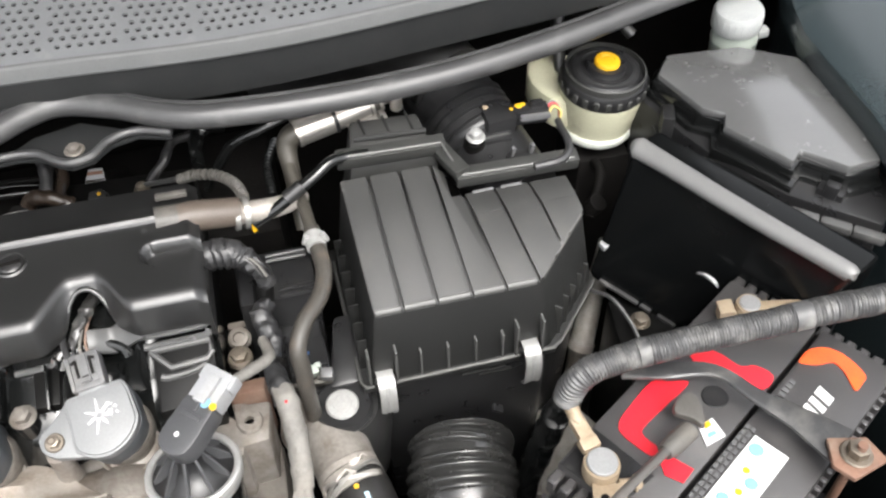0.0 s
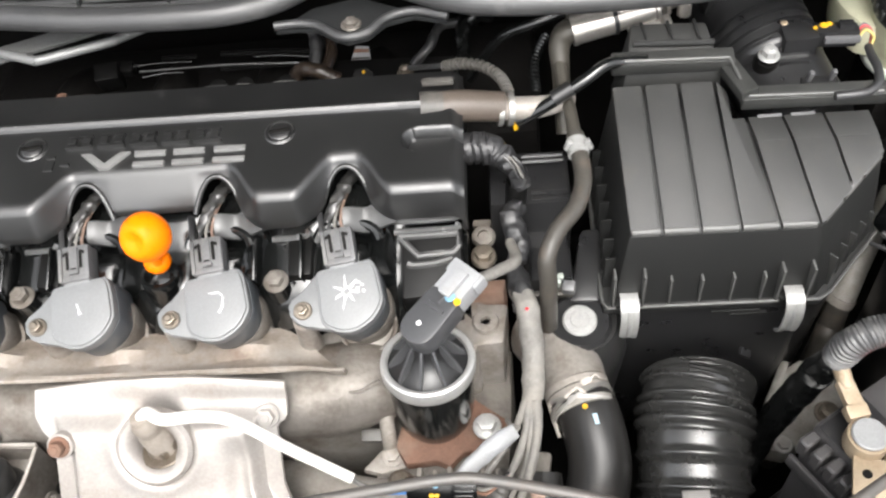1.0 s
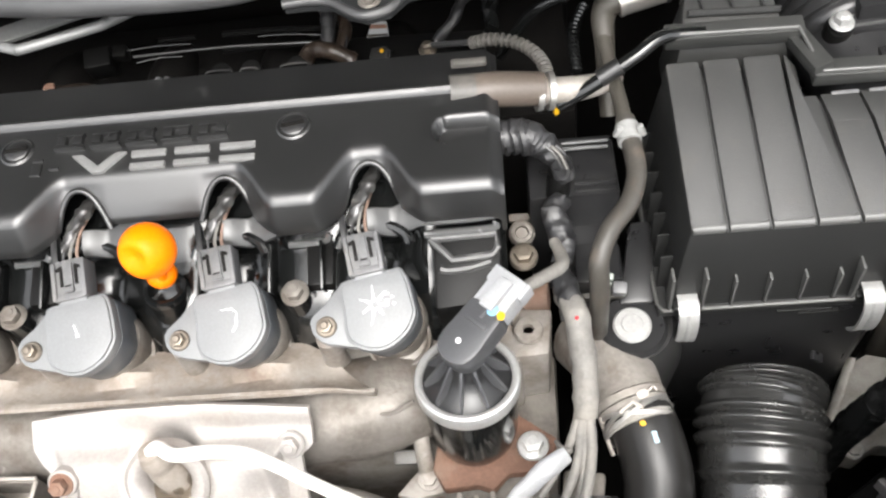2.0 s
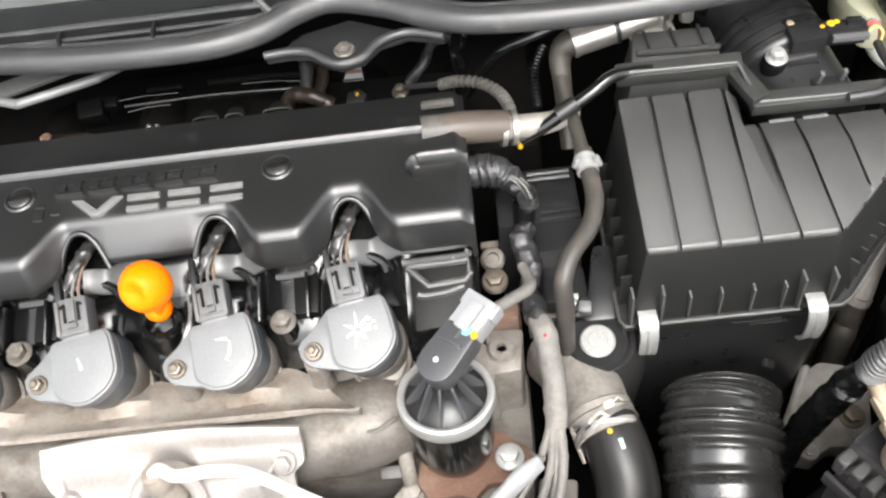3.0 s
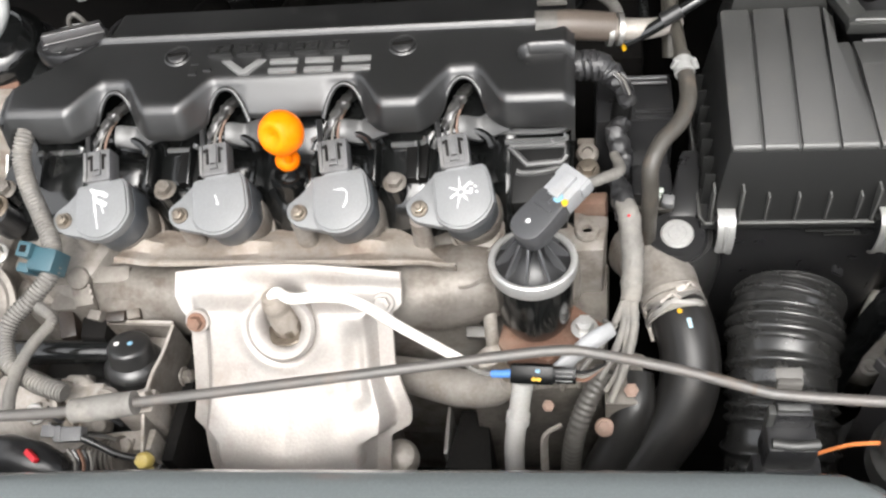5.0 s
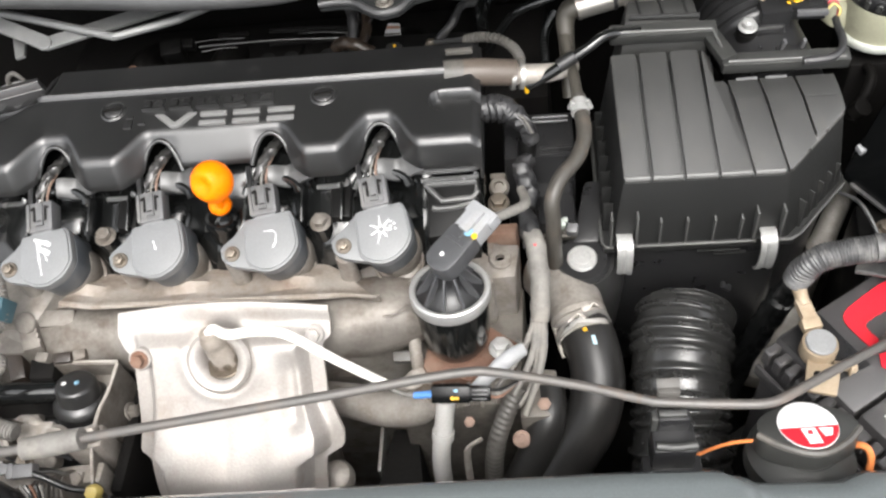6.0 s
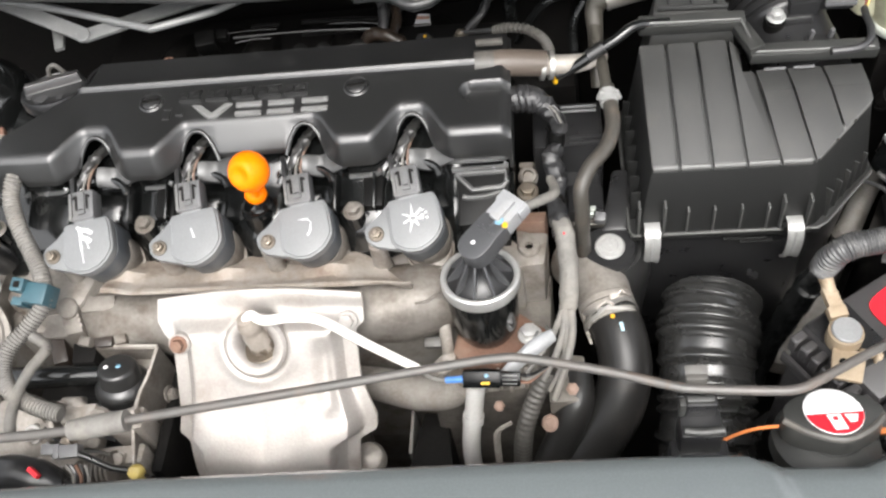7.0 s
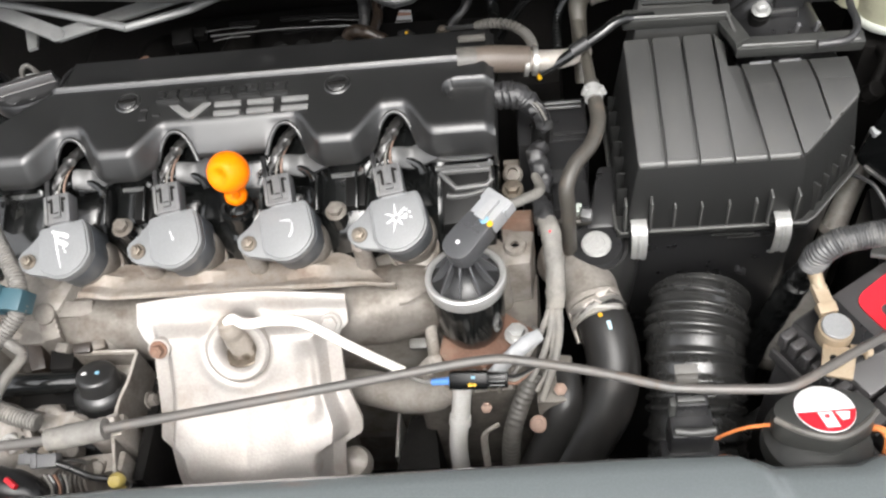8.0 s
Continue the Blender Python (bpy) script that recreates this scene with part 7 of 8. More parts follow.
# Near-black tube in place of the shaded opening below the wires.
part("dark_opening", tube([(0.2770, 0.1000, 0.8060), (0.2760, 0.0970, 0.7950), (0.2750, 0.0960, 0.7850)], 0.0075, 14), M_SHADE, harness)
part("trunk", bumpy(tube([(0.274, 0.030, 0.776), (0.279, 0.014, 0.780), (0.281, -0.004, 0.772), (0.2815, -0.025, 0.762), (0.2800, -0.041, 0.752)], [0.0072, 0.0075, 0.0076, 0.0076, 0.0070], 18, 14, wobble=0.06), 0.0014, 130), M_TAPE, harness, "dusty grey taped trunk")
for a, b, c, d, r in (((0.2775, -0.036, 0.752), (0.2745, -0.058, 0.744), (0.2675, -0.077, 0.739), (0.258, -0.090, 0.728), 0.0036), ((0.2815, -0.036, 0.752), (0.2815, -0.060, 0.744), (0.2755, -0.084, 0.738), (0.266, -0.100, 0.715), 0.0040), ((0.2800, -0.038, 0.752), (0.2770, -0.062, 0.742), (0.2720, -0.082, 0.733), (0.262, -0.095, 0.72), 0.0026), ((0.276, -0.040, 0.750), (0.266, -0.060, 0.742), (0.256, -0.074, 0.738), (0.245, -0.088, 0.735), 0.0030)):
    part("branch", tube([a, b, c, d], [r * 0.95, r * 0.8, r * 0.75, r * 0.6], 10, wobble=0.18), M_TAPE, harness)
part("foil_sleeve", bumpy(tube([(0.226, -0.092, 0.738), (0.240, -0.080, 0.742), (0.256, -0.068, 0.745), (0.267, -0.060, 0.746)], [0.0035, 0.0058, 0.0062, 0.0048], 20, 12, flat=0.6), 0.0010, 110), M_PALECONN, harness, "crinkled pale tape sleeve")
part("strap_clip", tube([(0.262, -0.050, 0.740), (0.264, -0.056, 0.746), (0.270, -0.060, 0.749)], 0.0015, 8), M_TAPE, harness)
part("black_wrap", bumpy(tube([(0.2780, 0.0880, 0.7950), (0.2720, 0.0800, 0.7930), (0.2740, 0.0700, 0.7880), (0.2760, 0.0600, 0.7840), (0.2740, 0.0490, 0.7800)], [0.006, 0.0080, 0.0082, 0.0075, 0.0065], 28, 22), 0.0018, 190), M_WRAP, harness, "crumpled grey tape")
part("black_wrap", bumpy(tube([(0.2710, 0.0440, 0.7820), (0.2750, 0.0320, 0.7800), (0.2770, 0.0210, 0.7780), (0.2780, 0.0130, 0.7740)], [0.0065, 0.0075, 0.0080, 0.0075], 24, 18), 0.0016, 190), M_WRAP, harness)
part("red_mark", disc(0.0012, 0.001, pose(0.279, 0.006, 0.7862), 10), M_RED, harness)

block_box = thing("solenoid_block", "black plastic solenoid block behind the harness", "solenoid", (0.28, 0.11, 0.70))
part("box", join(block((0.058, 0.050, 0.11), pose(0.286, 0.118, 0.735), 0.003), block((0.040, 0.040, 0.03), pose(0.292, 0.085, 0.742), 0.003), block((0.030, 0.03, 0.05), pose(0.298, 0.062, 0.735), 0.003)), M_BLACK, block_box)
for y in (0.103, 0.097):
    part("ridge", block((0.026, 0.0018, 0.002), pose(0.300, y, 0.7905), 0.0005), M_COVER, block_box)
STACK = pose(0.2510, 0.0630, 0.7680, 10)
part("bolt", join(disc(0.0092, 0.003, STACK, 22), hex_head(0.0062, 0.006, STACK @ pose(0, 0, 0.003))), M_BOLT, block_box, "brown hexagon bolt")
part("sleeve", lathe([(0, 0), (0.0085, 0), (0.0088, 0.004), (0.0072, 0.005), (0.0070, 0.010), (0.0045, 0.0105), (0.0040, 0.006), (0, 0.006)], pose(0.2510, 0.0910, 0.7560, 30), 22), M_IRON, block_box)
part("sleeve", block((0.014, 0.006, 0.006), pose(0.2500, 0.1040, 0.7560, 20), 0.002), M_IRON, block_box)
part("ridge_plate", join(block((0.030, 0.0022, 0.0025), pose(0.2960, 0.1330, 0.7950, 20), 0.0006), block((0.030, 0.0022, 0.0025), pose(0.2960, 0.1290, 0.7940, 20), 0.0006)), M_CONN, block_box)
part("foot_bracket", join(block((0.030, 0.004, 0.010), pose(0.2980, 0.0450, 0.7450, 20), 0.001), disc(0.0065, 0.006, pose(0.3060, 0.0500, 0.7480, 20), 16)), M_OLIVE, block_box)

tiny = thing("small_plug", "small cream and blue plugs below the heater hose", "connector", (0.303, 0.043, 0.74))
part("cream_plug", join(block((0.010, 0.007, 0.012), pose(0.2985, 0.046, 0.758, 20, 0, 15), 0.0012), block((0.004, 0.004, 0.006), pose(0.304, 0.048, 0.762, 20), 0.0008)), M_NECK, tiny)
part("grey_plug", block((0.009, 0.008, 0.012), pose(0.3095, 0.042, 0.757, 20, 0, -10), 0.0015), M_CONN, tiny)
part("blue_wire", tube([(0.2955, 0.050, 0.766), (0.2960, 0.054, 0.770), (0.2990, 0.058, 0.766)], 0.0012, 6), M_WIREBLUE, tiny)

# ---- lambda plug near the front: black connector with paint marks ----
lam = thing("sensor_plug", "black wire connector with yellow and blue paint marks", "connector", (0.22, -0.103, 0.74))
LM = pose(0.2185, -0.1025, 0.757, 40, 0, -2) @ Matrix.Diagonal((0.78, 0.62, 0.8, 1))
part("shell", join(block((0.036, 0.020, 0.014), LM @ pose(-0.006, 0, 0), 0.0015), block((0.022, 0.016, 0.012), LM @ pose(0.020, 0, 0), 0.0012)), M_FACE, lam)
for k in range(3):
    part("rib", block((0.014, 0.0014, 0.0012), LM @ pose(0.021, -0.005 + 0.005 * k, 0.0062), 0.0003), M_COVER, lam)
part("paint_dot", join(disc(0.0024, 0.001, LM @ pose(-0.004, -0.004, 0.007), 12), disc(0.0022, 0.001, LM @ pose(0.000, -0.004, 0.007), 12)), M_YELLOW, lam)
part("paint_dot", disc(0.0022, 0.001, LM @ pose(-0.001, 0.005, 0.007), 12), M_BLUE, lam)
for k in range(3):
    part("wire", tube([LM @ Vector((0.030, -0.004 + 0.004 * k, 0)), LM @ Vector((0.040, -0.003 + 0.004 * k, 0.002)), Vector((0.262, -0.092, 0.752))], 0.0012, 6), (M_RUST, M_TAPE, M_BLACK)[k], lam)

# ---- low pipes in front of the engine ----
low = thing("coolant_pipe", "grey metal pipes low in front of the engine", "pipe", (0.2, -0.09, 0.60))
part("pipe", tube([(0.205, -0.086, 0.716), (0.202, -0.096, 0.700), (0.196, -0.115, 0.66), (0.194, -0.12, 0.56)], 0.0074, 16), M_SILVER, low, "bright vertical pipe")
part("pipe_ring", tube([(0.2005, -0.100, 0.692), (0.1995, -0.1035, 0.685)], 0.0088, 18, 2), M_SILVER, low)
part("elbow", tube([(0.095, -0.050, 0.66), (0.125, -0.062, 0.672), (0.155, -0.075, 0.682), (0.180, -0.082, 0.695), (0.195, -0.082, 0.71)], [0.0135, 0.015, 0.0145, 0.013, 0.011], 18), M_CAST, low, "grey cast elbow")
part("side_hose", tube([(0.262, -0.080, 0.724), (0.249, -0.098, 0.705), (0.240, -0.115, 0.680), (0.236, -0.125, 0.62)], 0.0075, 14, rings=26, depth=0.0007), M_GREYRUB, low)
part("bracket", slab([(0.262, -0.10), (0.285, -0.098), (0.290, -0.06), (0.265, -0.055)], 0.60, 0.708, 2, 0.003, rough=0.002), M_DARKCAST, low)
part("bolt", hex_head(0.0052, 0.006, pose(0.280, -0.088, 0.708, 25), False), M_BROWNBOLT, low)
part("bolt", hex_head(0.0048, 0.006, pose(0.2615, -0.108, 0.690, 30)), M_BROWNBOLT, low)
part("bolt", hex_head(0.0044, 0.006, pose(0.2225, -0.098, 0.703, 35), False), M_BROWNBOLT, low)
part("second_hose", tube([(0.285, -0.070, 0.70), (0.283, -0.092, 0.692), (0.272, -0.112, 0.672), (0.258, -0.130, 0.645), (0.245, -0.15, 0.58)], [0.012, 0.0145, 0.015, 0.015, 0.015], 20, 10), M_HOSE, low, "black rubber hose")
part("clip_plate", thin_strip([(0.2190, -0.128, 0.655), (0.2195, -0.122, 0.690), (0.2220, -0.119, 0.702), (0.2320, -0.114, 0.705)], 0.0036), M_CAST, low, "thin folded bracket")
part("thin_plate", prism([(0.140, -0.110), (0.1425, -0.110), (0.1425, -0.07), (0.140, -0.07)], 0.50, 0.640), M_STEEL, low)
part("wedge", slab([(0.14, -0.12), (0.178, -0.12), (0.172, -0.07), (0.15, -0.07)], 0.45, 0.635, 1, 0.003), M_VOID, low)
part("stub_can", lathe([(0, 0), (0.014, 0), (0.0145, 0.008), (0.012, 0.015), (0.006, 0.0185), (0, 0.019)], pose(0.108, -0.116, 0.640, 10), 24), M_CAST, low)
part("small_box", join(block((0.016, 0.009, 0.012), pose(0.168, -0.041, 0.706, 20), 0.002), block((0.008, 0.009, 0.005), pose(0.178, -0.038, 0.709, 20), 0.001)), M_GREYRUB, low)

# ---- accessory side: pulley end, conduits and belt-driven parts ----
left = thing("wiring_conduit", "grey corrugated wiring conduit with a teal clip", "conduit", (-0.15, 0.0, 0.70))
part("conduit", tube([(-0.158, 0.078, 0.842), (-0.167, 0.062, 0.838), (-0.170, 0.048, 0.834), (-0.171, 0.035, 0.826), (-0.164, 0.017, 0.815), (-0.152, -0.003, 0.803), (-0.142, -0.021, 0.795), (-0.140, -0.039, 0.786), (-0.152, -0.056, 0.778), (-0.166, -0.072, 0.772), (-0.169, -0.089, 0.766), (-0.159, -0.105, 0.762), (-0.139, -0.116, 0.758), (-0.114, -0.123, 0.756)], 0.0071, 16, 10, rings=92, depth=0.0011), M_TAPE, left, "ribbed grey conduit")
part("side_conduit", tube([(-0.147, -0.063, 0.776), (-0.134, -0.073, 0.772), (-0.143, -0.091, 0.770), (-0.148, -0.110, 0.768), (-0.148, -0.131, 0.766), (-0.144, -0.146, 0.764)], 0.0046, 12, 8, rings=50, depth=0.0006), M_TAPE, left)
TC = pose(-0.1455, -0.0325, 0.789, 20, 0, -10) @ Matrix.Diagonal((0.86, 0.88, 0.95, 1))
clip = part("clip", join(block((0.025, 0.020, 0.020), TC @ pose(0.003, 0, 0), 0.002), block((0.013, 0.013, 0.013), TC @ pose(-0.0125, 0.005, 0.0085), 0.0015), block((0.012, 0.008, 0.016), TC @ pose(-0.0135, -0.009, 0.000), 0.0012)), M_TEAL, left, "teal plastic clip")
part("clip_slot", block((0.006, 0.006, 0.001), TC @ pose(-0.0125, 0.005, 0.0152), 0.0), M_VOID, clip)
end = thing("timing_cover", "dirty grey cast timing cover at the engine's end", "engine", (-0.22, 0.03, 0.6))
part("casting", slab([(-0.275, -0.06), (-0.195, -0.02), (-0.195, 0.16), (-0.285, 0.16)], 0.40, 0.735, 3, 0.006, rough=0.003), M_DARKCAST, end)
part("ridge", slab([(-0.215, -0.03), (-0.200, -0.03), (-0.200, 0.05), (-0.215, 0.05)], 0.70, 0.765, 2, 0.003, rough=0.001), M_DARKCAST, end)
part("bolt_boss", disc(0.012, 0.03, pose(-0.200, 0.016, 0.770, 15), 20), M_BLACK, end)
part("bolt", hex_head(0.0070, 0.006, pose(-0.198, 0.012, 0.799, 15)), M_BOLT, end)
part("bolt", hex_head(0.0060, 0.006, pose(-0.205, -0.010, 0.768, 15)), M_STEEL, end)
part("pulley", lathe([(0, 0), (0.028, 0), (0.030, 0.004), (0.026, 0.006), (0.020, 0.004), (0.012, 0.008), (0, 0.008)], pose(-0.215, -0.035, 0.742, 40, -20), 32), M_IRON, end)
part("rust_face", slab([(-0.155, -0.030), (-0.130, -0.030), (-0.125, 0.0), (-0.150, 0.0)], 0.62, 0.728, 1, 0.004, rough=0.002), M_STAIN, end)

alt = thing("alternator", "dusty alternator and pump with a black rubber cap", "alternator", (-0.11, -0.09, 0.55))
# Black body colour stands for the shade in the gaps between the parts.
part("housing", slab([(-0.185, -0.155), (-0.060, -0.155), (-0.060, -0.058), (-0.185, -0.058)], 0.45, 0.690, 4, 0.008, rough=0.004, scale=25), M_RUBBER, alt)
part("rear_shelf", slab([(-0.115, -0.072), (-0.062, -0.072), (-0.062, -0.052), (-0.115, -0.052)], 0.64, 0.722, 1, 0.003), M_ALLOY, alt)
cap_m = pose(-0.0860, -0.0815, 0.731, -16, 4) @ Matrix.Diagonal((0.86, 0.86, 0.78, 1))
part("rubber_cap", lathe([(0, -0.03), (0.0245, -0.03), (0.0250, -0.008), (0.0262, -0.0065), (0.0258, -0.004), (0.0225, 0.001), (0.0195, 0.0035), (0.0184, 0.018), (0.0172, 0.0205), (0.0150, 0.0220), (0, 0.0225)], cap_m, 36), M_RUBBER, alt, "black rubber cap with paint dots")
part("paint_dot", disc(0.0024, 0.0008, cap_m @ pose(-0.0095, -0.002, 0.0218), 12), M_WHITE, alt)
part("paint_dot", disc(0.0024, 0.0008, cap_m @ pose(0.0025, -0.001, 0.0222), 12), M_BLUE, alt)
part("side_pipe", tube([(-0.195, -0.076, 0.728), (-0.150, -0.076, 0.731), (-0.104, -0.074, 0.729)], [0.010, 0.0095, 0.009], 14), M_GLOSS, alt)
part("side_pipe", tube([(-0.195, -0.096, 0.706), (-0.150, -0.094, 0.706), (-0.105, -0.092, 0.706)], 0.008, 14), M_RUBBER, alt)
part("lug_block", join(slab([(-0.125, -0.122), (-0.098, -0.120), (-0.098, -0.104), (-0.125, -0.106)], 0.69, 0.738, 1, 0.003), slab([(-0.085, -0.128), (-0.058, -0.124), (-0.060, -0.105), (-0.083, -0.108)], 0.69, 0.732, 1, 0.003)), M_CAST, alt)
part("eyelet", lathe([(0.004, 0), (0.009, 0), (0.009, 0.006), (0.004, 0.006), (0.004, 0)], pose(-0.095, -0.113, 0.730, 50), 20), M_CAST, alt)
for k, (x, y, z, a, b, w) in enumerate(((-0.128, -0.098, 0.722, 20, 12, 0.020), (-0.105, -0.130, 0.722, 30, -8, 0.024), (-0.150, -0.112, 0.716, 28, 20, 0.018), (-0.088, -0.142, 0.712, 24, 4, 0.030), (-0.128, -0.150, 0.706, 18, -14, 0.026))):
    part("cast_lug", bumpy(join(block((w, 0.010, 0.012), pose(x, y, z, a, 0, b), 0.002), disc(0.0055, 0.010, pose(x + w * 0.3, y, z, a, 8), 14)), 0.0008, 90), (M_CAST, M_IRON, M_ALLOY)[k % 3], alt)
for k in range(2, 4):
    y = -0.100 - 0.012 * k
    part("thin_wire", tube([(-0.150 + 0.006 * k, y, 0.735), (-0.125, y - 0.010, 0.738 - 0.003 * k), (-0.098, y - 0.004, 0.742 - 0.006 * k), (-0.078, y - 0.010, 0.73)], 0.0014, 6), (M_RUBBER, M_TAPE, M_BLACK, M_GREYRUB)[k], alt)
part("pale_plate", slab([(-0.0870, -0.1140), (-0.0640, -0.1190), (-0.0640, -0.1060), (-0.0780, -0.1110), (-0.1070, -0.1080), (-0.1140, -0.0980), (-0.1370, -0.1010)], 0.722, 0.736, 1, 0.002, rough=0.001), M_CAST, alt)
part("pale_plate", slab([(-0.1440, -0.1280), (-0.1290, -0.1280), (-0.1320, -0.1160), (-0.1470, -0.1170)], 0.716, 0.730, 1, 0.002, rough=0.001), M_CAST, alt)
part("pale_plate", slab([(-0.1530, -0.1340), (-0.1440, -0.1250), (-0.1520, -0.1090), (-0.1630, -0.1110)], 0.712, 0.730, 1, 0.002, rough=0.001), M_CAST, alt)
part("dark_boot", slab([(-0.112, -0.130), (-0.075, -0.124), (-0.072, -0.116), (-0.100, -0.118)], 0.70, 0.745, 1, 0.004), M_BLACK, alt)

bracket = thing("steel_bracket", "thin bent steel bracket plate beside the heat shield", "bracket", (-0.065, -0.09, 0.60))


def thin_plate(points, thick):
    bm = bmesh.new()
    f = [bm.verts.new(p) for p in points]
    face = bm.faces.new(f)
    bmesh.ops.recalc_face_normals(bm, faces=bm.faces)
    bm.normal_update()
    n = face.normal.copy()
    g = [bm.verts.new(Vector(p) + n * thick) for p in points]
    bm.faces.new(g[::-1])
    for i in range(len(points)):
        j = (i + 1) % len(points)
        bm.faces.new((f[i], g[i], g[j], f[j]))
    bmesh.ops.recalc_face_normals(bm, faces=bm.faces)
    return soften(bm, 0.0004, 1)


part("side_plate", thin_plate([(-0.0565, -0.056, 0.741), (-0.060, -0.080, 0.737), (-0.0645, -0.098, 0.735), (-0.0655, -0.120, 0.730), (-0.064, -0.150, 0.715), (-0.062, -0.150, 0.60), (-0.055, -0.056, 0.60)], 0.0024), M_IRON, bracket)
part("plate_edge", tube([(-0.0572, -0.0575, 0.7412), (-0.0607, -0.080, 0.7374), (-0.0652, -0.098, 0.7354), (-0.0662, -0.120, 0.7304), (-0.0648, -0.149, 0.7156)], 0.0015, 8, 4), M_CAST, bracket, "pale edge along the plate")
part("back_plate", thin_plate([(-0.112, -0.0535, 0.740), (-0.0565, -0.0555, 0.741), (-0.0565, -0.0545, 0.70), (-0.112, -0.0525, 0.70)], 0.0026), M_IRON, bracket)
part("plate_edge", tube([(-0.111, -0.0535, 0.7402), (-0.085, -0.0545, 0.7410), (-0.0575, -0.0555, 0.7412)], 0.0014, 8, 4), M_CAST, bracket)
for y, z in ((-0.082, 0.705), (-0.128, 0.69)):
    part("nut", hex_head(0.0055, 0.006, along((-0.055, y, z), (-0.03, y, z + 0.008))), M_IRON, bracket)
# Near-black slab standing for the dark gap between bracket and shield.
part("gap_shade", slab([(-0.056, -0.15), (-0.046, -0.15), (-0.046, -0.06), (-0.056, -0.06)], 0.50, 0.705, 1, 0.003), M_VOID, bracket)

plugs = thing("loom_plug", "small grey plugs and coloured clips on a black loom", "connector", (-0.10, -0.16, 0.72))
part("grey_plug", join(block((0.020, 0.010, 0.010), pose(-0.098, -0.1545, 0.757, 20, 0, 4), 0.0012), block((0.010, 0.008, 0.008), pose(-0.112, -0.1535, 0.759, 20), 0.001), block((0.004, 0.011, 0.011), pose(-0.1045, -0.1545, 0.7575, 20, 0, 4), 0.0008)), M_CONN, plugs)
part("black_loom", bumpy(tube([(-0.17, -0.168, 0.745), (-0.135, -0.170, 0.75), (-0.112, -0.178, 0.742), (-0.10, -0.190, 0.72)], [0.012, 0.016, 0.016, 0.012], 14), 0.003, 60), M_BLACK, plugs)
part("red_clip", block((0.012, 0.0040, 0.0045), pose(-0.1150, -0.1740, 0.765, 20, 0, -35), 0.0012), M_RED, plugs, "bright red clip")
part("yellow_plug", bumpy(join(lathe([(0, 0), (0.0042, 0), (0.0058, 0.003), (0.0060, 0.008), (0.0046, 0.0110), (0, 0.0118)], pose(-0.0500, -0.160, 0.732, 30), 18), block((0.006, 0.006, 0.010), pose(-0.0505, -0.166, 0.728, 20), 0.0015)), 0.0008, 140), M_STRAW, plugs, "pale yellow plug")
part("thin_cable", tube([(-0.092, -0.156, 0.759), (-0.080, -0.159, 0.754), (-0.066, -0.163, 0.746), (-0.052, -0.163, 0.739)], 0.0027, 10), M_BLACK, plugs, "black wire to the yellow plug")
for k in range(5):
    part("wire", tube([(-0.100 + 0.004 * k, -0.163, 0.752), (-0.094 + 0.003 * k, -0.172, 0.745), (-0.103 + 0.004 * k, -0.188, 0.73)], 0.0013, 6), (M_TAPE, M_BLACK, M_RUST, M_BLACK, M_TAPE)[k], plugs)
RIBS = [(0, 0)] + [(r, 0.004 * k + dz) for k in range(8) for r, dz in ((0.014, 0.0), (0.017, 0.001), (0.017, 0.003))] + [(0, 0.032)]
part("ribbed_can", lathe(RIBS, pose(-0.1080, -0.1580, 0.7080, 0, 80, 10), 26), M_IRON, plugs)
part("grey_block", slab([(-0.092, -0.192), (-0.062, -0.190), (-0.062, -0.168), (-0.090, -0.168)], 0.69, 0.722, 1, 0.003), M_IRON, plugs)

# ---- back of the engine: struts, steering reservoir, intake manifold in the dark ----
strut = thing("strut_brace", "bare grey bent steel strut behind the engine", "strut", (-0.14, 0.22, 0.80))
for a, b in (((-0.290, 0.2855, 0.860), (-0.1385, 0.1985, 0.860)), ((-0.1395, 0.1985, 0.860), (0.02, 0.2610, 0.857))):
    d = Vector(b) - Vector(a)
    part("bar", block((d.length, 0.0135, 0.0035), Matrix.Translation((Vector(a) + Vector(b)) / 2) @ pose(0, 0, 0, 14, 0, math.degrees(math.atan2(d.y, d.x))), 0.0008), M_STRUT, strut)
part("bar_corner", disc(0.0068, 0.0036, pose(-0.1390, 0.1985, 0.8582, 14), 20), M_STRUT, strut)
part("rod", tube([(-0.26, 0.263, 0.862), (-0.181, 0.2335, 0.867), (-0.080, 0.1945, 0.867), (-0.0715, 0.1915, 0.867), (-0.062, 0.1932, 0.867), (-0.020, 0.2065, 0.867), (-0.014, 0.2095, 0.867), (0.000, 0.226, 0.862), (0.02, 0.26, 0.85)], 0.0036, 10, 6), M_STRUT, strut)
part("foot", slab([(-0.192, 0.236), (-0.178, 0.232), (-0.172, 0.210), (-0.180, 0.207)], 0.836, 0.8400, 1, 0.001), M_STRUT, strut)
tower = thing("steering_reservoir", "glossy black fluid reservoir with a white hose", "reservoir", (-0.25, 0.17, 0.70))
part("tank", lathe([(0, -0.10), (0.040, -0.10), (0.042, -0.03), (0.040, -0.008), (0.036, 0.0), (0.028, 0.004), (0.026, 0.002), (0, 0.004)], pose(-0.255, 0.180, 0.826, 6), 40), M_GLOSS, tower)
part("rim", lathe([(0.041, -0.036), (0.046, -0.035), (0.047, -0.030), (0.046, -0.026), (0.041, -0.026), (0.041, -0.036)], pose(-0.255, 0.180, 0.826, 6), 40), M_BLACK, tower)
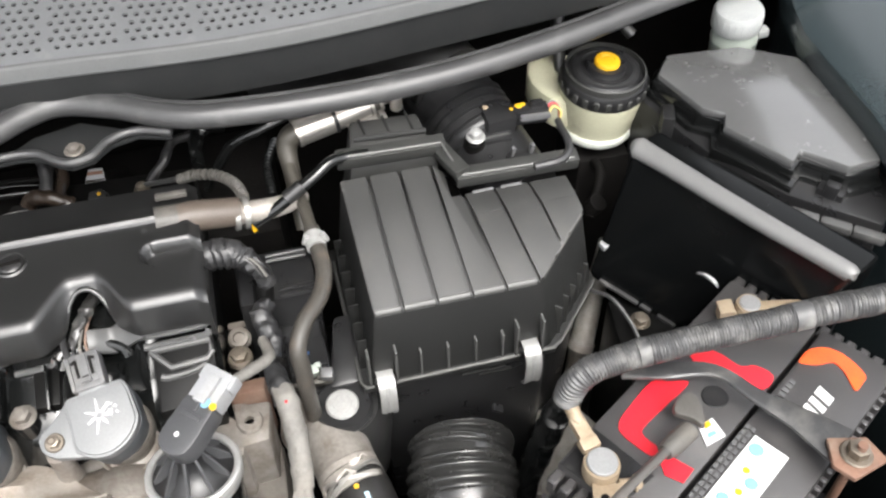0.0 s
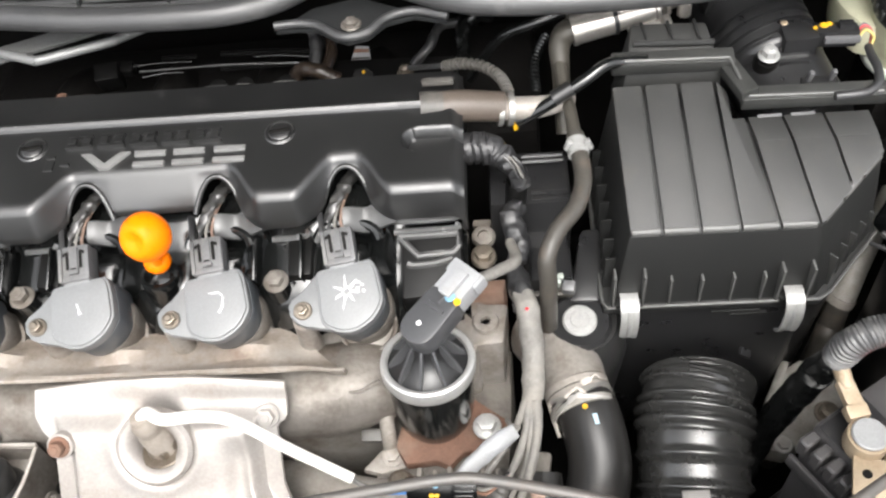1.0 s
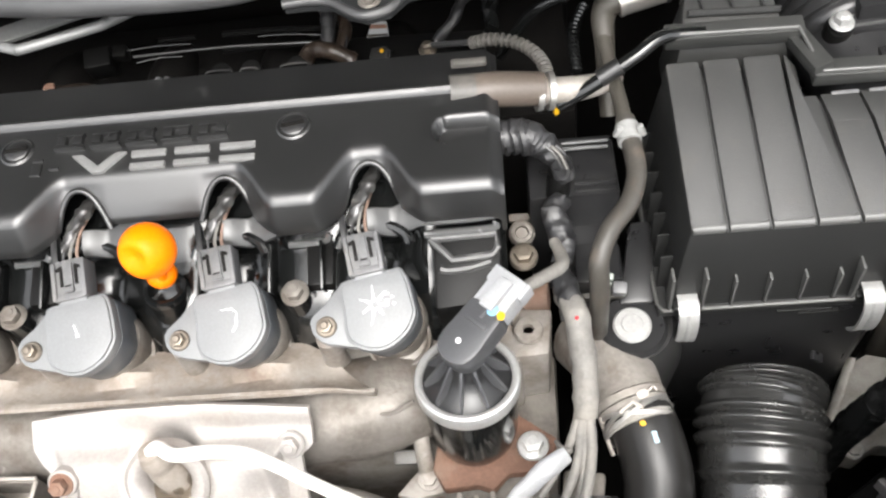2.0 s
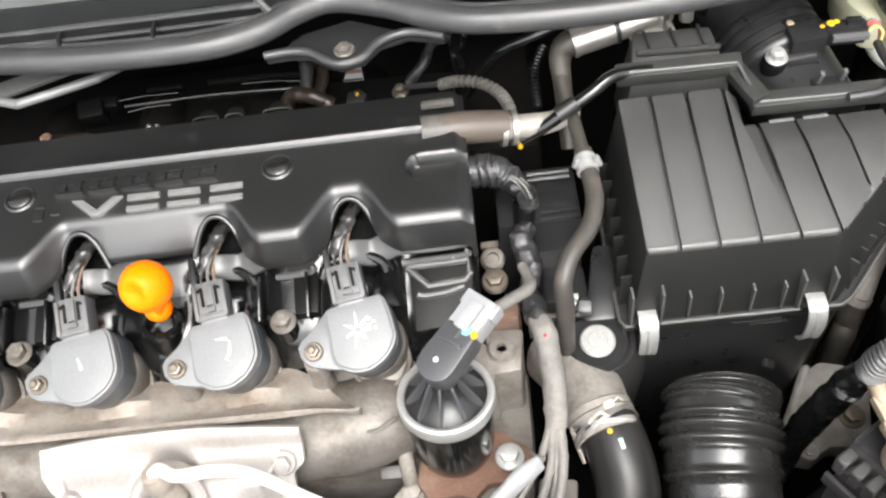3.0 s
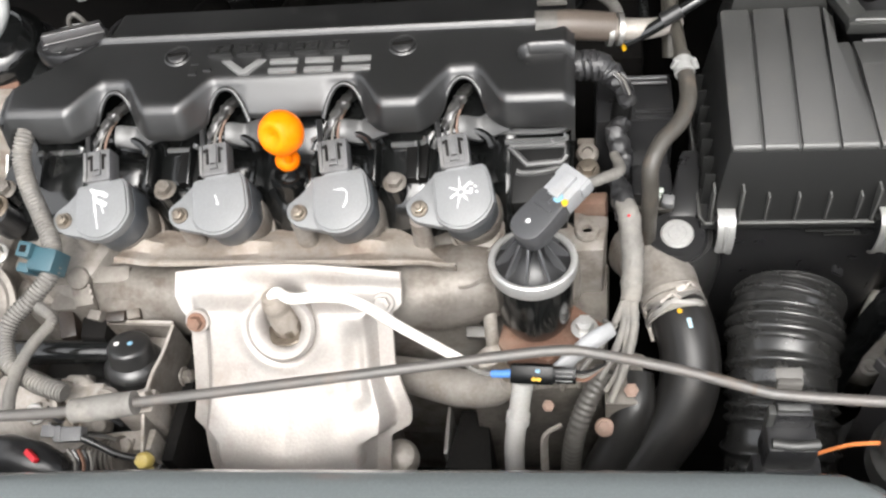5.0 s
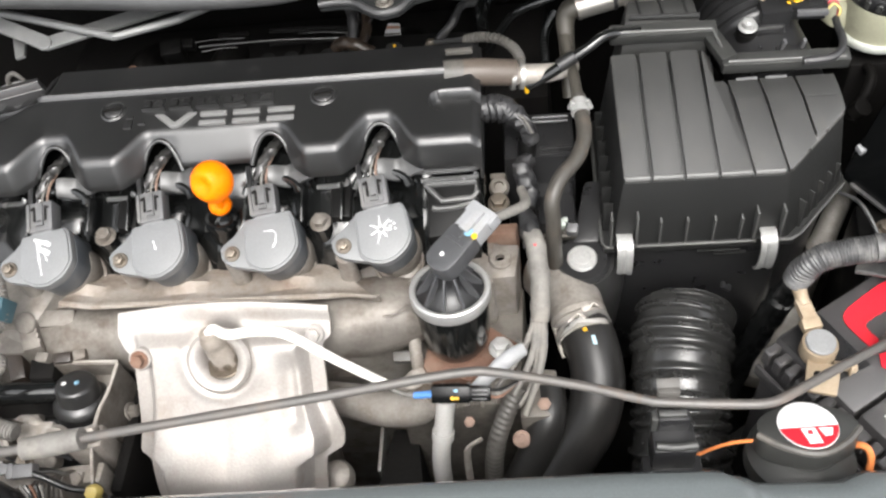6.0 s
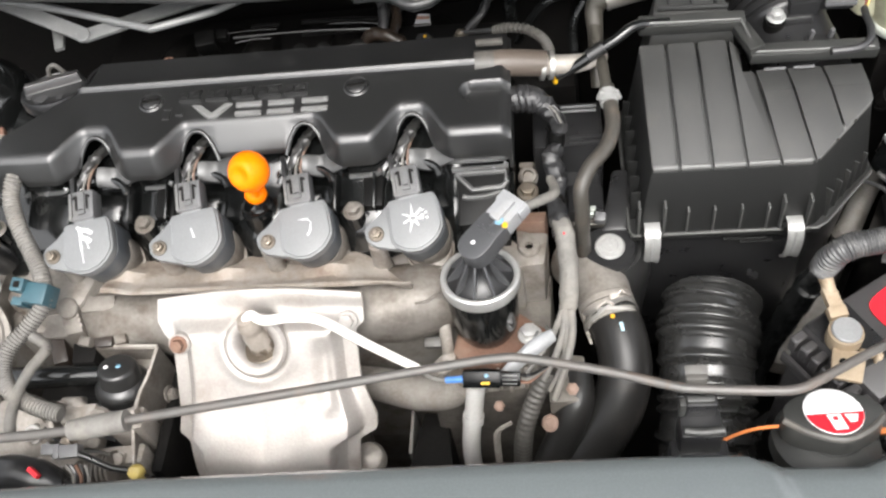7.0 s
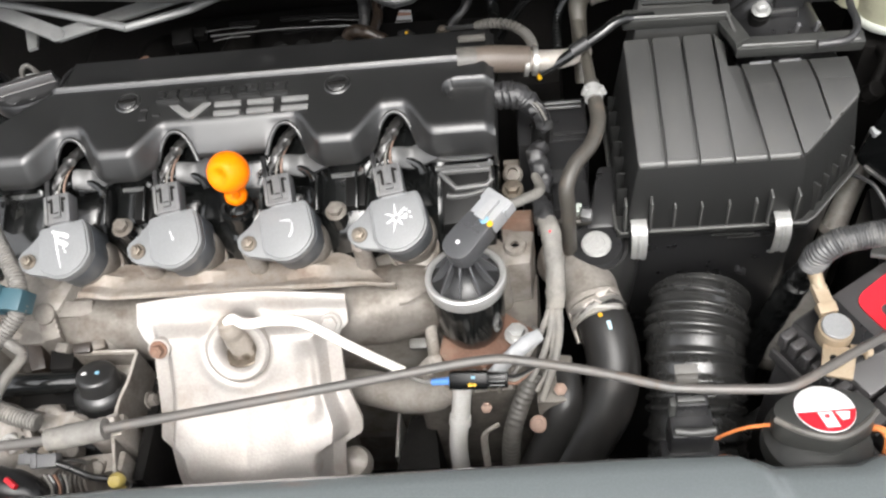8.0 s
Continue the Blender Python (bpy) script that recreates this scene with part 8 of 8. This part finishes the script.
part("white_hose", tube([(-0.25, 0.19, 0.865), (-0.226, 0.178, 0.882), (-0.214, 0.166, 0.882), (-0.211, 0.152, 0.872), (-0.222, 0.142, 0.860), (-0.245, 0.145, 0.85)], 0.007, 12), M_CLEAR, tower, "white hose end")
part("bracket", slab([(-0.30, 0.098), (-0.222, 0.102), (-0.216, 0.124), (-0.226, 0.138), (-0.30, 0.140)], 0.60, 0.805, 2, 0.004, rough=0.002), M_PLATE, tower, "pale stained bracket")
part("rusty_rim", slab([(-0.30, 0.1395), (-0.227, 0.1385), (-0.232, 0.150), (-0.30, 0.152)], 0.60, 0.803, 2, 0.003, rough=0.002), M_RUST, tower, "rust-brown bracket rim")
# Near-black colours put the deep shade behind the cover into the manifold.
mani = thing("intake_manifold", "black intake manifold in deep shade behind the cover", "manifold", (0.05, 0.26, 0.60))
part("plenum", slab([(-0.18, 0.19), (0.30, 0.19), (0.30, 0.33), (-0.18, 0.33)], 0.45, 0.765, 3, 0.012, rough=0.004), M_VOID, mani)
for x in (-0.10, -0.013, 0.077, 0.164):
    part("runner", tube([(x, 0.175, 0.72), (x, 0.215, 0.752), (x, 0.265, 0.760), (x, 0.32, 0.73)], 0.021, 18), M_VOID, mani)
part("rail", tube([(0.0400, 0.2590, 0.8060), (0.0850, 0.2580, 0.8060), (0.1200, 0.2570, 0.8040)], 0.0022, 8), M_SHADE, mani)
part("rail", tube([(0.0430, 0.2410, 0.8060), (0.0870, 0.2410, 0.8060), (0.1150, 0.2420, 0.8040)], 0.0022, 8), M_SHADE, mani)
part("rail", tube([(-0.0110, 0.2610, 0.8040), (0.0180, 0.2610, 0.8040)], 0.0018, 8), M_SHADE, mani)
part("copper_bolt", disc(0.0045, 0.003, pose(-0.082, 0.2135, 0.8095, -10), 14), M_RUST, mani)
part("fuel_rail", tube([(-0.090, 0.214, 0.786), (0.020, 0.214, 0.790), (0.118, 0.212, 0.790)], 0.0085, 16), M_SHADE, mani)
part("oily_hose", bumpy(tube([(-0.126, 0.196, 0.784), (-0.104, 0.209, 0.794), (-0.080, 0.217, 0.799), (-0.056, 0.217, 0.799), (-0.032, 0.210, 0.795), (-0.008, 0.203, 0.790)], [0.0075, 0.0075, 0.0070, 0.0064, 0.0055, 0.0045], 16, 8), 0.0010, 80), M_STAIN, mani, "oily brown hose in shade")
for x, w in ((0.0440, 0.020), (0.0660, 0.014), (0.1000, 0.022)):
    part("injector", lathe([(0, -0.022), (0.0060, -0.022), (0.0060, -0.004), (0.0075, -0.002), (0.0075, 0.003), (0, 0.004)], pose(x, 0.220, 0.803, 24), 16), M_SHADE, mani)
    # Lip drawn as a thin grey tube, for the glint on the injector.
    part("injector_lip", tube([(x - w / 2, 0.213, 0.8065), (x - w / 2 + 0.002, 0.2155, 0.8100), (x + w / 2 - 0.002, 0.2155, 0.8100), (x + w / 2, 0.213, 0.8065)], 0.0006, 6, 3), M_CONDUIT, mani)
# Thin grey tubes stand for highlight lines along the rail.
for k, (a, b) in enumerate((((-0.038, 0.245, 0.8100), (0.019, 0.246, 0.8110)), ((0.070, 0.247, 0.8110), (0.123, 0.241, 0.8110)), ((-0.020, 0.233, 0.8090), (0.014, 0.2345, 0.8100)))):
    part("highlight_line", tube([a, Vector(a).lerp(Vector(b), 0.5) + Vector((0, 0.0012, 0.0006)), b], 0.0004, 6, 4), M_CONDUIT, mani)
part("rail_plug", join(block((0.020, 0.016, 0.020), pose(-0.050, 0.240, 0.806, 20, 0, 8), 0.002), block((0.012, 0.010, 0.010), pose(-0.036, 0.246, 0.808, 20), 0.002)), M_SHADE, mani)
# One more highlight line, modelled as a thin tube.
part("rail_highlight", tube([(-0.020, 0.232, 0.8160), (0.050, 0.2315, 0.8175), (0.112, 0.229, 0.8165)], 0.0009, 6, 6), M_WRAP, mani)
part("injector_clip", join(block((0.004, 0.004, 0.006), pose(0.0020, 0.209, 0.8120, 20), 0.001), block((0.003, 0.003, 0.005), pose(0.0080, 0.2095, 0.8120, 20), 0.0008)), M_CONN, mani)
for k, (bend, r, mt) in enumerate((([(0.104, 0.228, 0.800), (0.113, 0.226, 0.812), (0.128, 0.219, 0.815), (0.142, 0.215, 0.807)], 0.0060, M_STAIN), ([(0.121, 0.222, 0.808), (0.124, 0.240, 0.818), (0.122, 0.254, 0.824), (0.116, 0.268, 0.826)], 0.0048, M_WRAP), ([(0.128, 0.222, 0.808), (0.136, 0.240, 0.812), (0.133, 0.256, 0.815), (0.142, 0.272, 0.812)], 0.0042, M_STAIN), ([(0.200, 0.236, 0.800), (0.214, 0.244, 0.812), (0.222, 0.262, 0.815), (0.238, 0.272, 0.812)], 0.0040, M_WRAP))):
    part("oily_hose", bumpy(tube(bend, r, 14, 12, wobble=0.15), 0.0007, 120), mt, mani)
for k in range(4):
    part("thin_wire", tube([(0.118 + 0.006 * k, 0.232 - 0.003 * k, 0.812), (0.124 + 0.005 * k, 0.250, 0.822 - 0.002 * k), (0.110 + 0.014 * k, 0.272, 0.820)], 0.0011, 6, 5), (M_CONDUIT, M_RUBBER, M_STAIN, M_WRAP)[k], mani)
LT = pose(0.158, 0.247, 0.806, 24, 0, -8)
part("label_tag", prism([(-0.0075, -0.0060), (0.0085, -0.0045), (0.0060, 0.0065), (-0.0050, 0.0065)], 0, 0.0012, 0.0003, 0, LT), M_PALECONN, mani, "pale tag with a red stripe")
part("stripe", prism([(-0.0060, 0.0005), (0.0068, 0.0012), (0.0062, 0.0040), (-0.0054, 0.0038)], 0.0012, 0.0016, 0, 0, LT), M_RUST, mani)
part("stripe", prism([(-0.0070, -0.0058), (0.0080, -0.0044), (0.0078, -0.0030), (-0.0068, -0.0040)], 0.0012, 0.0016, 0, 0, LT), M_STAIN, mani)
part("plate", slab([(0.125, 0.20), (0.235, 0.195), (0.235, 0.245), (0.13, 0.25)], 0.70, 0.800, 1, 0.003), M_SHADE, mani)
part("eye", prism([(-0.0080, -0.0050), (0.0060, -0.0060), (0.0085, 0.0020), (0.0030, 0.0065), (-0.0060, 0.0050)], 0, 0.004, 0.001, 0, pose(0.160, 0.223, 0.803, 24)), M_BLACK, mani)
part("yellow_mark", disc(0.0015, 0.001, pose(0.1615, 0.2235, 0.8072, 24), 10), M_YELLOW, mani)
part("bolt", hex_head(0.0046, 0.005, pose(0.194, 0.226, 0.801)), M_BOLT, mani)
part("wire_rod", tube([(0.197, 0.226, 0.806), (0.228, 0.212, 0.818)], 0.0022, 8), M_CONDUIT, mani)
loom = thing("corrugated_loom", "thin grey corrugated wire loom behind the breather hose", "wiring", (0.25, 0.19, 0.80))
part("loom", tube([(0.226, 0.2125, 0.817), (0.240, 0.203, 0.827), (0.256, 0.195, 0.830), (0.268, 0.182, 0.831), (0.2735, 0.165, 0.834), (0.274, 0.150, 0.836)], 0.0046, 12, 10, rings=20, depth=0.0026), M_GREYRUB, loom)
dark = thing("vacuum_hose", "black rubber vacuum hose in shade", "hose", (0.28, 0.20, 0.80))
part("hose", tube([(0.245, 0.215, 0.80), (0.262, 0.212, 0.83), (0.275, 0.205, 0.85), (0.300, 0.203, 0.862), (0.335, 0.215, 0.865)], 0.0040, 10), M_GLOSS, dark)

part("ribbed_hose", tube([(0.295, 0.178, 0.815), (0.296, 0.209, 0.820), (0.306, 0.235, 0.822)], 0.0042, 12, 8, rings=16, depth=0.0012), M_GLOSS, dark)
part("taped_hose", bumpy(tube([(0.241, 0.236, 0.805), (0.240, 0.259, 0.812), (0.250, 0.273, 0.815), (0.264, 0.279, 0.812)], 0.0060, 16, 12), 0.0022, 130), M_GLOSS, dark)

# ---- more of the accessory side ----
side = thing("idler_pulley", "grey steel idler pulley and cast arm by the timing cover", "pulley", (-0.22, -0.05, 0.60))
part("arm", slab([(-0.245, -0.075), (-0.205, -0.060), (-0.188, -0.020), (-0.205, -0.010), (-0.235, -0.040)], 0.60, 0.738, 2, 0.005, rough=0.002), M_ALLOY, side)
part("wheel", lathe([(0, 0), (0.022, 0), (0.0245, 0.002), (0.0225, 0.005), (0.0225, 0.013), (0.0245, 0.016), (0.022, 0.018), (0, 0.018)], pose(-0.208, -0.072, 0.722, 70, 0, -20), 32), M_IRON, side)
part("bolt", hex_head(0.0062, 0.006, pose(-0.205, -0.034, 0.739, 20)), M_BOLT, side)
belt = thing("drive_belt", "black ribbed rubber drive belt", "belt", (-0.2, -0.09, 0.60))
part("belt", tube([(-0.215, -0.098, 0.62), (-0.216, -0.086, 0.690), (-0.214, -0.062, 0.735), (-0.210, -0.030, 0.742)], 0.006, 10, flat=0.4), M_RUBBER, belt)

pump = thing("power_steering_pump", "dusty grey cast pump with hose union", "pump", (-0.15, -0.10, 0.60))
part("body", bumpy(lathe([(0, 0), (0.026, 0), (0.030, 0.006), (0.030, 0.022), (0.024, 0.028), (0.012, 0.031), (0, 0.031)], pose(-0.168, -0.108, 0.700, 35, -15), 36), 0.0012, 60), M_CAST, pump)
part("union", tube([(-0.135, -0.096, 0.724), (-0.118, -0.103, 0.734), (-0.104, -0.110, 0.732)], [0.004, 0.005, 0.004], 14), M_CAST, pump)
part("bolt", hex_head(0.0055, 0.006, pose(-0.150, -0.126, 0.728, 35)), M_STEEL, pump)
part("bolt", hex_head(0.0050, 0.006, pose(-0.118, -0.133, 0.727, 35)), M_BOLT, pump)
part("bracket", slab([(-0.150, -0.152), (-0.060, -0.146), (-0.060, -0.130), (-0.150, -0.138)], 0.60, 0.716, 2, 0.003, rough=0.0015), M_CAST, pump)
part("lug", block((0.024, 0.012, 0.016), pose(-0.072, -0.118, 0.736, 25, 0, 10), 0.003), M_CAST, pump)
part("rib", block((0.004, 0.030, 0.012), pose(-0.134, -0.118, 0.732, 30, 0, 16), 0.001), M_ALLOY, pump)

fit_block = thing("cam_sensor_cover", "dirty cast cover with fittings at the head's end", "engine", (-0.16, -0.01, 0.68))
part("cover", slab([(-0.185, -0.022), (-0.125, -0.026), (-0.112, 0.012), (-0.180, 0.020)], 0.69, 0.762, 3, 0.005, rough=0.002), M_ALLOY, fit_block)
part("boss", disc(0.009, 0.010, pose(-0.136, -0.022, 0.752, 35), 20), M_IRON, fit_block)
for k in range(4):
    part("cast_mark", block((0.003, 0.006, 0.001), pose(-0.128 + 0.004 * k, -0.034, 0.744 - 0.004 * k, 60, 0, -20), 0.0003), M_ALLOY, fit_block)
part("cast_pad", bumpy(prism([(-0.1500, -0.016), (-0.1350, -0.011), (-0.1220, -0.044), (-0.1370, -0.047)], 0.70, lambda x, y: 0.7605 + 0.36 * (y + 0.014), 0.0015), 0.0006, 110), M_IRON, fit_block)
for k, w in enumerate((0.0035, 0.0028, 0.0035, 0.0030)):
    part("cast_mark", block((w, 0.0022, 0.0008), pose(-0.1300 + 0.0022 * k, -0.0270 - 0.0042 * k, 0.7566 - 0.0015 * k, 20, 0, -66), 0.0003), M_CAST, fit_block)
part("rust_web", bumpy(prism([(-0.160, -0.038), (-0.146, -0.040), (-0.138, -0.062), (-0.150, -0.066)], 0.66, lambda x, y: 0.740 + 0.3 * (y + 0.040), 0.002), 0.0010, 90), M_STAIN, fit_block)
# Solid near-black block in place of a shaded recess.
part("recess_shade", prism([(-0.134, -0.049), (-0.112, -0.051), (-0.110, -0.068), (-0.130, -0.068)], 0.66, 0.7395, 0.002), M_VOID, fit_block)
for k, (x, y, w) in enumerate(((-0.120, -0.0500, 0.012), (-0.103, -0.0515, 0.016), (-0.090, -0.0490, 0.010))):
    part("cast_lug", bumpy(block((w, 0.008, 0.012), pose(x, y, 0.741, 18, 6 * k - 6, 14 * k - 10), 0.0018), 0.0009, 130), (M_IRON, M_STAIN, M_IRON)[k], fit_block)
part("seat", block((0.030, 0.014, 0.010), pose(-0.112, -0.020, 0.752, 20), 0.002), M_IRON, fit_block)
